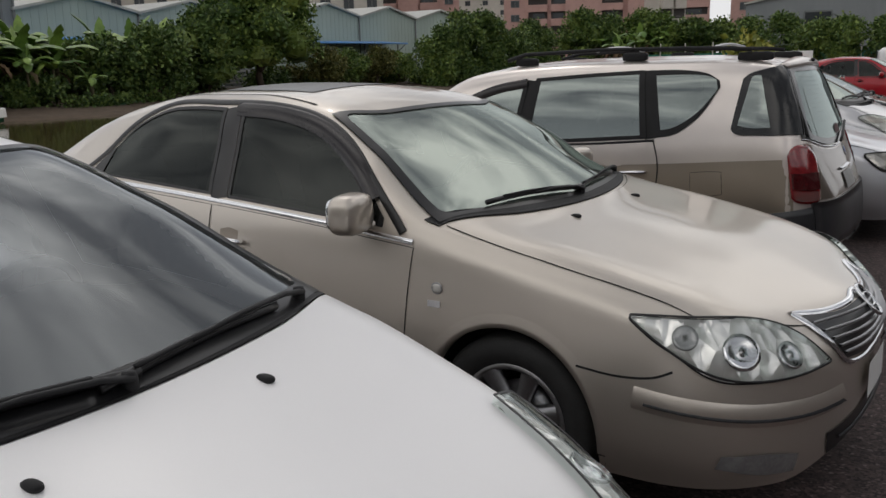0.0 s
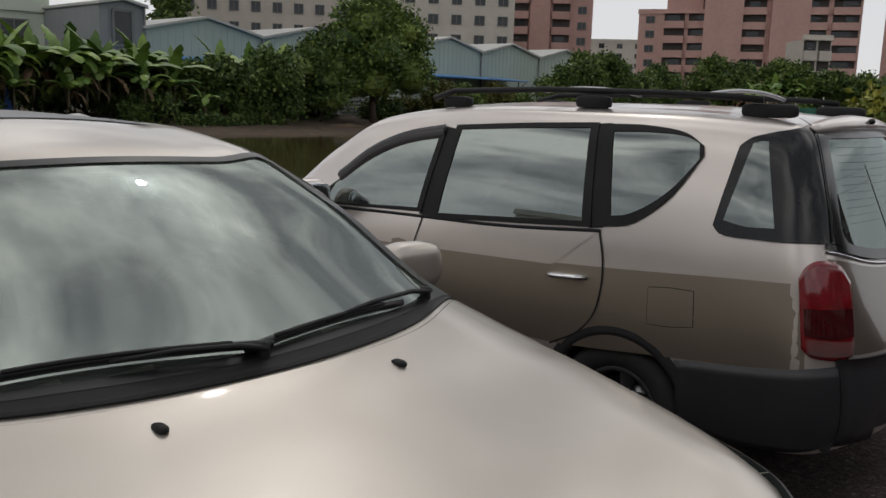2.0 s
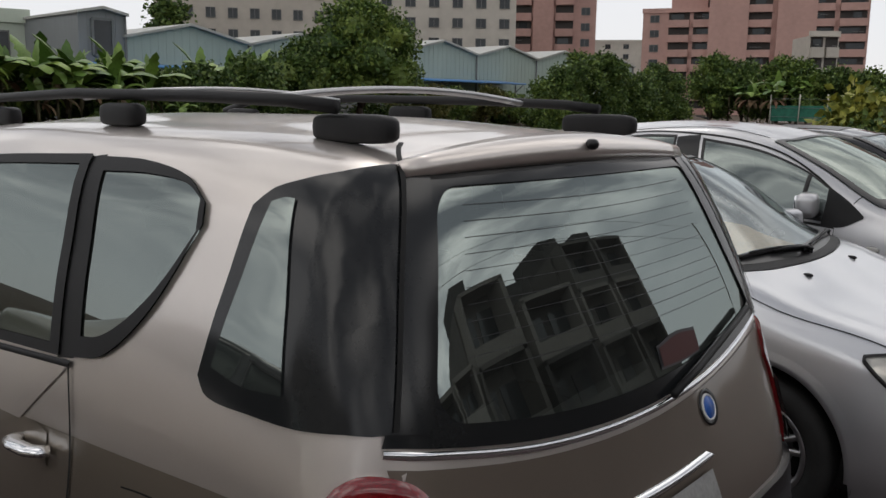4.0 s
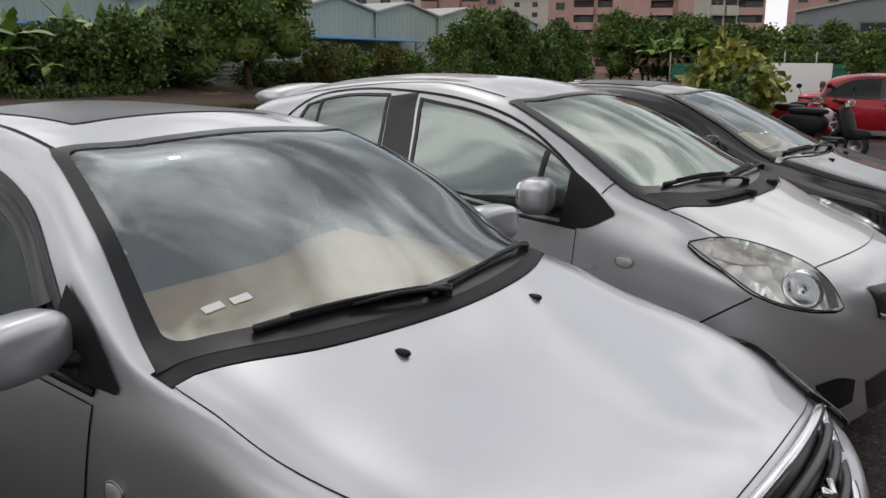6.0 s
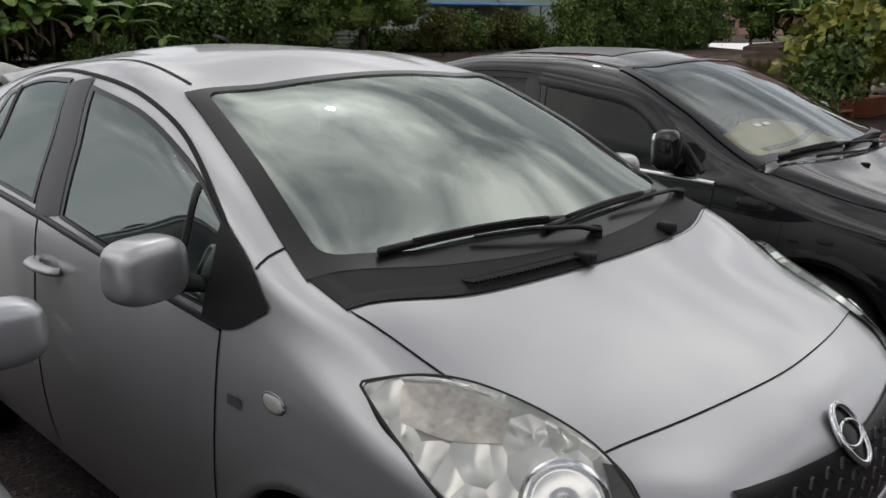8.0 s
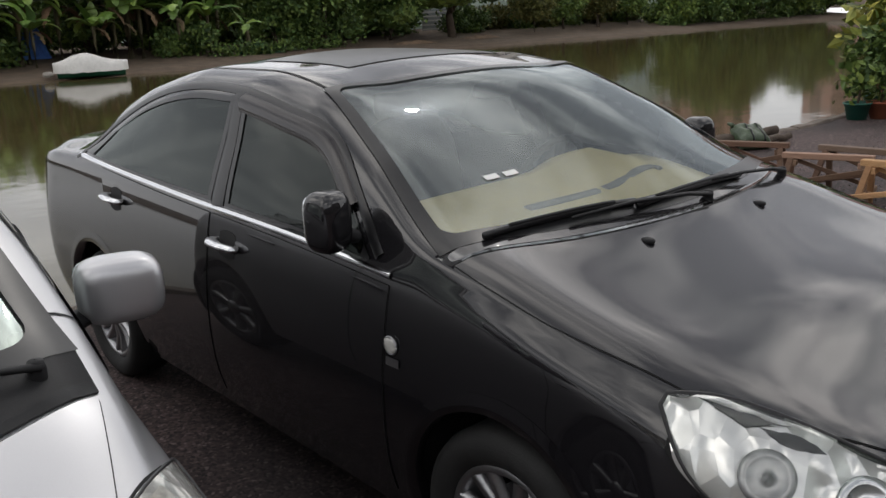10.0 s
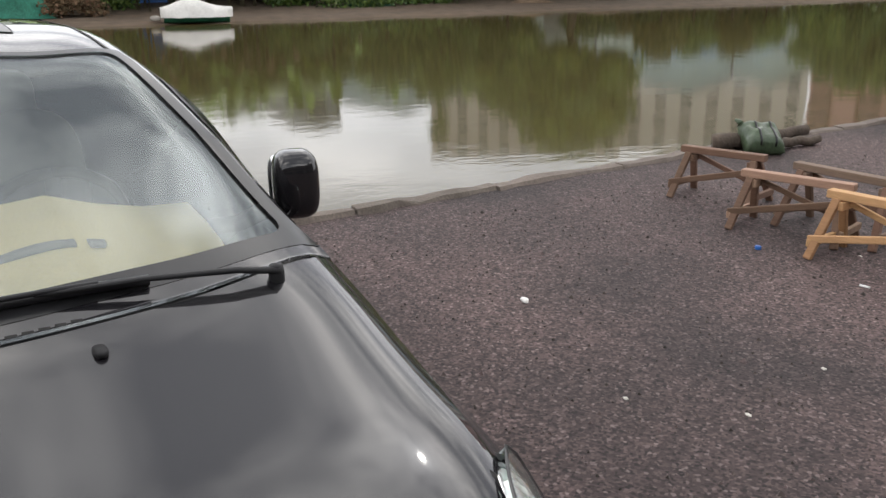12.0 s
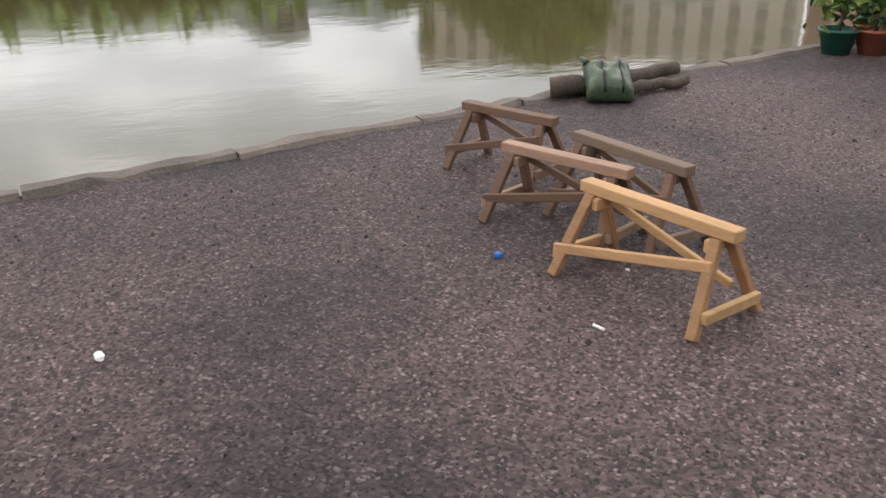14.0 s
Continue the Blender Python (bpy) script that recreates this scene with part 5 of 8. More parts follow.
def build_wagon(m):
    """Estate car seen from its left rear: two-tone body, roof rails, big tailgate pane."""
    L, W = 4.54, .845
    s = dict(L=L, W=W, nose=(.7, 2.5), tail=(.42, 3.4), tuck=.94, wz=.5, bulge=.02,
             top=[(0, .60), (.1, .72), (.5, .86), (.9, .95), (1.0, .99), (1.4, 1.24), (1.8, 1.445), (2.2, 1.52), (2.8, 1.55), (3.5, 1.553), (4.05, 1.52), (4.165, 1.50), (4.20, 1.46), (4.275, 1.28), (4.35, 1.08), (4.44, .84), (4.50, .70), (L, .55)],
             rail=[(0, .55), (.1, .66), (.5, .80), (.9, .90), (1.2, .98), (1.6, 1.235), (1.95, 1.405), (2.4, 1.462), (3.0, 1.485), (3.6, 1.485), (4.05, 1.46), (4.145, 1.43), (4.205, 1.33), (4.28, 1.16), (4.35, .99), (4.44, .77), (4.50, .64), (L, .5)],
             belt=[(0, .48), (.3, .66), (.9, .82), (1.4, .93), (2.2, .97), (3.2, .99), (4.0, 1.01), (4.2, .98), (4.36, .82), (4.48, .62), (L, .45)],
             kb=[(0, .95), (1.2, .95), (3.8, .955), (4.25, .96), (L, .95)],
             kr=[(0, .8), (.9, .8), (1.3, .79), (1.7, .77), (2.2, .755), (3.6, .752), (4.1, .748), (4.3, .835), (L, .89)],
             sill=[(0, .3), (.3, .24), (.8, .23), (3.9, .24), (4.3, .27), (L, .36)],
             axles=(.92, 3.55), wr=.295, arch=.318, cabin=dict(dash0=1.2, dash1=1.7, z=.95, rear=4.1))
    car = root("estate_car", m, "champagne estate car with bronze lower body and black roof rails", "car", "cars parked in a row")
    sh = Shell(s)
    D = lambda e: 4.44 - e
    U = lambda e: 4.43 - e
    for sd in (-1, 1):
        pane(sh, "side_window", [(1.70, 1.05), (1.95, 1.22), (2.2, 1.335), (2.46, 1.385)], [(1.62, .955), (1.95, .965), (2.2, .975), (2.40, .983)], "y", FILMSIDE, car, BLACKPLASTIC, .03, 22, 10, sd, off=.005, borders=(.05, .035, .03, .02))
        pane(sh, "side_window", [(2.515, 1.415), (2.9, 1.44), (3.305, 1.458)], [(2.46, .962), (2.9, .99), (3.37, 1.022)], "y", FILMSIDE, car, BLACKPLASTIC, .04, 26, 10, sd, off=.005, borders=(.045, .045, .022, .025))
        pane(sh, "quarter_window", [(3.34, 1.455), (3.55, 1.455), (3.72, 1.432), (3.80, 1.39)], [(3.42, 1.030), (3.55, 1.055), (3.70, 1.17), (3.81, 1.35)], "y", FILMSIDE, car, BLACKPLASTIC, .03, 30, 14, sd, off=.005, borders=(.045, .025, .03, .045))
        rc = panel(sh, "rear_corner_glass", [(3.945, sd * 0.694, 1.40), (3.985, sd * 0.673, 1.432), (4.05, sd * 0.647, 1.448), (4.105, sd * 0.610, 1.458), (4.16, sd * 0.469, 1.47)], [(3.905, sd * 0.803, 1.095), (3.935, sd * 0.801, 1.065), (4.08, sd * 0.796, 1.058), (4.20, sd * 0.777, 1.058), (4.34, sd * 0.647, 1.05)], "n", CORNERGLASS, car, 26, 18, .012)
        panel(sh, "rear_quarter_window", [(3.995, sd * 0.682, 1.405), (4.025, sd * 0.678, 1.415), (4.05, sd * 0.673, 1.412)], [(3.945, sd * 0.790, 1.115), (4.04, sd * 0.790, 1.10), (4.142, sd * 0.787, 1.105)], "n", FILMSIDE, rc, 12, 14, .016).visible_shadow = False
        strip(sh, "rain_visor", [(1.76, 1.11), (1.98, 1.255), (2.2, 1.34), (2.45, 1.385)], "y", .07, VISOR, car, 24, sd, .02, .006)
        for line, wd in (([(2.428, .968), (2.455, 1.18), (2.488, 1.402)], .085), ([(3.395, 1.022), (3.36, 1.24), (3.322, 1.457)], .075)):
            strip(sh, "window_pillar", line, "y", wd, BLACKPLASTIC, car, 16, sd, lift=.004)
        strip(sh, "window_trim", [(1.5, .935), (2.2, .958), (2.9, .975), (3.42, 1.012)], "y", .016, BLACKPLASTIC, car, 30, sd, .005, .004)
        low = panel(sh, "lower_side", [(1.3, .79), (2.3, .812), (3.0, .838), (3.55, .870), (4.03, .905), (4.28, .92)], [(1.3, .53), (2.3, .50), (2.9, .50), (3.22, .495), (3.72, .541), (4.31, .60)], "y", DARKENEDTONE, car, 44, 6, .002, sd, "lower body side in darker champagne with the ground's reflection put in")
        for top, bot, hd in (([(2.42, .955), (2.9, .972), (3.415, 1.01)], [(2.38, .40), (2.9, .38), (3.20, .48)], (3.29, .803)), ([(1.55, .93), (2.0, .945), (2.41, .955)], [(1.50, .40), (2.0, .38), (2.37, .38)], (2.28, .79))):
            dr = panel(sh, "door", top, [(p[0], .79 + .022 * (p[0] - 1.3) + .012 * max(0, p[0] - 2.5)) for p in bot], "y", WAGONUP, car, 26, 6, .0035, sd)
            for line in ([(3.413, 1.015), (3.448, .90), (3.457, .79), (3.432, .66), (3.36, .57), (3.22, .49)], [(2.412, .957), (2.368, .77), (2.36, .50)]) if hd[0] > 3 else ([(1.55, .94), (1.50, .75), (1.50, .45)],):
                strip(sh, "seam", line, "y", .008, SEAM, dr, 30, sd, lift=.0052)
            handle(sh, dr, hd[0], hd[1], CHROME, sd, .16, DARKENEDTONE)
        panel(sh, "fuel_flap", [(3.672, .815), (3.77, .826), (3.866, .828)], [(3.682, .668), (3.77, .672), (3.878, .690)], "y", DARKENEDTONE, car, 8, 6, .004, sd, seam=.006) if sd == 1 else None
        # tall tail lamp that wraps the corner
        tl = panel(sh, "tail_lamp", [(4.252, sd * 0.816, .94), (4.268, sd * 0.792, .985), (4.30, sd * 0.761, 1.005), (4.35, sd * 0.699, .985), (4.38, sd * 0.662, .925)], [(4.292, sd * 0.834, .69), (4.32, sd * 0.829, .665), (4.36, sd * 0.803, .655), (4.41, sd * 0.751, .655), (4.432, sd * 0.720, .668)], "n", REDLENS, car, 14, 14, .012, label="red and clear tail lamp", thick=.015)
        panel(sh, "tail_lamp_clear", [(4.30, sd * 0.824, .728), (4.37, sd * 0.787, .725), (4.425, sd * 0.720, .725)], [(4.31, sd * 0.824, .675), (4.37, sd * 0.792, .668), (4.43, sd * 0.720, .675)], "n", HAZYLENS, tl, 10, 6, .026)
        panel(sh, "tail_lamp_dark", [(4.28, sd * 0.819, .835), (4.35, sd * 0.782, .835), (4.40, sd * 0.699, .835)], [(4.295, sd * 0.824, .74), (4.37, sd * 0.787, .735), (4.42, sd * 0.720, .737)], "n", DARKRED, tl, 10, 6, .022)
        for dx in s["axles"]:
            wheel_opening(sh, dx, s["arch"], car, GREYPLASTIC, sd, s["wr"] - .025)
            wheel(car, dx, sd, W, s["wr"], 6, rim_mat=GREYPLASTIC, rimr=.18, z0=s["wr"] - .035)
        mirror_set(car, U(2.72), W + .12, 1.02, WAGONUP, sd, (.13, .24, .16))
        # roof rail: bar on feet with a rounded end
        rail = part("roof_rail", tube([(-U(e), sd * (.475 + .05 * math.sin((e - .3) / 2.0 * math.pi)), z) for e, z in ((2.25, 1.545), (2.1, 1.585), (1.5, 1.602), (.9, 1.597), (.62, 1.59), (.49, 1.578))], .013, 10, flat=1.1), BLACKPLASTIC, car)
        for e in (.49, 1.25, 2.1):
            loc, n = sh.snap((U(e), sd * (.46 if e != 1.25 else .524)), "z")
            part("rail_foot", sphere_shape((.23 if e < 1 else .18, .048, .058), Matrix.Translation((loc.x - (.02 if e < 1 else 0), loc.y, loc.z + .028)), 4.2), BLACKPLASTIC, rail)
    for e in (.75, 1.55):
        part("roof_cross_bar", tube([(-U(e), q * .47, 1.622 - .03 * q * q) for q in np.linspace(-1, 1, 13)], .013, 10, flat=.7), DULLMETAL, car)
    # tailgate: pane, lower skin, spoiler lip, bumper
    tg = pane(sh, "tailgate_window", [(-.527, 1.466), (-.26, 1.475), (0, 1.478), (.26, 1.475), (.527, 1.468)], [(-.735, 1.045), (-.37, .978), (0, .955), (.37, .978), (.73, 1.045)], "r", FILMREAR, car, CORNERGLASS, .06, 34, 18, off=.008, borders=(.04, .085, .045, .04), frame_off=.003, fillet=.07)
    for i in range(11):
        z = 1.12 + i * .028
        hw = .54 - (z - 1.1) * .38
        strip(sh, "heater_wire", [(-hw, z), (0, z - .006), (hw, z)], "r", .0011, GREYPLASTIC, tg, 20, lift=.0095)
    strip(sh, "tailgate_trim", [(-.73, 1.035), (-.37, .965), (0, .942), (.37, .965), (.73, 1.035)], "r", .014, CHROME, car, 40, raise_mid=.006, lift=.004)
    for sd in (-1, 1):
        strip(sh, "tailgate_seam", [(4.07, sd * 0.438, 1.525), (4.11, sd * 0.490, 1.50), (4.145, sd * 0.527, 1.468), (4.20, sd * 0.580, 1.38), (4.24, sd * 0.624, 1.29), (4.315, sd * 0.709, 1.067)], "n", .010, SEAM, car, 40, lift=.0165)
    bm = bmesh.new()
    rows = []
    for u in np.linspace(-1, 1, 17):
        y, k = u * .537, u * u
        x0 = -4.135 + .02 * k
        rows.append([bm.verts.new(p) for p in ((x0, y * .97, 1.530 - .05 * k), (x0 - .045, y, 1.525 - .040 * k), (x0 - .080 + .03 * k, y, 1.510 - .03 * k), (x0 - .090 + .03 * k, y, 1.484 - .025 * k), (x0 - .070 + .03 * k, y * .99, 1.466 - .018 * k), (x0, y * .95, 1.45 - .03 * k))])
    for a, b in zip(rows, rows[1:]):
        for k in range(6):
            bm.faces.new((a[k], a[(k + 1) % 6], b[(k + 1) % 6], b[k]))
    bm.faces.new(rows[0]); bm.faces.new(rows[-1][::-1])
    bmesh.ops.recalc_face_normals(bm, faces=bm.faces)
    sp = part("spoiler", bm, WAGONUP, car)
    part("washer_jet", sphere_shape((.03, .03, .025), Matrix.Translation((-4.225, 0, 1.505)), 2.2, 10, 8), TRIMBLACK, sp)
    panel(sh, "bumper", [(-.77, .66), (-.4, .655), (0, .655), (.4, .655), (.77, .66)], [(-.74, .30), (0, .29), (.74, .30)], "r", GREYPLASTIC, car, 30, 8, .02, thick=.03)
    for sd in (-1, 1):
        panel(sh, "bumper_corner", [(D(.62), .545), (D(.25), .592), (4.50, .65)], [(D(.60), .26), (D(.30), .25), (4.52, .30)], "y", GREYPLASTIC, car, 14, 8, .016, sd, thick=.025)
    panel(sh, "tailgate_skin", [(-.73, 1.012), (-.37, .948), (0, .925), (.37, .948), (.73, 1.012)], [(-.71, .67), (0, .66), (.71, .67)], "r", BRONZE, car, 30, 12, .003, label="bronze lower tailgate")
    strip(sh, "tailgate_handle", [(-.17, .80), (0, .797), (.17, .80)], "r", .024, CHROME, car, 16, raise_mid=.02, lift=.004)
    panel(sh, "number_plate", [(-.16, .775), (.16, .775)], [(-.16, .675), (.16, .675)], "r", PLATEGREY, car, 4, 3, .012)
    loc, n = sh.snap((-.245, .888), "r")
    q = Matrix.Translation(loc) @ n.to_track_quat("Z", "Y").to_matrix().to_4x4()
    bd = part("round_badge", lathe([(.001, .004), (.036, .004), (.043, .007), (.043, 0)], 28, "Z", q), TRIMBLACK, car, "plain round badge in blue and white")
    part("badge_field", lathe([(.001, .0075), (.026, .0070), (.027, .004)], 28, "Z", q), mat("blue_badge", (.03, .12, .45), .3), bd)
    part("badge_ring", lathe([(.027, .004), (.028, .0078), (.031, .0078), (.032, .004)], 28, "Z", q), WHITEPAINT, bd)
    sticker = panel(sh, "window_sticker", [(-0.070, 1.058), (-0.175, 1.072), (-0.270, 1.066)], [(-0.070, 1.008), (-0.175, 1.006), (-0.270, 1.010)], "r", GREYPLASTIC, tg, 10, 5, .0105, label="faded dark red sticker with a pale rim")
    panel(sh, "sticker_field", [(-0.078, 1.053), (-0.175, 1.066), (-0.263, 1.060)], [(-0.078, 1.013), (-0.175, 1.011), (-0.263, 1.015)], "r", mat("faded_red_sticker", (.060, .013, .012), .6), sticker, 10, 5, .0125)
    part("rear_wiper", tube([sh.snap(p, "r")[0] + Vector((-.03, 0, 0)) for p in ((-.06, .965), (-.2, .99), (-.4, 1.03), (-.58, 1.065))], .009, 6), BLACKPLASTIC, car)
    w = screen(.98, 1.82, .24, .64, .52)
    pane(sh, "windscreen", w["top"], w["bot"], "z", WINDSCREEN, car, TRIMBLACK, .05, 24, 12)
    finish_shell(sh, WAGONUP, car)
    interior(car, s, DASHGREY)
    part("underbody", box((L * .8, W * 1.7, .12), Matrix.Translation((-L * .5, 0, .28))), CABIN, car)
    return car, sh


LOWER_FRONT = (("panel", "lower_grille", [(-.40, .36), (0, .37), (.40, .36)], [(-.38, .27), (0, .26), (.38, .27)], TRIMBLACK, .004),
               ("both", "fog_lamp", [(-.64, .345), (-.52, .355), (-.45, .345)], [(-.64, .295), (-.52, .275), (-.45, .29)], LAMPGREY, .006))


def shield_grille(car, top, bot, out=.012):
    """Leaning grille: dark backing, three bars and a closed chrome frame. top and bot: half width, then distance and height at the middle and at the corner."""
    def at(u, t, h=0.0):
        p = [((w * u), d0 + (d1 - d0) * u * u, z0 + (z1 - z0) * u * u) for w, d0, z0, d1, z1 in (top, bot)]
        y, d, z = (p[0][k] * (1 - t) + p[1][k] * t for k in range(3))
        return Vector((-d + h * .8, y, z + h * .6))
    us = np.linspace(-1, 1, 25)
    bm = bmesh.new()
    rows = [[bm.verts.new(at(u, t, out - .010)) for u in us] for t in np.linspace(0, 1, 6)]
    for a, b in zip(rows, rows[1:]):
        for k in range(24):
            bm.faces.new((a[k], a[k + 1], b[k + 1], b[k]))
    bmesh.ops.recalc_face_normals(bm, faces=bm.faces)
    g = part("grille", bm, TRIMBLACK, car)
    for t in (.27, .52, .77):
        part("grille_bar", tube([at(u * .96, t, out + .004) for u in us], .014, 8, flat=.8), GREYPLASTIC, g)
    ring = [at(u, 0, out + .002) for u in us] + [at(1, t, out + .002) for t in (.2, .4, .6, .8)] + [at(u, 1, out + .002) for u in us[::-1]] + [at(-1, t, out + .002) for t in (.8, .6, .4, .2, 0)]
    part("grille_surround", tube(ring, .016, 8), CHROME, g)
    part("emblem", tube([at(-.08, .42, out + .024), at(0, .55, out + .028), at(.08, .42, out + .024)], .010, 8), CHROME, g, "plain chrome emblem")


camry, camry_shell = build_camry(pose(-.29, 3.755, 0, 0, 0, 0))
white_car, white_shell = build_generic("white_saloon_car", pose(-.05, 1.285, 0, 0, 0, 3.5), "white saloon with dark wipers on a broad windscreen", WHITE, L=4.4, W=.87, nose=(1.45, 1.95), scr=(1.10, 2.02), hb=.035, cowlz=.985, H=1.46, band=0, visor=False, noz=.255, edge=[(.56, -.60), (.36, -.47), (.20, -.33), (.11, -.17), (.08, 0), (.11, .17), (.20, .33), (.36, .47), (.56, .60)], lamp=dict(top=[(.66, -.56, .87), (.50, -.48, .835), (.33, -.38, .79), (.20, -.29, .745)], bot=[(.66, -.62, .85), (.50, -.57, .79), (.33, -.47, .73), (.20, -.36, .69)], bowls=[(.42, -.50, .80, .045, CHROME), (.30, -.42, .755, .04, CHROME)]), dash=CABIN, sun=False, smat=DARKSCREEN, mirror=(1.72, .92, .93, (.12, .18, .13)))
SMOKYLAMP = faceted("smoky_reflector", (0.50, 0.48, 0.45), 12.0, 0.7)
LANCER_LAMP = dict(mat=SMOKYLAMP, top=[(.578, -.807, .742), (.50, -.76, .752), (.421, -.708, .748), (.32, -.60, .735), (.235, -.51, .715)], bot=[(.575, -.81, .725), (.499, -.817, .663), (.432, -.806, .617), (.36, -.78, .612), (.299, -.74, .617), (.22, -.65, .63), (.155, -.55, .645)],
                   rim=.012, base=.016, bowls=[(.40, -.735, .675, .045, LAMPGREY), (.27, -.62, .675, .050, CHROME)])
lancer, lancer_shell = build_generic("silver_saloon_car", pose(-.53, 9.13, 0, 0, 0, 2.8), "silver saloon with sunroof and beige dashboard cover", SILVER, L=4.48, W=.86, scr=(1.05, 1.835), sb=1.96, rise=(.022, .03), axles=(.95, 3.55), edge=[(.41, -.715), (.25, -.53), (.218, -.40), (.200, -.2), (.193, 0), (.200, .2), (.218, .40), (.25, .53), (.41, .715)], cowlz=.945, H=1.435, dash=DASHBEIGE, smat=FILMCLEAR, lamp=LANCER_LAMP, noz=.31, hood=((0, .56), (.03, .602), (.07, .632), (.185, .768), (.5, .80), (.85, .885)),
                                     extra=dict(front=LOWER_FRONT, badges=[(1.29, .697, .06, .045), (1.47, .567), (1.54, .567), (1.61, .568)], double=True, spokes=6, trims=[("door_line", [(1.37, .556), (2.0, .53), (2.6, .515), (3.1, .505)], .010, SEAM, .001)],
                                                stickers=[([(1.302, -.60), (1.294, -.55)], [(1.282, -.60), (1.274, -.55)]), ([(1.288, -.53), (1.280, -.48)], [(1.268, -.53), (1.260, -.48)])],
                                                patches=[("mirror_corner", [(1.315, .91), (1.45, 1.02), (1.56, 1.085)], [(1.315, .893), (1.45, .898), (1.60, .91)], BLACKPLASTIC)]),
                                     mirror=(1.49, .925, .992, (.12, .25, .14), BLACKPLASTIC))
altis, altis_shell = build_generic("black_saloon_car", pose(-.775, 13.872, 0, 0, 0, 5.5), "black saloon with cream dashboard cover and alloy wheels", BLACK, L=4.58, W=.905, H=1.47, dash=DASHCREAM, smat=FILMDEEP, scr=(1.10, 1.98), sb=2.08, rise=(.012, .01), corner=.085, edge=[(.43, -.765), (.28, -.62), (.15, -.42), (.09, -.2), (.075, 0), (.09, .2), (.15, .42), (.28, .62), (.43, .765)], cowlz=1.0, axles=(1.01, 3.60), hmat=CHROME, noz=.295, roofy=.62,
                                   extra=dict(cowl_mat=BLACK, slots=(1.067, .055, .29, 22), glass_mirror=(1.85, .03, 1.372), wipers=(((1.085, .13), (1.165, -.43), (1.15, -.17), (1.235, -.70)), ((1.124, .66), (1.145, .22), (1.153, .418), (1.132, -.179))), badges=[(1.40, .70), (1.41, .745, .05, .045)], double=True, spokes=7, stickers=[([(1.44, -.50), (1.432, -.455)], [(1.42, -.50), (1.412, -.455)]), ([(1.426, -.435), (1.418, -.39)], [(1.406, -.435), (1.398, -.39)])]),
                                   mirror=(1.63, .92, 1.065, (.115, .118, .178), BLACKPLASTIC))
shield_grille(lancer, (.385, .183, .756, .212, .728), (.345, .062, .603, .128, .586), .036)
yaris, yaris_shell = build_yaris(pose(-.84, 11.29, 0, 0, 0, 1.5))
red_car, red_shell = build_generic("red_hatchback_car", pose(-2.3, 30, 0, 0, 0, 2), "red hatchback parked beyond the motorcycle", RED, L=4.35, W=.91, H=1.48, sun=False, visor=False)
wagon, wagon_shell = build_wagon(pose(-5.395, 6.508, .035, 0, 0, 182.2))

# ---- ground, pond, banks ----
SOIL = mat("bank_soil", (0.085, 0.060, 0.040), .95, var=.4, scale=1.5, fine=24, bump=.6)
CONCRETE = mat("kerb_concrete", (0.135, 0.112, 0.094), .9, var=.4, scale=3, fine=60, bump=.5, island=.12)
EDGE0, EDGE1 = Vector((-5.33, 12.0)), Vector((-8.05, 36.0))  # the pond's near edge, in plan


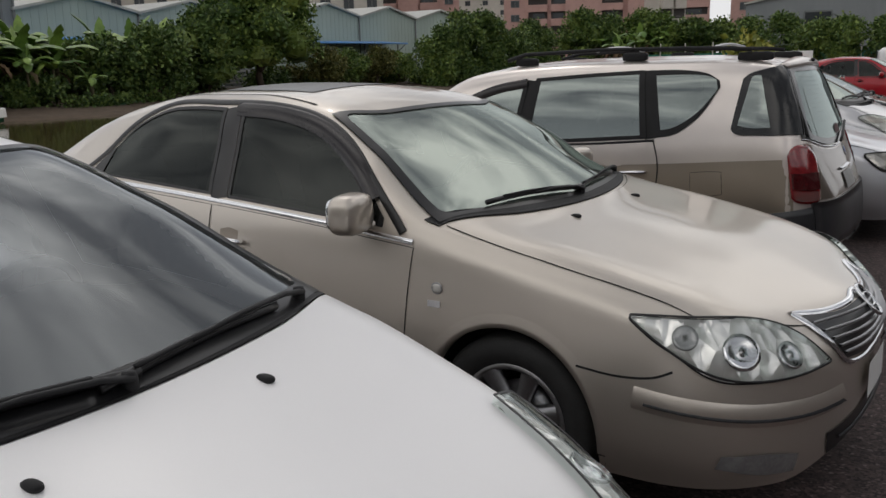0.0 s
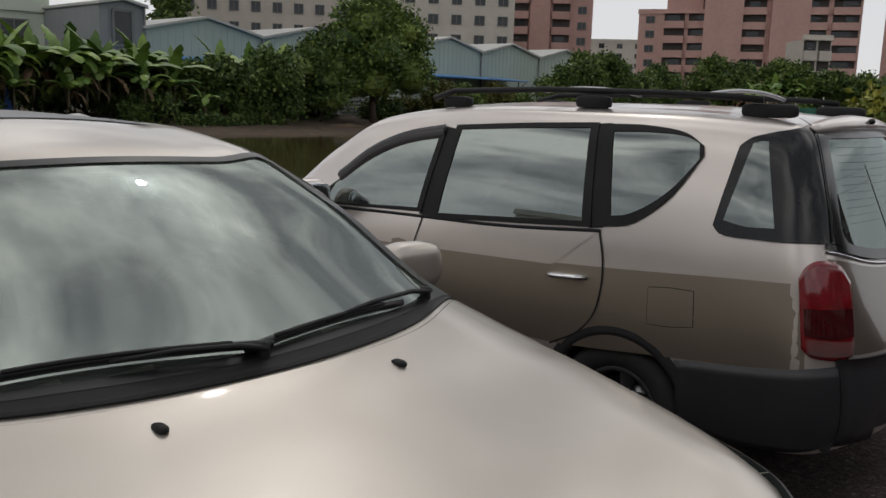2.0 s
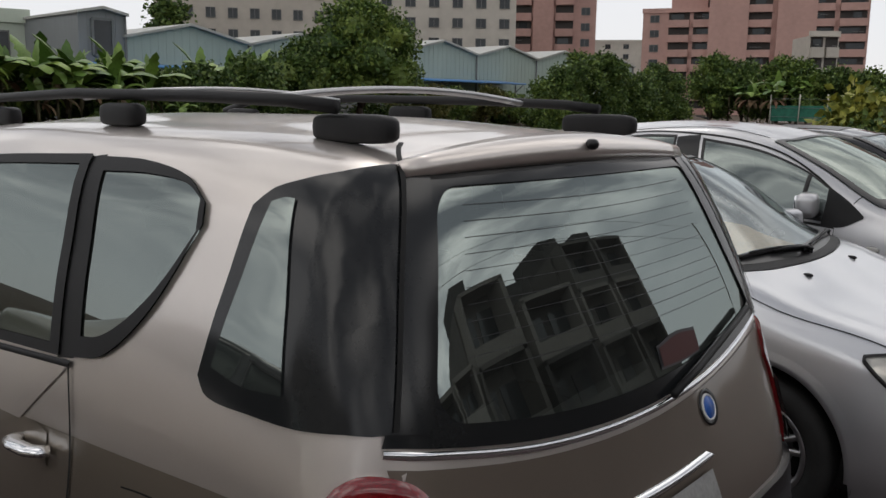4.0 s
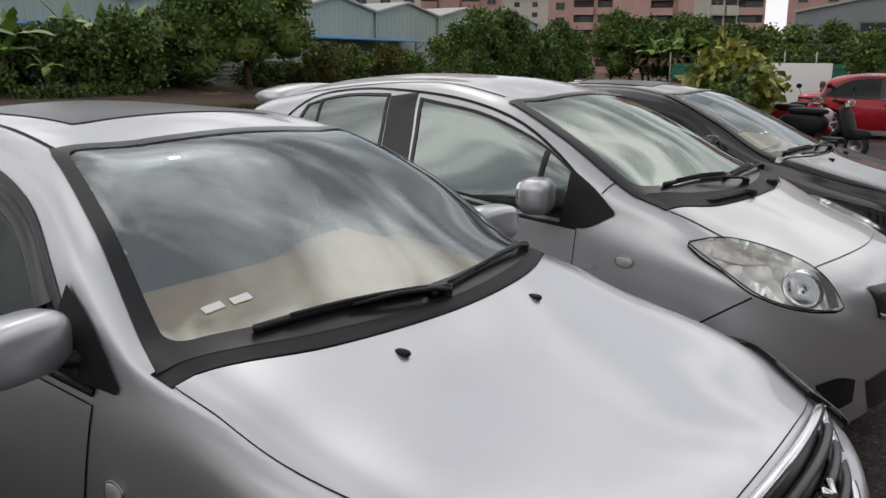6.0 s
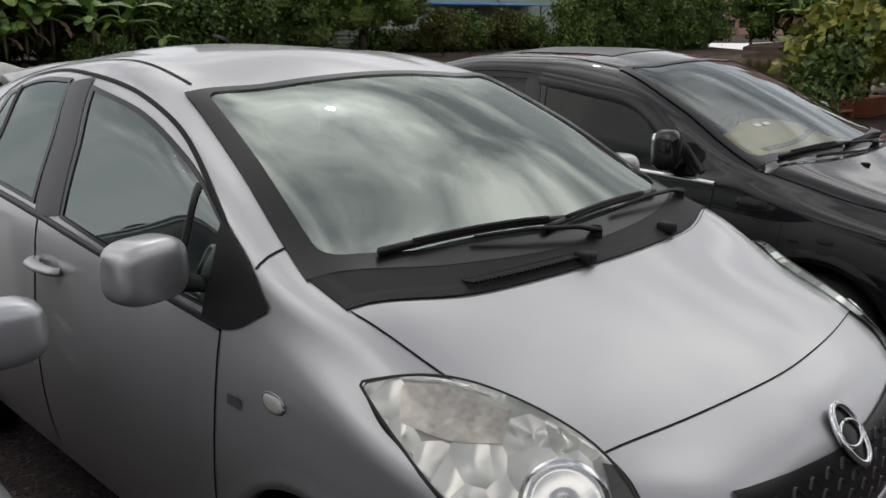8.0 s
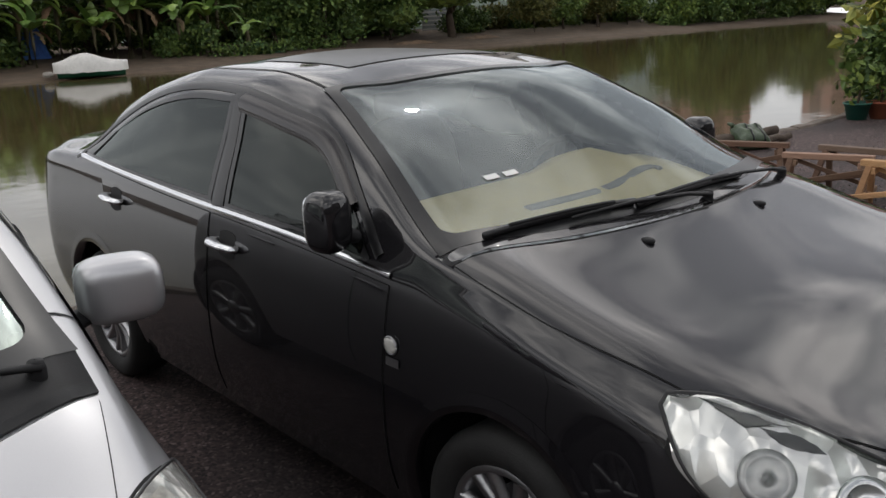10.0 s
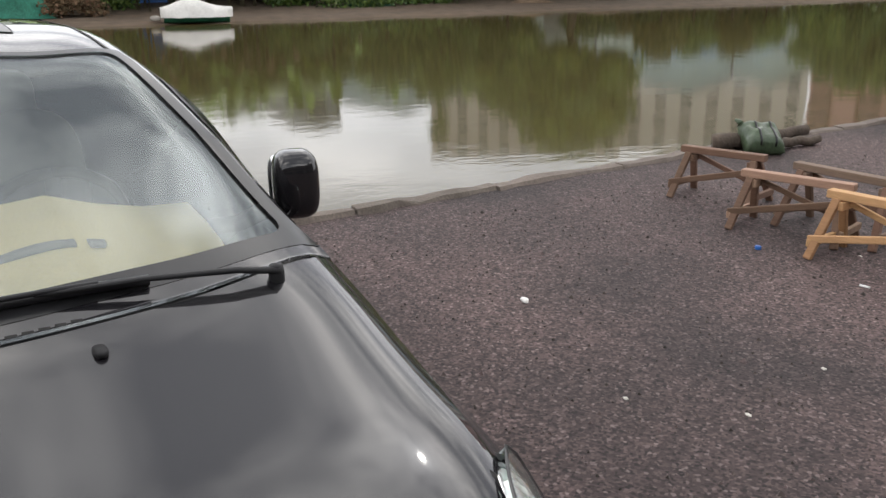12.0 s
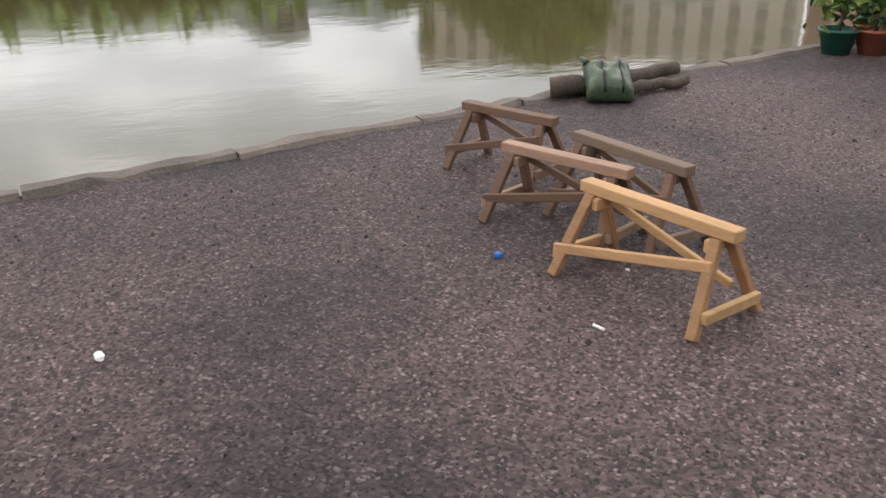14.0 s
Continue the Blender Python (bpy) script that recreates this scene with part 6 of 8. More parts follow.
def asphalt_material():
    """Worn asphalt: dark binder, pale and brown chips, smooth patches and stains."""
    m = bpy.data.materials.new("asphalt")
    m.use_nodes = True
    nt = m.node_tree
    N, L = nt.nodes.new, nt.links.new
    b = nt.nodes["Principled BSDF"]
    b.inputs["Roughness"].default_value = .82
    b.inputs["Specular IOR Level"].default_value = .35
    tc = N("ShaderNodeTexCoord")
    vo = N("ShaderNodeTexVoronoi"); vo.inputs["Scale"].default_value = 82
    L(tc.outputs["Object"], vo.inputs["Vector"])
    n1 = N("ShaderNodeTexNoise"); n1.inputs["Scale"].default_value = .55; n1.inputs["Detail"].default_value = 6
    n2 = N("ShaderNodeTexNoise"); n2.inputs["Scale"].default_value = 13; n2.inputs["Detail"].default_value = 8; n2.inputs["Roughness"].default_value = .7
    for q in (n1, n2):
        L(tc.outputs["Object"], q.inputs["Vector"])
    sep = N("ShaderNodeSeparateColor"); L(vo.outputs["Color"], sep.inputs[0])
    chip = N("ShaderNodeValToRGB")
    e = chip.color_ramp.elements
    e[0].position, e[0].color = .0, (.018, .0145, .014, 1)
    e[1].position, e[1].color = 1.0, (.20, .163, .153, 1)
    for p, c in ((.36, (.055, .0395, .0380)), (.70, (.080, .0575, .0550)), (.92, (.112, .0820, .0775))):
        chip.color_ramp.elements.new(p).color = (*c, 1)
    L(sep.outputs[0], chip.inputs[0])
    big = N("ShaderNodeValToRGB")
    big.color_ramp.elements[0].position, big.color_ramp.elements[0].color = .36, (.50, .50, .52, 1)
    big.color_ramp.elements[1].position, big.color_ramp.elements[1].color = .62, (1.26, 1.17, 1.16, 1)
    L(n1.outputs["Fac"], big.inputs[0])
    fin = N("ShaderNodeValToRGB")
    fin.color_ramp.elements[0].position, fin.color_ramp.elements[0].color = .35, (.68, .68, .68, 1)
    fin.color_ramp.elements[1].position, fin.color_ramp.elements[1].color = .65, (1.15, 1.15, 1.15, 1)
    L(n2.outputs["Fac"], fin.inputs[0])
    m1, m2 = N("ShaderNodeMix"), N("ShaderNodeMix")
    for q in (m1, m2):
        q.data_type, q.blend_type = "RGBA", "MULTIPLY"
        q.inputs["Factor"].default_value = 1
    for q, x, y in ((m1, chip.outputs[0], big.outputs[0]), (m2, m1.outputs["Result"], fin.outputs[0])):
        L(x, q.inputs["A"]); L(y, q.inputs["B"])
    L(m2.outputs["Result"], b.inputs["Base Color"])
    bp = N("ShaderNodeBump"); bp.inputs["Strength"].default_value = .5; bp.inputs["Distance"].default_value = .008
    ad = N("ShaderNodeMath"); ad.operation = "ADD"
    L(sep.outputs[0], ad.inputs[0]); L(n2.outputs["Fac"], ad.inputs[1])
    L(ad.outputs[0], bp.inputs["Height"]); L(bp.outputs[0], b.inputs["Normal"])
    return m


ASPHALT = asphalt_material()


def edge_x(y):
    """The pond's near edge, a little uneven."""
    t = (y - EDGE0.y) / (EDGE1.y - EDGE0.y)
    if y < 12:
        return EDGE0.x
    return EDGE0.x + (EDGE1.x - EDGE0.x) * t + .014 * math.sin(y * 1.7) + .010 * math.sin(y * 4.1)


def build_ground():
    """Asphalt on this side, the pond as a basin, soil beyond, out to the horizon."""
    bm = bmesh.new()
    ys = [-3000, -200, -60, 0, 12] + [12 + k for k in range(1, 25)] + [45, 60, 91]
    near = [bm.verts.new((edge_x(y) if y <= 36 else EDGE1.x - (y - 36) * .06, y, 0)) for y in ys]
    out = [bm.verts.new((3000, y, 0)) for y in ys]
    wall = [bm.verts.new((v.co.x - .03, v.co.y, -1.7)) for v in near]
    for i in range(len(ys) - 1):
        bm.faces.new((near[i], out[i], out[i + 1], near[i + 1])).material_index = 0
        bm.faces.new((near[i + 1], wall[i + 1], wall[i], near[i])).material_index = 1
    # far side: a slope of earth from the water to the bank, then level land
    fy = [-3000, -200, -60] + [-55 + 1.5 * k for k in range(98)]
    fy = [y for y in fy if y < 90] + [91]
    lines = []
    for dx, z in BANK:
        lines.append([bm.verts.new((shore_x(y) + dx, y, z + (.03 * math.sin(y * 1.3 + dx) if -3 <= dx <= 0 else 0))) for y in fy])
    for a, b in zip(lines, lines[1:]):
        for i in range(len(fy) - 1):
            bm.faces.new((a[i], a[i + 1], b[i + 1], b[i])).material_index = 1
    # end of the pond
    xs = [-44, -38, -31, -24, -17, EDGE1.x - 55 * .06]
    rows = []
    for dy, z in ((-2, -1.7), (-.4, -.95), (0, -.3), (2, .0), (8, .05), (3000, .05)):
        rows.append([bm.verts.new((x, 91 + dy + .4 * math.sin(x), z)) for x in xs])
    for a, b in zip(rows, rows[1:]):
        for i in range(len(xs) - 1):
            bm.faces.new((a[i], a[i + 1], b[i + 1], b[i])).material_index = 1
    q = [bm.verts.new(p) for p in ((-3000, 91, .06), (-44, 91, .06), (-44, 3091, .06), (-3000, 3091, .06), (xs[-1], 91, 0), (3000, 91, 0), (3000, 3091, 0), (xs[-1], 3091, 0))]
    bm.faces.new(q[:4]).material_index = 1
    bm.faces.new(q[4:]).material_index = 1
    bed = [bm.verts.new(p) for p in ((-50, -3000, -1.7), (-4, -3000, -1.7), (-4, 93, -1.7), (-50, 93, -1.7))]
    bm.faces.new(bed).material_index = 1
    for f in bm.faces:
        f.normal_update()
        if abs(f.normal.z) > .2 and f.normal.z < 0:
            f.normal_flip()
    return tagged(link("ground", bm, [ASPHALT, SOIL], smooth=False), "dark grey worn asphalt yard with earth banks round a pond", "ground", kind="structure")


ground = build_ground()


def water_material():
    m = mat("pond_water", (0.076, 0.062, 0.026), .05, 0, spec=.5, ior=1.33)
    nt = m.node_tree
    N, L = nt.nodes.new, nt.links.new
    b = nt.nodes["Principled BSDF"]
    tc = N("ShaderNodeTexCoord")
    hs = []
    for sc, st in ((1.3, (1.5, .8, 1)), (9.0, (1.6, .7, 1))):
        mp, n = N("ShaderNodeMapping"), N("ShaderNodeTexNoise")
        mp.inputs["Scale"].default_value = st
        n.inputs["Scale"].default_value = sc; n.inputs["Detail"].default_value = 2
        L(tc.outputs["Object"], mp.inputs[0]); L(mp.outputs[0], n.inputs["Vector"])
        hs.append(n)
    ad = N("ShaderNodeMath"); ad.operation = "MULTIPLY_ADD"; ad.inputs[1].default_value = .26
    L(hs[1].outputs["Fac"], ad.inputs[0]); L(hs[0].outputs["Fac"], ad.inputs[2])
    bp = N("ShaderNodeBump"); bp.inputs["Strength"].default_value = .03; bp.inputs["Distance"].default_value = .10
    L(ad.outputs[0], bp.inputs["Height"]); L(bp.outputs[0], b.inputs["Normal"])
    return m


bm = bmesh.new()
vs = [bm.verts.new(p) for p in ((-47, -900, -.80), (-4.5, -900, -.80), (-4.5, 93, -.80), (-47, 93, -.80))]
bm.faces.new(vs)
tagged(link("water", bm, water_material(), smooth=False), "still olive-green pond water mirroring the sky", "water", kind="structure")


def build_kerb():
    """Low broken concrete lip along the pond, cast in short lengths."""
    k = new("kerb")
    tagged(k, "low rough concrete kerb along the pond's edge", "kerb", kind="structure")
    rnd = random.Random(4)
    y = -2.0
    while y < 34:
        ln = rnd.uniform(.7, 1.5)
        bm = bmesh.new()
        n = 7
        rows = []
        for i in range(n + 1):
            yy = y + ln * i / n - (.012 if i == n else 0)
            x = edge_x(yy)
            w, h = .12 + rnd.uniform(-.025, .03), .030 + rnd.uniform(-.014, .014)
            rows.append([bm.verts.new(p) for p in ((x - .05, yy, -.85), (x - .045 + rnd.uniform(-.012, .012), yy, h), (x + w - .06, yy, h + rnd.uniform(-.008, .008)), (x + w - .03, yy, -.01))])
        for a, b in zip(rows, rows[1:]):
            for j in range(3):
                bm.faces.new((a[j], b[j], b[j + 1], a[j + 1]))
        bm.faces.new(rows[0]); bm.faces.new(rows[-1][::-1])
        bmesh.ops.recalc_face_normals(bm, faces=bm.faces)
        part("kerb_length", bm, CONCRETE, k, smooth=False)
        y += ln


build_kerb()

# ---- far side: buildings, sheds, fence ----
def facing(p0, p1):
    """Local frame of a front that runs from p0 to p1 in plan: x along it, y behind it."""
    a, b = Vector((*p0, 0)), Vector((*p1, 0))
    t = (b - a).normalized()
    m = Matrix.Translation(a) @ Matrix((( t.x, -t.y, 0, 0), (t.y, t.x, 0, 0), (0, 0, 1, 0), (0, 0, 0, 1)))
    return m, (b - a).length


PINK = mat("pink_tile", (0.48, 0.30, 0.26), .75, var=.10, scale=.25, fine=1.2)
PINKDARK = mat("pink_tile_dark", (0.43, 0.265, 0.23), .75, var=.12, scale=.3, fine=1.5)
BEIGEWALL = mat("beige_render", (0.46, 0.42, 0.365), .85, var=.12, scale=.15, fine=.8)
PALEWALL = mat("grey_beige_render", (0.50, 0.465, 0.41), .85, var=.12, scale=.15, fine=.8)
WINDOWGLASS = mat("building_glass", (0.025, 0.03, 0.033), .12, var=.4, scale=.6)
WINDOWFRAME = mat("window_aluminium", (0.14, 0.14, 0.135), .5, .3, var=.1)
SHEDGREEN = mat("shed_sheet_green", (0.36, 0.43, 0.385), .55, var=.07, scale=.4, fine=3, stretch=(1, 1, .15))
SHEDGREY = mat("shed_sheet_grey", (0.22, 0.235, 0.24), .55, var=.08, scale=.4, fine=3, stretch=(1, 1, .15))
ROOFSHEET = mat("roof_sheet_pale", (0.42, 0.42, 0.39), .5, var=.12, scale=.6, fine=4)
BLUEROOF = mat("blue_roof_sheet", (0.09, 0.25, 0.52), .45, var=.12, scale=1, fine=6)
STEEL = mat("painted_steel", (0.16, 0.17, 0.17), .6, var=.15)
# Dark tone that holds the shade inside the balconies.
BALCONYSHADE = mat("balcony_shade_colour", (0.05, 0.045, 0.042), .8, var=.2)


def block(name, p0, p1, h, depth, wall, label, storeys, bays, kind="windows", z0=0.3, roof_bits=0, seed=0):
    """A block with storeys of framed windows, or balconies backed by dark sheets."""
    rnd = random.Random(seed)
    m, w = facing(p0, p1)
    b = root(name, m @ Matrix.Translation((0, 0, z0)), label, "building")
    bm = box((w, depth, h), Matrix.Translation((w / 2, depth / 2, h / 2)))
    body = part("wall", bm, wall, b, smooth=False)
    sh = h / storeys
    for i in range(roof_bits):
        x = w * (i + .5) / roof_bits
        part("roof_house", box((w / roof_bits * .45, depth * .4, sh * 1.2), Matrix.Translation((x, depth * .4, h + sh * .6))), wall, b, smooth=False)
    part("parapet", box((w + .3, .35, .9), Matrix.Translation((w / 2, -.05, h + .3))), wall, b, smooth=False)
    bw = w / bays
    for f in range(storeys):
        z = f * sh
        for j in range(bays):
            x = (j + .5) * bw
            k = kind(j) if callable(kind) else kind
            if k == "windows":
                ww, wh = min(1.7, bw * .42), sh * .46
                win = part("window", box((ww, .10, wh), Matrix.Translation((x, -.02, z + sh * .55))), WINDOWGLASS, b, smooth=False)
                fb = bmesh.new()
                for dx in (-ww / 2, 0, ww / 2):
                    bm_box(fb, (.09, .16, wh + .1), Matrix.Translation((x + dx, -.03, z + sh * .55)))
                for dz in (-wh / 2, wh / 2):
                    bm_box(fb, (ww + .1, .2, .10), Matrix.Translation((x, -.05, z + sh * .55 + dz)))
                part("window_frame", fb, WINDOWFRAME, win, smooth=False)
            elif k == "balcony":
                ww = bw * .84
                # Nothing is cut in: this flat sheet puts the balcony's shade into colour.
                shade_sheet = part("balcony_recess", box((ww, .06, sh * .52), Matrix.Translation((x, -.02, z + sh * .68))), BALCONYSHADE, b, smooth=False)
                part("balcony", box((ww, .9, sh * .44), Matrix.Translation((x, -.45, z + sh * .22))), wall, shade_sheet, smooth=False)
                part("canopy_slab", box((ww, 1.0, .14), Matrix.Translation((x, -.5, z + sh * .97))), wall, shade_sheet, smooth=False)
                if rnd.random() < .75:
                    part("balcony_glass", box((ww * rnd.uniform(.3, .8), .06, sh * .36), Matrix.Translation((x + rnd.uniform(-.15, .15) * ww, -.2, z + sh * .66))), WINDOWGLASS, shade_sheet, smooth=False)
                if rnd.random() < .5:
                    part("window_grating", box((ww * rnd.uniform(.25, .5), .3, .08), Matrix.Translation((x + rnd.uniform(-.25, .25) * ww, -.75, z + sh * rnd.uniform(.5, .7)))), WINDOWFRAME, shade_sheet, smooth=False)
            elif k == "column":
                part("pier", box((bw * .96, 1.2, sh), Matrix.Translation((x, -.6, z + sh * .5))), wall, b, smooth=False)
    return b


block("apartment_building", (-131, 77), (-114, 103), 27, 14, BEIGEWALL, "long beige apartment block behind the sheds", 8, 9, seed=1)
block("apartment_building", (-119, 102), (-97.5, 126), 26.5, 14, PALEWALL, "pale grey-beige apartment block with small windows", 8, 8, seed=2)
block("apartment_tower", (-117, 149), (-103, 158.5), 34, 16, PINKDARK, "pink tiled apartment tower with caged balconies", 11, 4, lambda j: ("balcony", "column", "balcony", "windows")[j], seed=3, roof_bits=1)
block("apartment_tower", (-95.5, 164), (-82.5, 169.5), 20, 14, PINK, "lower pink tiled wing with balconies", 7, 3, lambda j: ("windows", "balcony", "balcony")[j], seed=4)
block("apartment_tower", (-91.8, 168.5), (-85.3, 171.2), 26.5, 10, PINK, "square pink tiled stair tower behind the wing", 8, 2, lambda j: "none", seed=14)
block("apartment_tower", (-82.5, 168.5), (-57.5, 180), 22.5, 18, PINK, "broad pink tiled apartment block with stacked balconies", 8, 5, lambda j: ("none", "balcony", "none", "balcony", "balcony")[j], seed=5)
block("stair_tower", (-82.8, 167.0), (-76.2, 170.0), 36, 9, PINK, "tall plain pink tiled stair tower of the block", 11, 2, lambda j: "none", seed=15)
block("stair_tower", (-71.5, 172.2), (-65.2, 175.1), 34, 9, PINK, "tall plain pink tiled stair tower of the block", 11, 2, lambda j: "none", seed=16)
block("apartment_tower", (-54, 182), (-8, 192), 28, 18, PINKDARK, "pink tiled apartment tower with small windows", 9, 9, seed=6, roof_bits=2)
block("far_building", (-170, 250), (-150, 262), 22, 12, PALEWALL, "hazy pale building far behind the towers", 7, 4, seed=7)
block("far_building", (-148, 265), (-138, 270), 17, 12, BEIGEWALL, "hazy beige building far behind the towers", 5, 3, seed=8)
block("grey_house", (-56.5, 150), (-53, 153), 13, 8, PALEWALL, "narrow grey house with dark balconies", 4, 2, "balcony", seed=9)
block("pale_house", (-66, 14), (-62, 30), 6.5, 10, mat("pale_green_render", (.50, .56, .47), .8, var=.12, scale=.3), "pale green low house behind the bananas", 2, 4, seed=10)


def gable(name, p0, p1, eave, ridge, depth, wall, label, ribs=14, window=None):
    """A sheet-metal shed with its gable to the pond: ribbed wall, sheet roof with overhang, downpipe."""
    m, w = facing(p0, p1)
    b = root(name, m @ Matrix.Translation((0, 0, .3)), label, "shed", "sheds along the far bank")
    bm = bmesh.new()
    q = [(0, 0, 0), (w, 0, 0), (w, 0, eave), (w / 2, 0, ridge), (0, 0, eave)]
    f = [bm.verts.new(p) for p in q]
    k = [bm.verts.new((x, depth, z)) for x, _, z in q]
    bm.faces.new(f); bm.faces.new(k[::-1])
    for i in range(5):
        bm.faces.new((f[i], k[i], k[(i + 1) % 5], f[(i + 1) % 5]))
    bmesh.ops.recalc_face_normals(bm, faces=bm.faces)
    part("wall", bm, wall, b, smooth=False)
    bm = bmesh.new()
    for i in range(1, ribs):
        x = w * i / ribs
        top = eave + (ridge - eave) * (1 - abs(2 * x / w - 1)) - .05
        bm_box(bm, (.05, .022, top), Matrix.Translation((x, -.008, top / 2)))
    part("sheet_ribs", bm, wall, b, smooth=False)
    for s0 in (0, 1):
        bm = bmesh.new()
        xa, xb = (-.15, w / 2) if s0 == 0 else (w / 2, w + .15)
        za, zb = (eave - .05, ridge) if s0 == 0 else (ridge, eave - .05)
        vs = [bm.verts.new((x, y, z + dz)) for dz in (.03, .20) for x, z, y in ((xa, za, -.35), (xb, zb, -.35), (xb, zb, depth), (xa, za, depth))]
        for ff in ((0, 1, 2, 3), (4, 5, 6, 7), (0, 1, 5, 4), (2, 3, 7, 6), (1, 2, 6, 5), (0, 3, 7, 4)):
            bm.faces.new([vs[i] for i in ff])
        bmesh.ops.recalc_face_normals(bm, faces=bm.faces)
        part("roof", bm, ROOFSHEET, b, smooth=False)
    part("downpipe", tube([(w - .02, -.12, eave), (w - .02, -.12, 0)], .08, 6), STEEL, b)
    if window:
        x, z, ww, wh = window
        wn = part("window", box((ww, .1, wh), Matrix.Translation((x, -.04, z))), WINDOWGLASS, b, smooth=False)
        fb = bmesh.new()
        for dx in (-ww / 2, ww / 2):
            bm_box(fb, (.16, .2, wh), Matrix.Translation((x + dx, -.06, z)))
        for dz in (-wh / 2, wh / 2):
            bm_box(fb, (ww, .2, .16), Matrix.Translation((x, -.06, z + dz)))
        part("window_frame", fb, STEEL, wn, smooth=False)
    return b


gable("metal_shed", (-54, 29.8), (-54, 32.8), 6.6, 6.9, 20, SHEDGREY, "narrow grey-green sheet-metal bay beside the sheds", 5, (1.5, 5.2, 1.3, 2.2))
for i in range(2):
    gable("metal_shed", (-54, 30.2 + 2.6 + i * 9.2), (-54, 32.8 + 9.2 + i * 9.2), 5.3, 6.3, 24, SHEDGREEN, "grey-green sheet-metal shed with a low gable", 16)
for i in range(4):
    gable("metal_shed", (-54, 57.6 + i * 8.9), (-54, 57.6 + 8.9 + i * 8.9), 5.75, 6.75, 24, SHEDGREEN, "grey-green sheet-metal shed with a low gable", 16)
gable("grey_shed", (-27, 97), (2, 103), 6.6, 9.4, 30, SHEDGREY, "large dark grey sheet-metal shed with one window", 36, (7.0, 4.6, 2.6, 2.1))


def blue_canopy(p0, p1, h, label):
    """Blue sheet canopy on thin posts with struts."""
    m, w = facing(p0, p1)
    c = root("blue_canopy", m, label, "canopy")
    part("roof", box((w, 3.0, .12), Matrix.Translation((w / 2, .6, h)) @ Matrix.Rotation(radians(5), 4, "X")), BLUEROOF, c, smooth=False)
    part("gutter", tube([(0, -.95, h - .12), (w, -.95, h - .12)], .09, 6), BLUEROOF, c)
    n = max(2, int(w / 5))
    for i in range(n + 1):
        x = .3 + (w - .6) * i / n
        part("post", tube([(x, 0, 0), (x, 0, h)], .07, 6), STEEL, c)
        part("strut", tube([(x, 0, h - .9), (x + .7, -.5, h - .1)], .05, 6), STEEL, c)


blue_canopy((-52.3, 29), (-52.3, 52), 3.55, "blue sheet canopy along the metal sheds")
blue_canopy((-52.3, 55), (-52.3, 70.5), 3.45, "blue sheet canopy along the metal sheds")


def low_wall(p0, p1, h, material, name, label, n=6):
    m, w = facing(p0, p1)
    c = root(name, m, label, "fence")
    for i in range(n):
        part("sheet", box((w / n - .03, .08, h), Matrix.Translation((w * (i + .5) / n, 0, h / 2))), material, c, smooth=False)
    for i in range(5):
        part("batten", box((w, .06, .09), Matrix.Translation((w / 2, -.05, .1 + h * i / 5))), ROOFSHEET, c, smooth=False)


low_wall((-48.5, 28), (-48.5, 37), 1.65, SHEDGREY, "sheet_fence", "grey corrugated sheet fence behind the plants")
low_wall((-48.8, 45), (-48.8, 60), 1.35, SHEDGREY, "sheet_fence", "grey corrugated sheet fence behind the plants")

NETGREEN = mat("green_net", (0.03, 0.16, 0.11), .8, var=.35, scale=2, fine=20)


def mesh_fence():
    """Wire fence on posts at the end of the pond."""
    f = root("wire_fence", FAR, "green wire fence on pale posts behind the pond", "fence")
    rnd = random.Random(8)
    for i in range(14):
        x = -34 + i * 2.55
        part("post", tube([(x, 84.5, .2), (x + rnd.uniform(-.08, .08), 84.5, 2.9)], .055, 6), PALEWALL, f)
    for z in (.9, 1.7, 2.5):
        part("wire", tube([(-34, 84.5, z), (-17, 84.5, z - .06), (0, 84.5, z)], .02, 5), STEEL, f)
    part("net", box((34, .01, 1.4), Matrix.Translation((-17, 84.62, 1.2))), NETGREEN, f, smooth=False)


mesh_fence()

# row of town houses on the near side, mirrored in the panes
HOUSE = mat("house_tile", (0.10, 0.09, 0.08), .7, var=.2, scale=.4, fine=3)
HOUSEDARK = mat("house_tile_dark", (0.04, 0.036, 0.033), .7, var=.2, scale=.4, fine=3)
HOUSEPALE = mat("house_render_pale", (0.22, 0.20, 0.18), .8, var=.15, scale=.4, fine=2)


def town_house(y, w, h, wall, x=22.0):
    m, wd = facing((x, y + w), (x, y))
    b = root("town_house", m, "dark tiled town house with deep balconies", "house", "town houses along the yard")
    part("wall", box((w, 10, h), Matrix.Translation((w / 2, 5, h / 2))), wall, b, smooth=False)
    n = max(3, int(h / 3.2))
    sh = h / n
    for f in range(n):
        z = f * sh
        fb = bmesh.new()
        bm_box(fb, (w * .9, 1.3, .25), Matrix.Translation((w / 2, -.65, z + sh)))
        if f:
            bm_box(fb, (w * .9, .18, 1.0), Matrix.Translation((w / 2, -1.2, z + .5)))
        bm_box(fb, (.4, 1.3, sh), Matrix.Translation((w * .08, -.65, z + sh / 2)))
        bm_box(fb, (.4, 1.3, sh), Matrix.Translation((w * .92, -.65, z + sh / 2)))
        bal = part("balcony", fb, HOUSEPALE if f % 2 == 0 else wall, b, smooth=False)
        for j in range(2):
            part("window", box((w * .3, .1, sh * .55), Matrix.Translation((w * (.28 + .42 * j), -.02, z + sh * .5))), WINDOWGLASS, b, smooth=False)
    if h > 9:
        part("roof_house", box((w * .5, 4, 2.6), Matrix.Translation((w * .4, 4, h + 1.3))), HOUSEDARK, b, smooth=False)


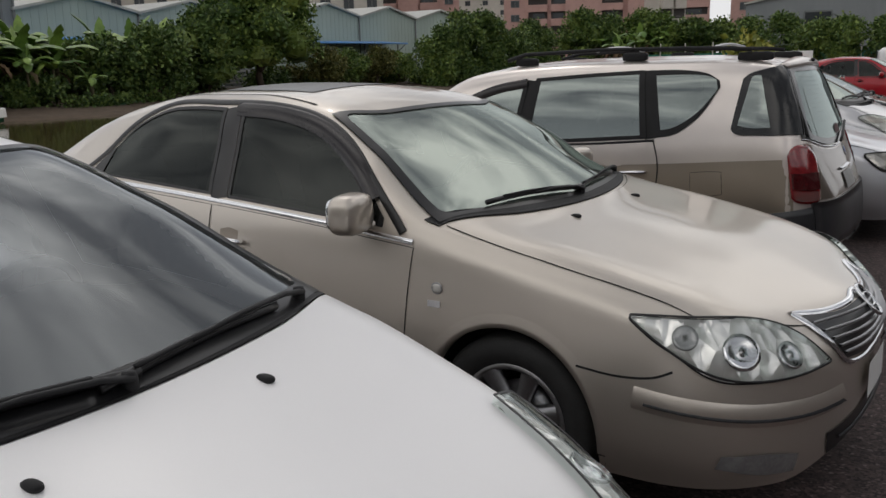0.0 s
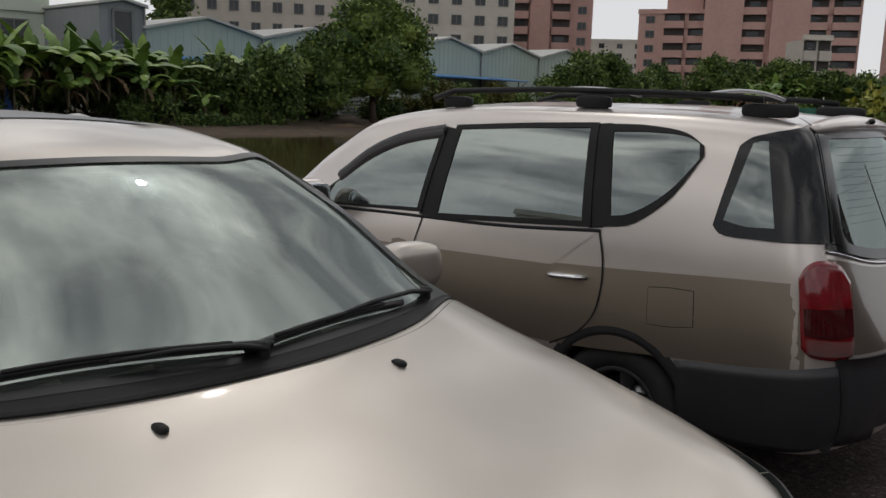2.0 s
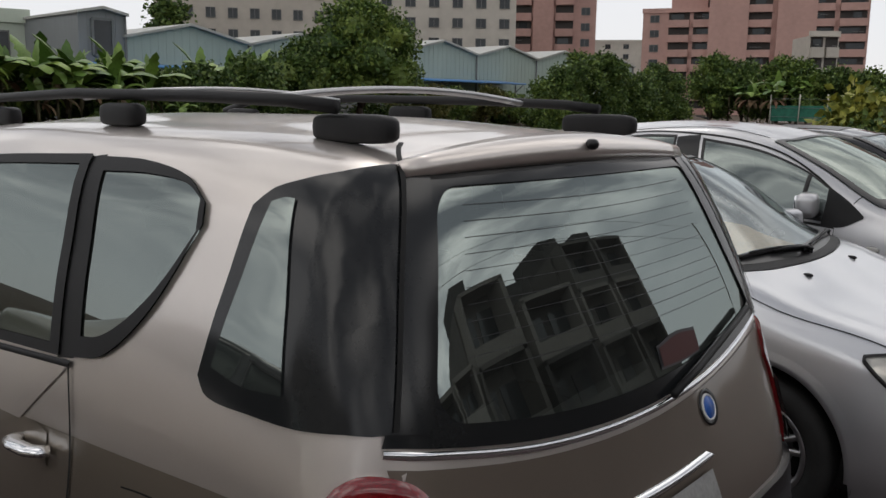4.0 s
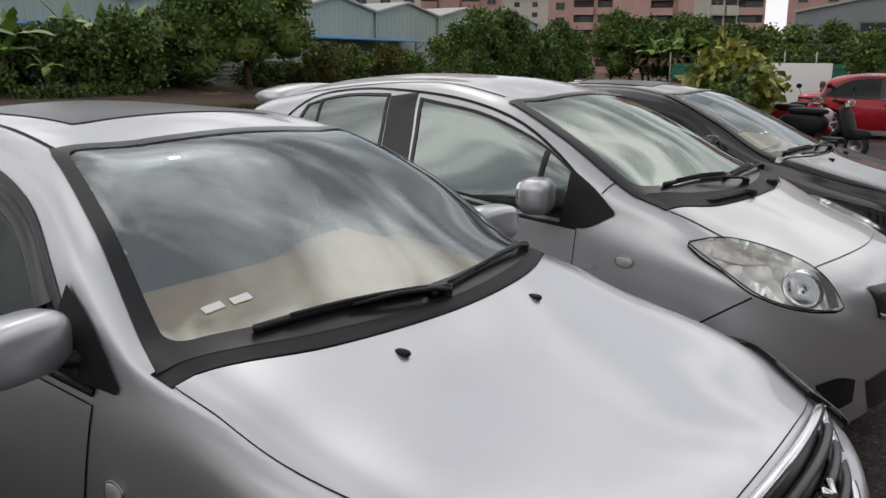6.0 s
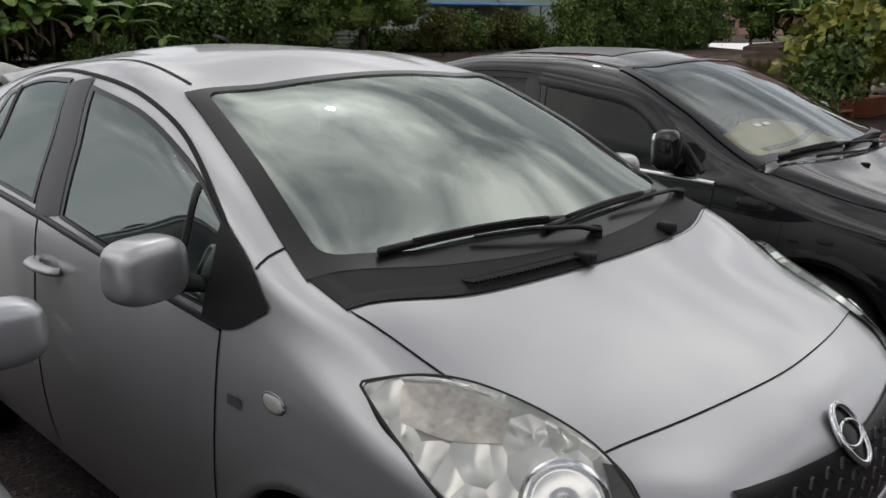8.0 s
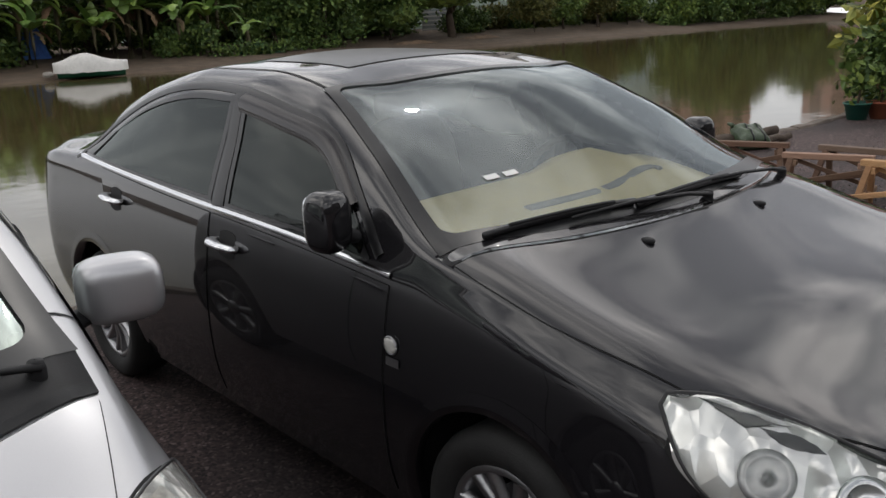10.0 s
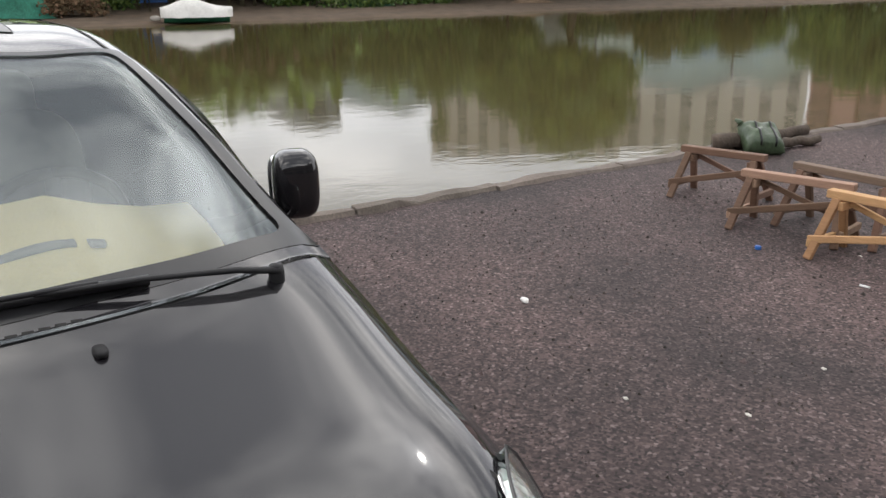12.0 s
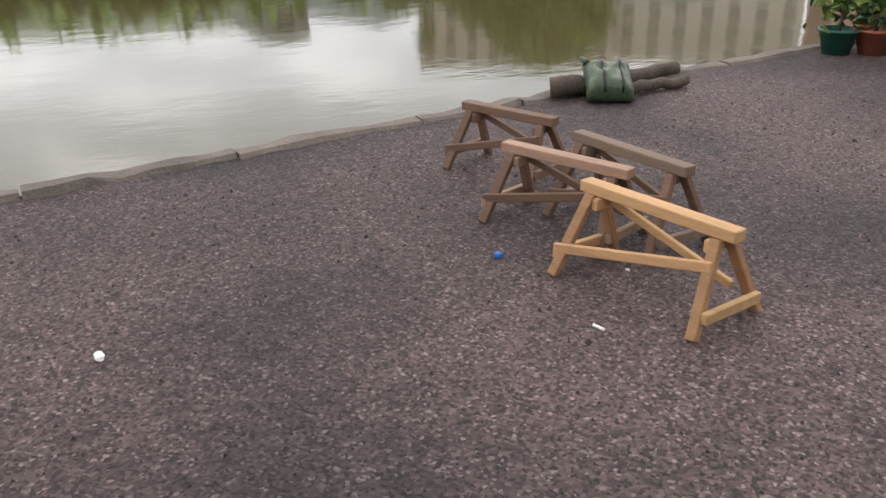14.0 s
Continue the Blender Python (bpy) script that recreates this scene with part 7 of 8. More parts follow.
rndh = random.Random(3)
yy = -30.0
for i in range(13):
    ww = rndh.uniform(5.5, 7.5)
    town_house(yy, ww - .05, (7.8, 8.2, 8.0)[i % 3] if yy < 20 else 8.4 if yy < 26.5 else 12.8 if yy > 38 else (10.6, 12.0, 10.2, 11.4)[i % 4], (HOUSE, HOUSEDARK, HOUSE)[i % 3])
    yy += ww
block("white_apartment", (20, -28), (-34, -40), 13, 12, mat("white_render", (.55, .53, .49), .8, var=.1, scale=.3), "pale four-storey apartment row behind the yard", 4, 14, seed=12)
for z0, x0 in ((8.2, 9.5), (7.4, 9.6)):
    tagged(link("power_line", tube([(x0, -40 + k * 10, z0 - .5 * math.sin(math.pi * ((k * 10) % 30) / 30)) for k in range(10)], .010, 5), TRIMBLACK), "thin black overhead power line beside the yard", "cable")
for y in (-40, 50):
    tagged(link("power_pole", tube([(9.55, y, 0), (9.55, y, 8.6)], .15, 10, .11), CONCRETE), "grey concrete power pole at the roadside", "pole", "power poles")

# ---- plants ----
LEAF = mat("leaf_green", (0.100, 0.158, 0.034), .5, var=.35, scale=1.5, fine=8, island=.62, spec=.35)
LEAFDARK = mat("leaf_dark_green", (0.078, 0.130, 0.031), .5, var=.35, scale=1.5, fine=8, island=.62, spec=.35)
LEAFRUST = mat("leaf_olive_rust", (0.115, 0.120, 0.034), .6, var=.35, scale=1.5, fine=8, island=.6, spec=.3)
LEAFLIME = mat("leaf_lime", (0.24, 0.26, 0.05), .5, var=.35, scale=3, fine=12, island=.62, spec=.35)
BANANALEAF = mat("banana_leaf", (0.135, 0.225, 0.042), .42, var=.28, scale=2, fine=10, island=.4)
DEADLEAF = mat("dead_leaf", (0.13, 0.085, 0.045), .9, var=.4, scale=3, fine=14, island=.4)
BARK = mat("bark", (0.075, 0.055, 0.040), .95, var=.4, scale=6, fine=40, bump=.6)
STEM = mat("banana_stem", (0.11, 0.095, 0.05), .8, var=.4, scale=3, fine=20, stretch=(1, 1, .2))


def leaf_cloud(blobs, n, size, seed, fold=True):
    """Many small leaves gathered in uneven clumps: arrays of corners and faces."""
    r = np.random.RandomState(seed)
    B = np.array(blobs, float)
    w = B[:, 3] ** 2
    k = r.choice(len(B), n, p=w / w.sum())
    d = r.normal(size=(n, 3))
    d /= np.linalg.norm(d, axis=1, keepdims=True)
    d[:, 2] = np.where((d[:, 2] < -.55), -d[:, 2], d[:, 2])
    rad = B[k, 3] * (1 - np.abs(r.normal(0, .20, n)))
    c = B[k, :3] + d * rad[:, None] * np.array([1, 1, .85])
    # gather leaves into tufts
    t = r.normal(size=(n, 3)) * size * .9
    c = c + t
    ax = d + r.normal(size=(n, 3)) * .7
    ax[:, 2] -= .25
    ax /= np.linalg.norm(ax, axis=1, keepdims=True)
    up = r.normal(size=(n, 3))
    sd = np.cross(ax, up)
    sd /= np.linalg.norm(sd, axis=1, keepdims=True)
    s = size * r.uniform(.6, 1.4, n)[:, None]
    nrm = np.cross(sd, ax)
    p0, p2 = c - ax * s * .5, c + ax * s * .6
    p1, p3 = c + sd * s * .36 + nrm * s * .08, c - sd * s * .36 + nrm * s * .08
    V = np.stack([p0, p1, p2, p3], 1).reshape(-1, 3)
    i = np.arange(n) * 4
    F = np.concatenate([np.stack([i, i + 1, i + 2], 1), np.stack([i, i + 2, i + 3], 1)])
    return V, F


def crown_blobs(w, h, z0, n, seed, flat=1.0):
    r = random.Random(seed)
    out = []
    for _ in range(n):
        a, q = r.uniform(0, 2 * math.pi), math.sqrt(r.random())
        t = r.random()
        prof = math.sin(math.pi * min(1, .18 + t * .80)) ** .6
        out.append((math.cos(a) * q * w * .40 * prof, math.sin(a) * q * w * .40 * prof * flat, z0 + h * (.10 + .82 * t), w * r.uniform(.13, .22)))
    return out


def cores(blobs, seed, k=.74):
    """Shaded inner masses of twigs and leaves that close a crown, one lump a clump."""
    r = np.random.RandomState(seed)
    V, F = [], []
    nu, nv = 9, 6
    for x, y, z, q in blobs:
        o = len(V)
        for j in range(nv + 1):
            th = math.pi * j / nv
            for i in range(nu):
                a = 2 * math.pi * i / nu
                w = q * k * r.uniform(.78, 1.12)
                V.append((x + w * math.sin(th) * math.cos(a), y + w * math.sin(th) * math.sin(a), z + w * .85 * math.cos(th)))
        for j in range(nv):
            for i in range(nu):
                c = [o + j * nu + i, o + j * nu + (i + 1) % nu, o + (j + 1) * nu + (i + 1) % nu, o + (j + 1) * nu + i]
                F += [(c[0], c[2], c[1]), (c[0], c[3], c[2])]
    return np.array(V), np.array(F)


def leafy(name, m, label, category, w, h, trunk, n, size, material, seed, group="", blobs=18):
    """A tree or shrub: tapered trunk, limbs, and a crown of single leaves round shaded clumps."""
    t = root(name, m, label, category, group)
    r = random.Random(seed)
    B = crown_blobs(w, h - trunk, trunk, blobs, seed)
    bm = bmesh.new()
    tr = max(.05, w * .028)
    bm_tube(bm, [(0, 0, -.3), (.05 * w * r.uniform(-1, 1), 0, trunk * .6), (0, 0, trunk + .25 * (h - trunk))], tr * 1.3, 8, tr * .7)
    for b in B[:7]:
        bm_tube(bm, [(0, 0, trunk * .75), (b[0] * .5, b[1] * .5, (trunk * .75 + b[2]) / 2 + .1), b[:3]], tr * .6, 6, tr * .15)
    part("trunk", bm, BARK, t)
    V, F = leaf_cloud(B, n, size, seed)
    V2, F2 = cores(B, seed)
    from_arrays("crown", np.vstack([V, V2]), np.vstack([F, F2 + len(V)]), material, t, smooth=False)
    return t


def bm_banana_leaf(bm, base, az, length, width, rise, droop, seed, torn=.5):
    """A long blade that rises and arches over, folded at the rib, with torn edges."""
    r = random.Random(seed)
    n = 12
    c, s = math.cos(az), math.sin(az)
    rows = []
    x, z, ang = 0.0, 0.0, rise
    for i in range(n + 1):
        t = i / n
        ww = width * (math.sin(math.pi * min(1, .06 + t * .94)) ** .55) * (.12 if t < .10 else 1) * .5
        if i:
            ang -= droop / n * (.4 + 1.2 * t)
            x += math.cos(ang) * length / n
            z += math.sin(ang) * length / n
        j1, j2 = (1 - torn * r.random() * (i % 2)), (1 - torn * r.random() * ((i + 1) % 2))
        fold = ww * .35
        mid = Vector((base[0] + c * x, base[1] + s * x, base[2] + z))
        lt, rt = Vector((-s, c, 0)) * ww * j1, Vector((-s, c, 0)) * ww * j2
        dn = Vector((0, 0, -fold * (.3 + t)))
        rows.append((bm.verts.new(mid + lt + dn), bm.verts.new(mid), bm.verts.new(mid - rt + dn)))
    for a, b in zip(rows, rows[1:]):
        bm.faces.new((a[0], a[1], b[1], b[0])); bm.faces.new((a[1], a[2], b[2], b[1]))


def banana(m, h, seed, leaves=9, dead=2, label="banana plant with broad torn leaves on the bank"):
    r = random.Random(seed)
    t = root("banana_plant", m, label, "plant", "banana plants on the bank")
    part("stem", tube([(0, 0, -.3), (.03, .02, h * .3), (0, 0, h * .55)], .14, 9, .08), STEM, t)
    for i in range(leaves):
        bm = bmesh.new()
        up = i < 2
        bm_banana_leaf(bm, (0, 0, h * (.50 + .02 * i / leaves)), 2.4 * i + r.uniform(-.4, .4), h * r.uniform(.42, .58) * (.72 if i == 0 else 1), h * r.uniform(.14, .19), radians(86 if i == 0 else 76 if up else r.uniform(48, 70)), radians(8 if i == 0 else 45 if up else r.uniform(80, 140)), seed * 31 + i, .45)
        part("leaf", bm, BANANALEAF, t)
    for i in range(dead):
        bm = bmesh.new()
        bm_banana_leaf(bm, (0, 0, h * .5), r.uniform(0, 6.3), h * .42, h * .08, radians(10), radians(85), seed * 37 + i, .7)
        part("dead_leaf", bm, DEADLEAF, t)
    return t


# bananas: three built, the rest copied
proto = [banana(pose(-42.6, 18.2, .15, 0, 0, 20), 4.6, 1, 11), banana(pose(-43.4, 24.4, .2, 0, 0, 140), 5.1, 2, 12), banana(pose(-42.4, 29.9, .15, 0, 0, 75), 2.3, 3, 9, 0)]
rb = random.Random(11)
for y in np.arange(6.5, 30.0, .82):
    q = proto[rb.choice((0, 1))]
    copy_thing(q, far(pose(-43.2 - rb.uniform(0, 3.0), y + rb.uniform(-.6, .6), .2, 0, 0, rb.uniform(0, 360)) @ Matrix.Scale(1.0, 4)))
for y in np.arange(7.0, 29.5, 1.9):
    copy_thing(proto[rb.choice((0, 1))], far(pose(-42.5 - rb.uniform(0, .5), y + rb.uniform(-.5, .5), .1, 0, 0, rb.uniform(0, 360)) @ Matrix.Scale(rb.uniform(.62, .8), 4)))
for y in (33.3, 35.2, 36.8, 38.0):
    copy_thing(proto[rb.choice((0, 1))], far(pose(-46.0, y, .3, 0, 0, rb.uniform(0, 360))))
for x in (-39.5, -37.5, -36.0, -34.5, -33.2, -31.8):
    copy_thing(proto[rb.choice((0, 1))], far(pose(x, 87.5 + rb.uniform(-1.5, 1), .6, 0, 0, rb.uniform(0, 360))))
for x in (-36.6, -35.4, -34.2):
    b = banana(pose(x, 85.6, .3, 0, 0, 50 * x), 4.3, int(-x * 3), 7, 9, "banana plant with a skirt of dry brown leaves")

# trees and shrubs along the far bank
leafy("broadleaf_tree", pose(-43.6, 43.6, .2), "dense dark green broadleaf tree on the far bank", "tree", 8.0, 7.4, 2.0, 24000, .24, LEAF, 21, blobs=46)
leafy("broadleaf_tree", pose(-44.4, 39.6, .2), "dense dark green broadleaf tree on the far bank", "tree", 5.6, 4.9, 1.0, 9000, .23, LEAFDARK, 22, blobs=26)
leafy("tall_shrub", pose(-43.0, 34.6, .2), "tall dark green shrub at the waterside", "shrub", 4.4, 4.0, .3, 9000, .22, LEAFDARK, 23, "shrubs on the bank", 20)
leafy("tall_shrub", pose(-43.6, 32.0, .2), "tall dark green shrub at the waterside", "shrub", 3.4, 3.4, .2, 6000, .22, LEAFDARK, 24, "shrubs on the bank", 16)
for i, (x, y, w, h) in enumerate(((-43.0, 49.6, 2.9, 2.9), (-43.4, 52.6, 2.8, 2.8), (-43.2, 55.6, 3.0, 3.0), (-43.4, 58.6, 2.7, 2.7))):
    leafy("fruit_tree", pose(x, y, .2), "small round fruit tree with rusty young leaves", "tree", w, h - .35, .9, 5000, .18, (LEAFRUST, LEAF)[i % 2], 30 + i, "fruit trees in a row", 16)
for i in range(9):
    leafy("shrub", pose(-42.8 + .5 * (i % 2), 62.0 + i * 2.5, .1), "overgrown green shrub on the pond bank", "shrub", 4.6, (3.2, 5.4, 6.4, 6.0, 5.2, 4.4, 4.8, 5.4, 5.0)[i], .2, 8000, .24, (LEAF, LEAFDARK)[i % 2], 40 + i, "shrubs on the bank", 16)
for i in range(12):
    x = -41.5 + i * 2.9
    leafy("shrub", pose(x, 87.6 + (i % 3) * 1.0, .2), "overgrown green shrub behind the wire fence", "shrub", 5.4, (6.2, 6.6, 6.0, 5.2, 5.0, 4.6, 4.4, 4.6, 4.2, 4.4, 4.0, 4.2)[i], .3, 7000, .27, (LEAF, LEAFDARK, LEAF)[i % 3], 60 + i, "shrubs on the bank", 16)
for i in range(0, 8, 3):
    leafy("shrub", pose(-43.4 - .5 * (i % 2), 9.0 + i * 3.0, .1), "low green undergrowth on the bank", "shrub", 3.2, 1.6, .1, 3500, .20, LEAFDARK, 80 + i, "shrubs on the bank", 10)
leafy("conifer", pose(-118, 72, .3), "thin dark conifer far behind the sheds", "tree", 5, 22, 2, 1500, .7, LEAFDARK, 95, blobs=14)

# wild growth behind the front row
for i in range(17):
    y = 6.0 + i * 2.2
    leafy("shrub", pose(-47.2 - .6 * (i % 2), y, .2), "wild green growth behind the bananas", "shrub", 4.4, (2.6, 3.2, 2.8)[i % 3], .1, 5000, .24, (LEAFDARK, LEAF)[i % 2], 120 + i, "shrubs on the bank", 14)
for i in range(8):
    leafy("shrub", pose(-46.0 - .5 * (i % 2), 46.5 + i * 2.2, .2), "low hedge behind the fruit trees", "shrub", 3.0, 1.15, .05, 4000, .2, (LEAFDARK, LEAFRUST)[i % 2], 140 + i, "shrubs on the bank", 12)

# low growth and litter of leaves along the water, beyond counting
V, F = leaf_cloud([(-41.9 - .4 * math.sin(y), y, -.05, .42) for y in np.arange(-6, 80, .7) if y < 7.5 or 28 < y < 35 or y > 60], 11000, .16, 99)
under = from_arrays("bank_undergrowth", V, F, LEAFDARK, smooth=False)
under.matrix_world = FAR
tagged(under, "low leafy undergrowth along the muddy bank", "undergrowth", kind="stuff")

# ---- things on the yard and the bank ----
def wood(name, c, v=.22):
    return mat(name, c, .75, var=v, scale=3, fine=26, bump=.25, stretch=(.6, 6, 6), island=.14)


WOODNEW = wood("new_pine", (0.46, 0.275, 0.13))
WOODLEG = wood("orange_pine", (0.33, 0.175, 0.085))
WOODMID = wood("tan_wood", (0.29, 0.185, 0.125))
WOODOLD = wood("weathered_brown_wood", (0.15, 0.086, 0.056))
WOODGREY = wood("weathered_grey_wood", (0.185, 0.125, 0.092))


def plank(a, b, w, t, up=Vector((0, 0, 1))):
    """A sawn board from a to b."""
    a, b = Vector(a), Vector(b)
    x = (b - a).normalized()
    y = up.cross(x).normalized()
    z = x.cross(y)
    m = Matrix.Translation((a + b) / 2) @ Matrix((x, y, z)).transposed().to_4x4()
    bm = bmesh.new()
    bm_box(bm, ((b - a).length, t, w), m, .004, 1)
    return bm


def trestle(m, length, h, material, label, rails):
    """Low sawing trestle: top beam, four splayed legs, end rails, a long rail and a diagonal brace."""
    t = root("sawhorse", m, label, "sawhorse", "sawhorses on the asphalt")
    L2 = length / 2
    part("beam", plank((-L2, 0, h - .03), (L2, 0, h - .025), .047, .066), material, t, smooth=False)
    fy, ix, ox = .19, L2 - .07, L2 - .02
    for sx in (-1, 1):
        for sy in (-1, 1):
            part("leg", plank((sx * ix, sy * .035, h - .05), (sx * ox, sy * fy, 0.0), .046, .032, Vector((sx, 0, .2))), WOODLEG if material is WOODNEW else WOODOLD, t, smooth=False)
        part("end_rail", plank((sx * (ox + .02), -fy * .86, .085), (sx * (ox + .02), fy * .86, .075), .045, .028), material, t, smooth=False)
        part("gusset", plank((sx * (ix - .03), -.05, h - .085), (sx * (ix - .03), .05, h - .085), .05, .03), material, t, smooth=False)
    part("long_rail", plank((-ox - .03, -fy * .80, .105), (ox - .02, -fy * .46, .25), .042, .022), rails, t, smooth=False)
    part("brace", plank((-ix + .03, .03, h - .07), (ox - .06, fy * .55, .11), .034, .024), rails, t, smooth=False)
    return t


def on_line(a, b, z=0):
    a, b = Vector((*a, 0)), Vector((*b, 0))
    d = b - a
    return pose((a.x + b.x) / 2, (a.y + b.y) / 2, z, 0, 0, math.degrees(math.atan2(d.y, d.x))), d.length


for a, b, h, wd, rl, lb in (((-5.166, 18.36), (-4.586, 18.584), .36, WOODOLD, WOODOLD, "weathered brown wooden sawhorse near the pond"),
                            ((-4.361, 18.144), (-3.715, 18.391), .365, WOODMID, WOODOLD, "tan wooden sawhorse with brown rails"),
                            ((-4.24, 18.475), (-3.535, 18.556), .40, WOODGREY, WOODOLD, "grey weathered wooden sawhorse behind the others"),
                            ((-3.675, 18.12), (-2.937, 18.255), .385, WOODNEW, WOODNEW, "new yellow pine sawhorse on the asphalt")):
    m, ln = on_line(a, b)
    trestle(m, ln, h, wd, lb, rl)


def log(p0, p1, r, label):
    rnd = random.Random(int(p0[1] * 100))
    pts = [Vector(p0).lerp(Vector(p1), k / 8) + Vector((rnd.uniform(-.02, .02), rnd.uniform(-.02, .02), rnd.uniform(-.012, .012))) for k in range(9)]
    tagged(link("log", tube(pts, r, 12, r * .82), mat("log_bark", (.085, .065, .05), .95, var=.4, scale=8, fine=40, bump=.8)), label, "log", "logs by the pond")


log((-6.12, 19.72, .075), (-6.22, 20.80, .075), .062, "cut log with rough brown bark")
log((-5.93, 20.05, .05), (-5.94, 20.68, .05), .046, "thin cut log with rough brown bark")
log((-6.14, 19.60, .085), (-6.10, 19.95, .085), .078, "short thick log with rough bark")


def sack():
    """A filled sack like a pillow, leaning against the logs, with crossing straps."""
    s = root("sack", pose(-5.86, 19.91, 0, 0, 0, 62), "full dark green plastic sack with black straps", "sack")
    g = mat("green_sack", (0.055, 0.080, 0.045), .38, var=.35, scale=9, fine=40, bump=.3)
    lean = Matrix.Translation((0, .08, .115)) @ Matrix.Rotation(radians(24), 4, "X") @ Matrix.Rotation(radians(6), 4, "Y")
    n = 18

    def skin(u, v, sg):
        t = ((1 - u ** 4) * (1 - v ** 4)) ** .45
        pull = 1 - .10 * (1 - abs(u * v)) * (abs(u) ** 3 + abs(v) ** 3) * .5
        p = Vector((u * .175 * pull, v * .185 * pull, sg * t * (.115 + .03 * noise.noise(Vector((u * 2.2, v * 2.2, sg))) + .010 * math.sin(u * 9 + v * 5) * (1 - t))))
        q = lean @ p
        q.z = max(q.z, .002)
        return q
    bm = bmesh.new()
    for sg in (-1, 1):
        rows = [[bm.verts.new(skin(i / n * 2 - 1, j / n * 2 - 1, sg)) for j in range(n + 1)] for i in range(n + 1)]
        for a, b in zip(rows, rows[1:]):
            for k in range(n):
                bm.faces.new((a[k], a[k + 1], b[k + 1], b[k]) if sg < 0 else (a[k], b[k], b[k + 1], a[k + 1]))
    bmesh.ops.remove_doubles(bm, verts=bm.verts, dist=.0008)
    bmesh.ops.recalc_face_normals(bm, faces=bm.faces)
    part("bag", bm, g, s)
    for x in (-.35, .42):
        part("strap", tube([skin(x, v, 1) + Vector((0, -.004, .004)) for v in np.linspace(-.95, .95, 14)], .010, 6, flat=.4), TRIMBLACK, s)
    part("tied_corner", tube([skin(-.9, .9, 1), skin(-.95, .98, 1) + Vector((0, 0, .035)), skin(-1, 1, 1) + Vector((-.02, 0, .06))], .03, 8, .014), g, s)


sack()


def crumpled(name, x, y, size, color, label, cat, z=0.0, seed=1):
    bm = bmesh.new()
    bmesh.ops.create_icosphere(bm, subdivisions=2, radius=.5)
    r = random.Random(seed)
    for v in bm.verts:
        v.co = Vector((v.co.x * size[0], v.co.y * size[1], v.co.z * size[2])) * r.uniform(.7, 1.2)
        v.co.z = max(v.co.z + size[2] * .4, .001)
    ob = link(name, bm, mat(name + "_material", color, .7, var=.08), smooth=False)
    ob.location = (x, y, z)
    tagged(ob, label, cat)


crumpled("tissue", -3.806, 16.172, (.058, .04, .024), (.8, .78, .75), "crumpled white tissue on the asphalt", "litter", seed=2)
cap = lathe([(.016, 0), (.017, .012), (.015, .016), (.001, .016)], 16, "Z")
co = link("bottle_cap", cap, mat("blue_cap", (.02, .12, .42), .4))
co.location = (-3.887, 17.834, 0)
co.scale = (1.1, 1.1, 1.2)
tagged(co, "small blue plastic bottle cap on the asphalt", "bottle cap")
but = link("cigarette_butt", tube([(-.025, 0, .006), (.025, .012, .006)], .006, 8), WHITEPAINT)
but.location = (-3.153, 17.823, 0)
tagged(but, "white cigarette butt on the asphalt", "litter")
rp = random.Random(6)
for i in range(6):
    crumpled("paper_scrap", rp.uniform(-5.2, -1.6), rp.uniform(15.2, 19.2), (rp.uniform(.015, .035), .018, .008), (.55, .53, .48), "tiny pale scrap lying on the asphalt", "litter", seed=20 + i)
# loose chippings, beyond counting
r = np.random.RandomState(5)
nst = 8000
cx, cy = r.uniform(-5.4, 2.0, nst), r.uniform(13.0, 21.5, nst)
keep = cx > np.array([edge_x(v) + .15 for v in cy])
cx, cy = cx[keep], cy[keep]
sz = r.uniform(.004, .011, len(cx)) * np.where(r.random_sample(len(cx)) < .06, 1.8, 1)
T = np.array([(1, 0, -.3), (-.5, .87, -.3), (-.5, -.87, -.3), (.1, 0, .75)])
ang = r.uniform(0, 6.28, len(cx))
rot = np.stack([np.cos(ang), np.sin(ang)], 1)
V = np.zeros((len(cx), 4, 3))
for k in range(4):
    V[:, k, 0] = cx + sz * (T[k, 0] * rot[:, 0] - T[k, 1] * rot[:, 1])
    V[:, k, 1] = cy + sz * (T[k, 0] * rot[:, 1] + T[k, 1] * rot[:, 0])
    V[:, k, 2] = sz * (T[k, 2] + .3)
i4 = np.arange(len(cx)) * 4
F = np.concatenate([np.stack([i4 + a, i4 + b, i4 + c], 1) for a, b, c in ((0, 1, 3), (1, 2, 3), (2, 0, 3))])
CHIPS = mat("stone_chips", (.10, .080, .074), .9, var=.3, scale=30, island=.75)
tagged(from_arrays("stone_chippings", V.reshape(-1, 3), F, CHIPS, smooth=False), "loose grey and brown stone chippings on asphalt", "gravel", kind="stuff")

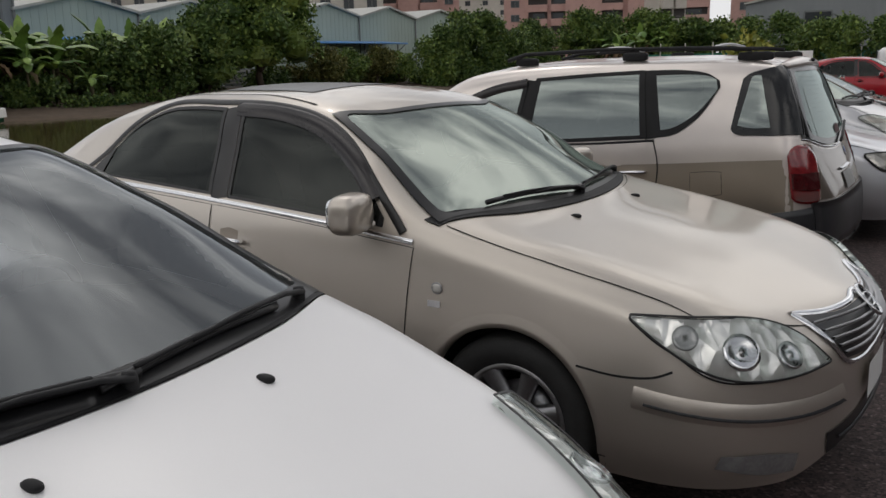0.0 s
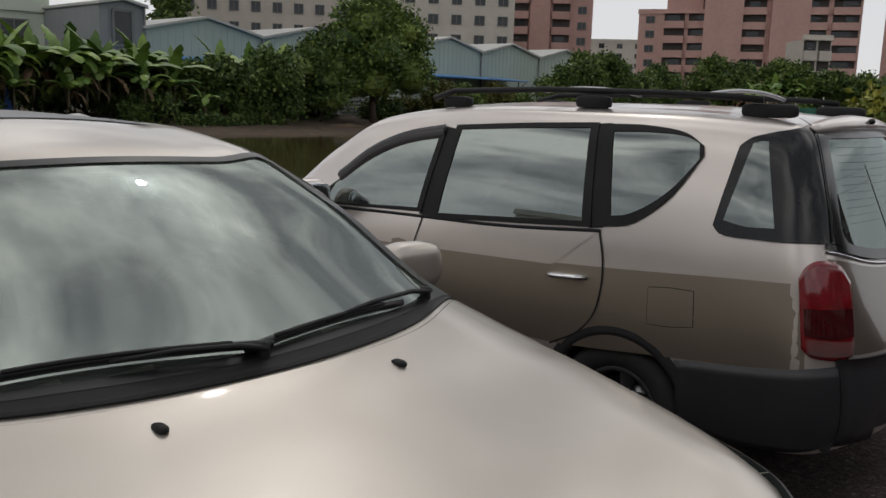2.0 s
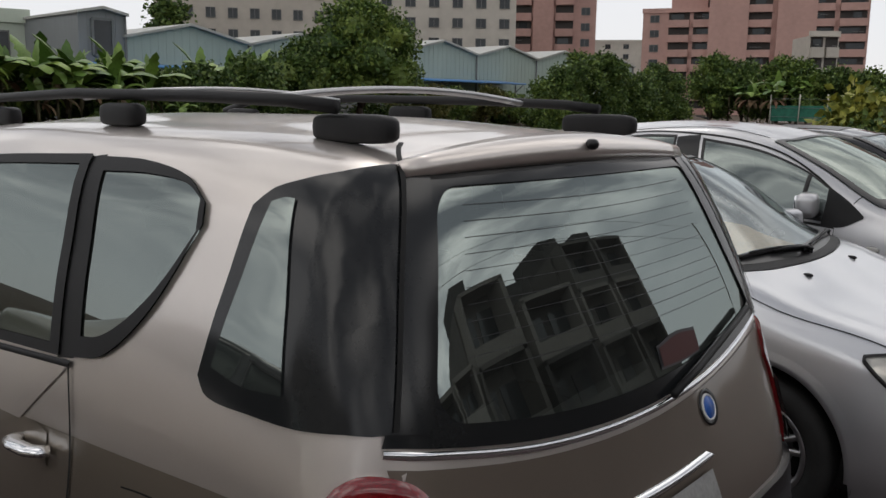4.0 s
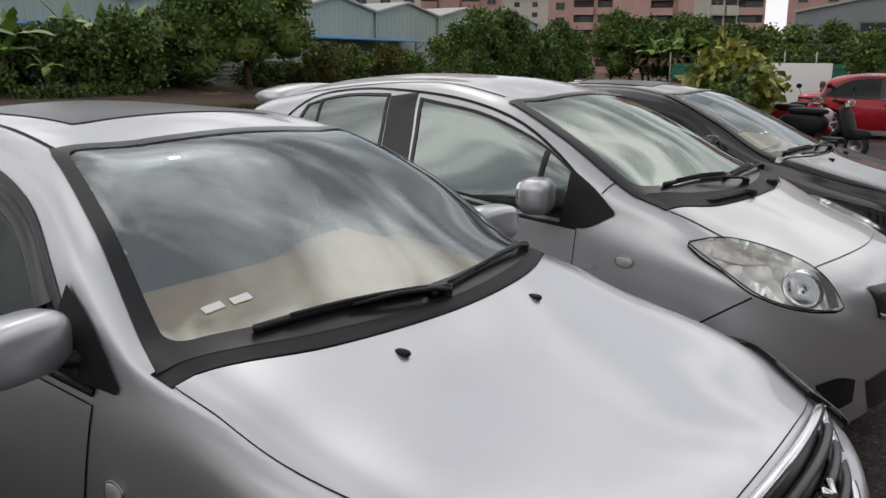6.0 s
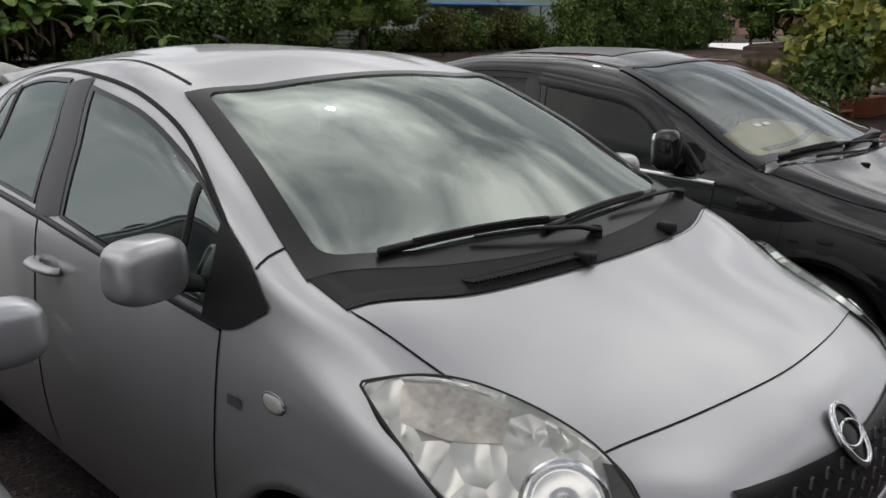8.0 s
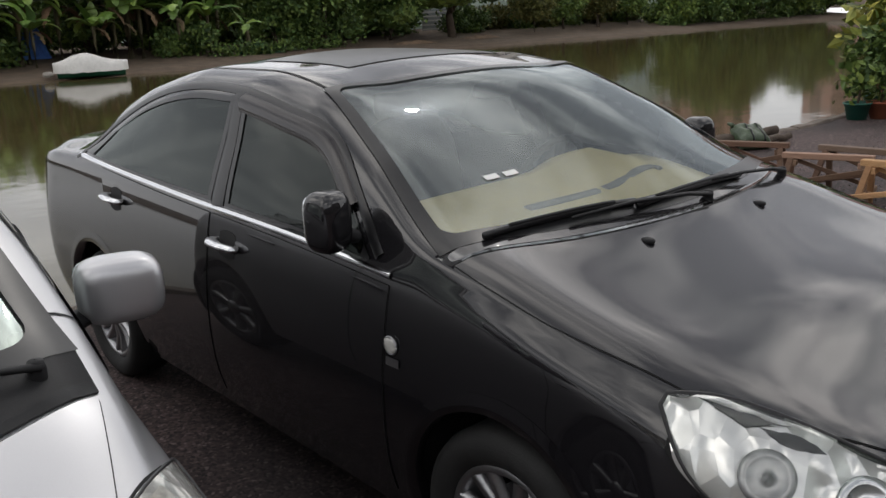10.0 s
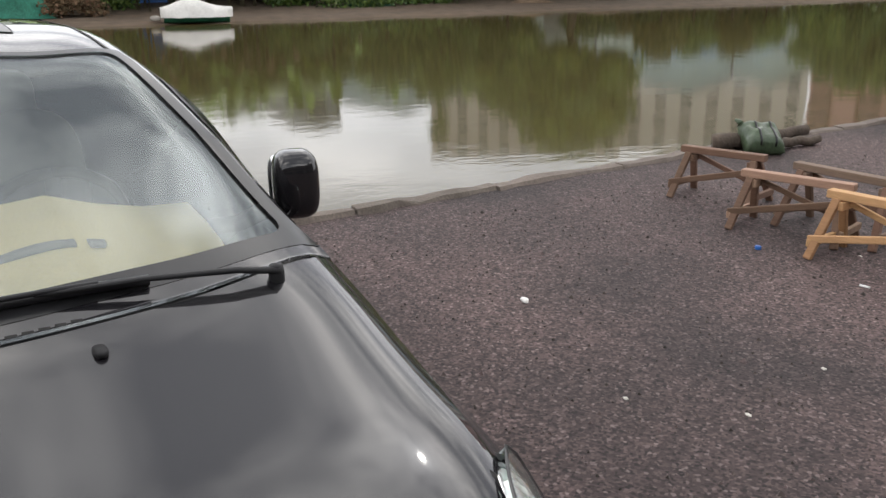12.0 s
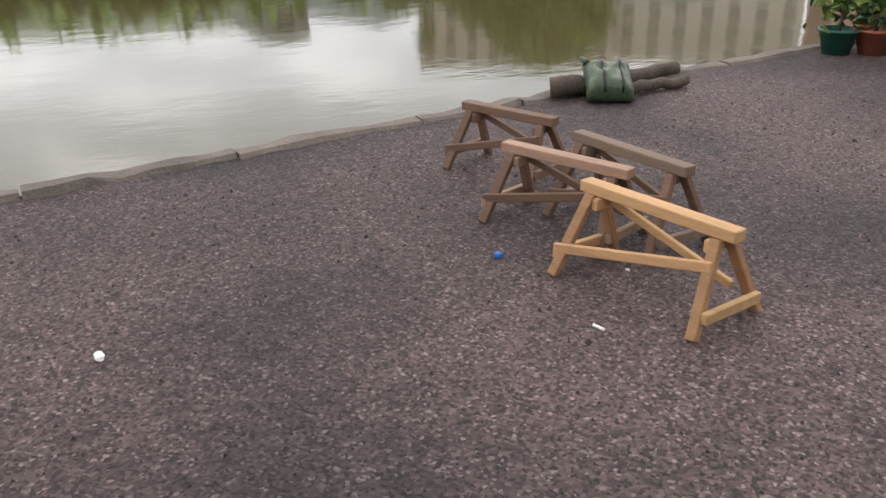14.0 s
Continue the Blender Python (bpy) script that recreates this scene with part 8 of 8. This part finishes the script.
# boat under a white sheet
def boat():
    b = root("covered_boat", pose(-38.2, 21.1, -.53, 0, 0, 82) @ Matrix.Scale(.85, 4), "small green boat under a crumpled white sheet", "boat", rest=False)
    bm = bmesh.new()
    rows = []
    for i in range(13):
        t = i / 12 * 2 - 1
        w = .62 * (1 - abs(t) ** 3) + .08
        rows.append([bm.verts.new((t * 1.55, y * w, z)) for y, z in ((-1, .55), (-.85, .15), (0, .02), (.85, .15), (1, .55))])
    for a, c in zip(rows, rows[1:]):
        for k in range(4):
            bm.faces.new((a[k], c[k], c[k + 1], a[k + 1]))
    part("hull", bm, mat("boat_green", (.02, .13, .07), .5, var=.3, scale=4), b)
    bm = bmesh.new()
    rows = []
    for i in range(25):
        t = i / 24 * 2 - 1
        w = .74 * (1 - abs(t) ** 4) + .1
        hgt = .75 + .42 * math.exp(-((t + .15) / .55) ** 2)
        row = []
        for j in range(13):
            u = j / 12 * 2 - 1
            z = .42 + (hgt - .42) * (1 - abs(u) ** 2.6) + .05 * noise.noise(Vector((t * 5, u * 4, 1)))
            row.append(bm.verts.new((t * 1.7, u * w, z - (.12 if abs(u) == 1 else 0))))
        rows.append(row)
    for a, c in zip(rows, rows[1:]):
        for k in range(12):
            bm.faces.new((a[k], c[k], c[k + 1], a[k + 1]))
    part("sheet", bm, mat("white_sheet", (.60, .59, .56), .8, var=.14, scale=2, fine=9, bump=.4), b)
    part("float", sphere_shape((.5, .3, .28), Matrix.Translation((-1.95, -.1, .28)), 2.4), mat("grey_float", (.3, .28, .25), .8, var=.3), b)


boat()


def net_heap(x, y, w, h, label, c=(.03, .16, .11), seed=0, d=1.2):
    bm = bmesh.new()
    n = 28
    rows = []
    for i in range(n + 1):
        row = []
        for j in range(n + 1):
            u, v = i / n * 2 - 1, j / n * 2 - 1
            k = max(0, 1 - abs(u) ** 3) * max(0, 1 - abs(v) ** 3)
            row.append(bm.verts.new((v * d / 2, u * w / 2, h * k * (.8 + .5 * noise.noise(Vector((u * 3 + seed, v * 3, seed))) + .35 * noise.noise(Vector((u * 8, v * 6 + seed, 3)))))))
        rows.append(row)
    for a, b in zip(rows, rows[1:]):
        for k in range(n):
            bm.faces.new((a[k], b[k], b[k + 1], a[k + 1]))
    bmesh.ops.recalc_face_normals(bm, faces=bm.faces)
    ob = link("tarpaulin" if "tarp" in label else "fishing_net" if "net" in label else "soil_mound", bm, mat("heap_cloth", c, .85, var=.4, scale=3, fine=14, bump=.5))
    ob.matrix_world = far(Matrix.Translation((x, y, 0)))
    tagged(ob, label, "tarpaulin" if "tarp" in label else "net" if "net" in label else "mound")


net_heap(-41.4, 14.0, 4.4, 1.5, "heap of green fishing net on the bank", seed=1)
net_heap(-42.2, 30.4, 2.6, .55, "green tarpaulin heap under a young banana", (.02, .085, .045), 2)
V, F = leaf_cloud([(.25 * math.sin(k * 2.1), -1.1 + .22 * k, .25 + .35 * math.sin(k * .314), .42) for k in range(11)], 1600, .17, 77)
brush = from_arrays("cut_brush", V, F, DEADLEAF, smooth=False)
brush.matrix_world = far(Matrix.Translation((-41.2, 16.6, 0)))
tagged(brush, "heap of dry brown cut brush on the bank", "brush", kind="stuff")
net_heap(-46.2, 20.0, 3.0, 2.4, "blue tarpaulin among the bananas", (.04, .10, .30), 4)
net_heap(-42.2, 44.5, 3.2, .22, "low mound of soil and dead leaf litter on the bank", (.12, .08, .05), 5)
net_heap(-41.8, 39.5, 3.0, .2, "low mound of soil and dead leaf litter on the bank", (.12, .08, .05), 6)

# pots and planters at the pond's edge
TERRA = mat("terracotta", (.30, .095, .05), .75, var=.2, scale=6, fine=40)
POTGREEN = mat("green_pot", (.02, .10, .075), .45, var=.2, scale=8)


def pot(x, y, r, h, material, label, plant, psize, pn, pmat, seed):
    p = root("flower_pot", pose(x, y, 0), label, "flower pot", "pots by the pond")
    part("pot", lathe([(.001, 0), (r * .7, 0), (r * .98, h * .9), (r * 1.08, h * .9), (r * 1.08, h), (r * .92, h), (r * .9, h * .86), (.001, h * .86)], 24, "Z"), material, p)
    B = crown_blobs(plant, plant * 1.2, h * .9, 8, seed)
    V, F = leaf_cloud(B, pn, psize, seed)
    tagged(from_arrays("plant", V, F, pmat, p, smooth=False), kind="stuff")
    part("plant_stem", tube([(0, 0, h * .8), (.02, 0, h + plant * .5)], .018, 6, .01), BARK, p)


pot(-6.27, 22.69, .165, .22, POTGREEN, "green plastic pot with a small plant", .35, .10, 160, LEAF, 1)
pot(-6.10, 22.95, .17, .22, TERRA, "terracotta pot with a leafy plant", .55, .10, 260, LEAFDARK, 2)
pot(-6.35, 23.35, .20, .26, POTGREEN, "green plastic pot with a leafy plant", .75, .12, 420, LEAF, 3)
pot(-6.20, 23.80, .22, .28, TERRA, "terracotta pot with a bushy plant", .95, .12, 600, LEAFDARK, 4)


def planter(x, y, rz, n, hh, material, seed, label):
    p = root("planter_box", pose(x, y, 0, 0, 0, rz), label, "planter", "pots by the pond")
    part("box", box((.42, 1.1, .34), Matrix.Translation((0, 0, .17)), .02), TERRA, p)
    r = random.Random(seed)
    part("stem", tube([(0, 0, .3), (.03, .05, .3 + hh * .6)], .03, 6, .015), BARK, p)
    B = [(r.uniform(-.35, .35), r.uniform(-.5, .5), .45 + hh * r.uniform(.15, .9), .26) for _ in range(10)]
    V, F = leaf_cloud(B, n, .20, seed)
    tagged(from_arrays("plant", V, F, material, p, smooth=False), kind="stuff")


planter(-6.70, 24.75, 4, 1300, 1.35, LEAFLIME, 51, "terracotta planter with a tall lime-green shrub")
planter(-6.62, 26.0, 4, 800, 1.0, LEAFLIME, 52, "terracotta planter with a green shrub")


# scooters, van and board beyond the parked cars
def scooter(m, body, label):
    s = root("scooter", m, label, "scooter", "scooters parked beyond the cars")
    for x in (-.62, .62):
        w = new("wheel")
        w.parent = s
        w.matrix_local = Matrix.Translation((x, 0, .23))
        part("tyre", lathe([(.15, -.05), (.21, -.055), (.235, 0), (.21, .055), (.15, .05)], 24), RUBBER, w)
        part("rim", lathe([(.15, -.03), (.03, -.03), (.03, .03), (.15, .03)], 20), DULLMETAL, w)
    part("front_shield", sphere_shape((.16, .42, .62), Matrix.Translation((.42, 0, .62)) @ Matrix.Rotation(radians(-18), 4, "Y"), 3), body, s)
    part("front_fender", sphere_shape((.5, .16, .2), Matrix.Translation((.62, 0, .43)), 2.6), body, s)
    part("footboard", box((.5, .34, .1), Matrix.Translation((.12, 0, .30)), .03), BLACKPLASTIC, s)
    part("rear_body", sphere_shape((.95, .34, .36), Matrix.Translation((-.42, 0, .58)), 3), body, s)
    part("seat", sphere_shape((.78, .30, .13), Matrix.Translation((-.36, 0, .80)), 3.2), BLACKPLASTIC, s)
    part("handlebar", tube([(.28, -.34, 1.02), (.36, -.12, 1.0), (.36, .12, 1.0), (.28, .34, 1.02)], .018, 8), BLACKPLASTIC, s)
    part("head_lamp", sphere_shape((.14, .22, .16), Matrix.Translation((.44, 0, .96)), 2.6), HAZYLENS, s)
    for y in (-.3, .3):
        mr = part("mirror_stalk", tube([(.32, y, 1.02), (.30, y * 1.15, 1.2)], .007, 6), BLACKPLASTIC, s)
        part("mirror", sphere_shape((.03, .13, .09), Matrix.Translation((.30, y * 1.2, 1.24)), 2.6), BLACKPLASTIC, mr)
    part("tail_lamp", sphere_shape((.06, .16, .08), Matrix.Translation((-.90, 0, .62)), 2.6), REDLENS, s)
    part("exhaust", tube([(-.1, -.2, .25), (-.5, -.2, .26), (-.85, -.2, .30)], .045, 8), DULLMETAL, s)


scooter(pose(-4.6, 24.3, 0, 0, 0, -15), BLACKPLASTIC, "black scooter parked beside the planters")
scooter(pose(-5.4, 25.6, 0, 0, 0, -35), RED, "red and black scooter parked beside the planters")
scooter(pose(-6.1, 27.2, 0, 0, 0, 200), mat("scooter_white", (.65, .62, .6), .35, coat=.6), "white scooter parked behind the planters")
bd = root("white_board", pose(-7.2, 31.6, 0, 0, 0, 5), "tall white board leaning behind the red car", "board")
part("sheet", box((1.5, .06, 1.7), Matrix.Translation((0, 0, .85)), .01), WHITEPAINT, bd)


def van(m):
    v = root("white_van", m, "white van parked far along the yard", "van")
    part("body", sphere_shape((4.4, 1.7, 1.6), Matrix.Translation((0, 0, 1.05)), 6, 40, 20), WHITE, v)
    for sy in (-1, 1):
        for x, w in ((-1.3, 1.1), (0, 1.2), (1.3, .9)):
            part("window", sphere_shape((w, .04, .5), Matrix.Translation((x, sy * .835, 1.42)), 6), TINTED, v)
        for x in (-1.4, 1.4):
            part("wheel", lathe([(.1, -.1), (.3, -.1), (.32, 0), (.3, .1), (.1, .1)], 24, "Y", Matrix.Translation((x, sy * .72, .32))), RUBBER, v)
    part("rear_window", sphere_shape((.04, 1.3, .5), Matrix.Translation((-2.18, 0, 1.42)), 6), TINTED, v)


van(pose(-3.0, 36.5, 0, 0, 0, 3))
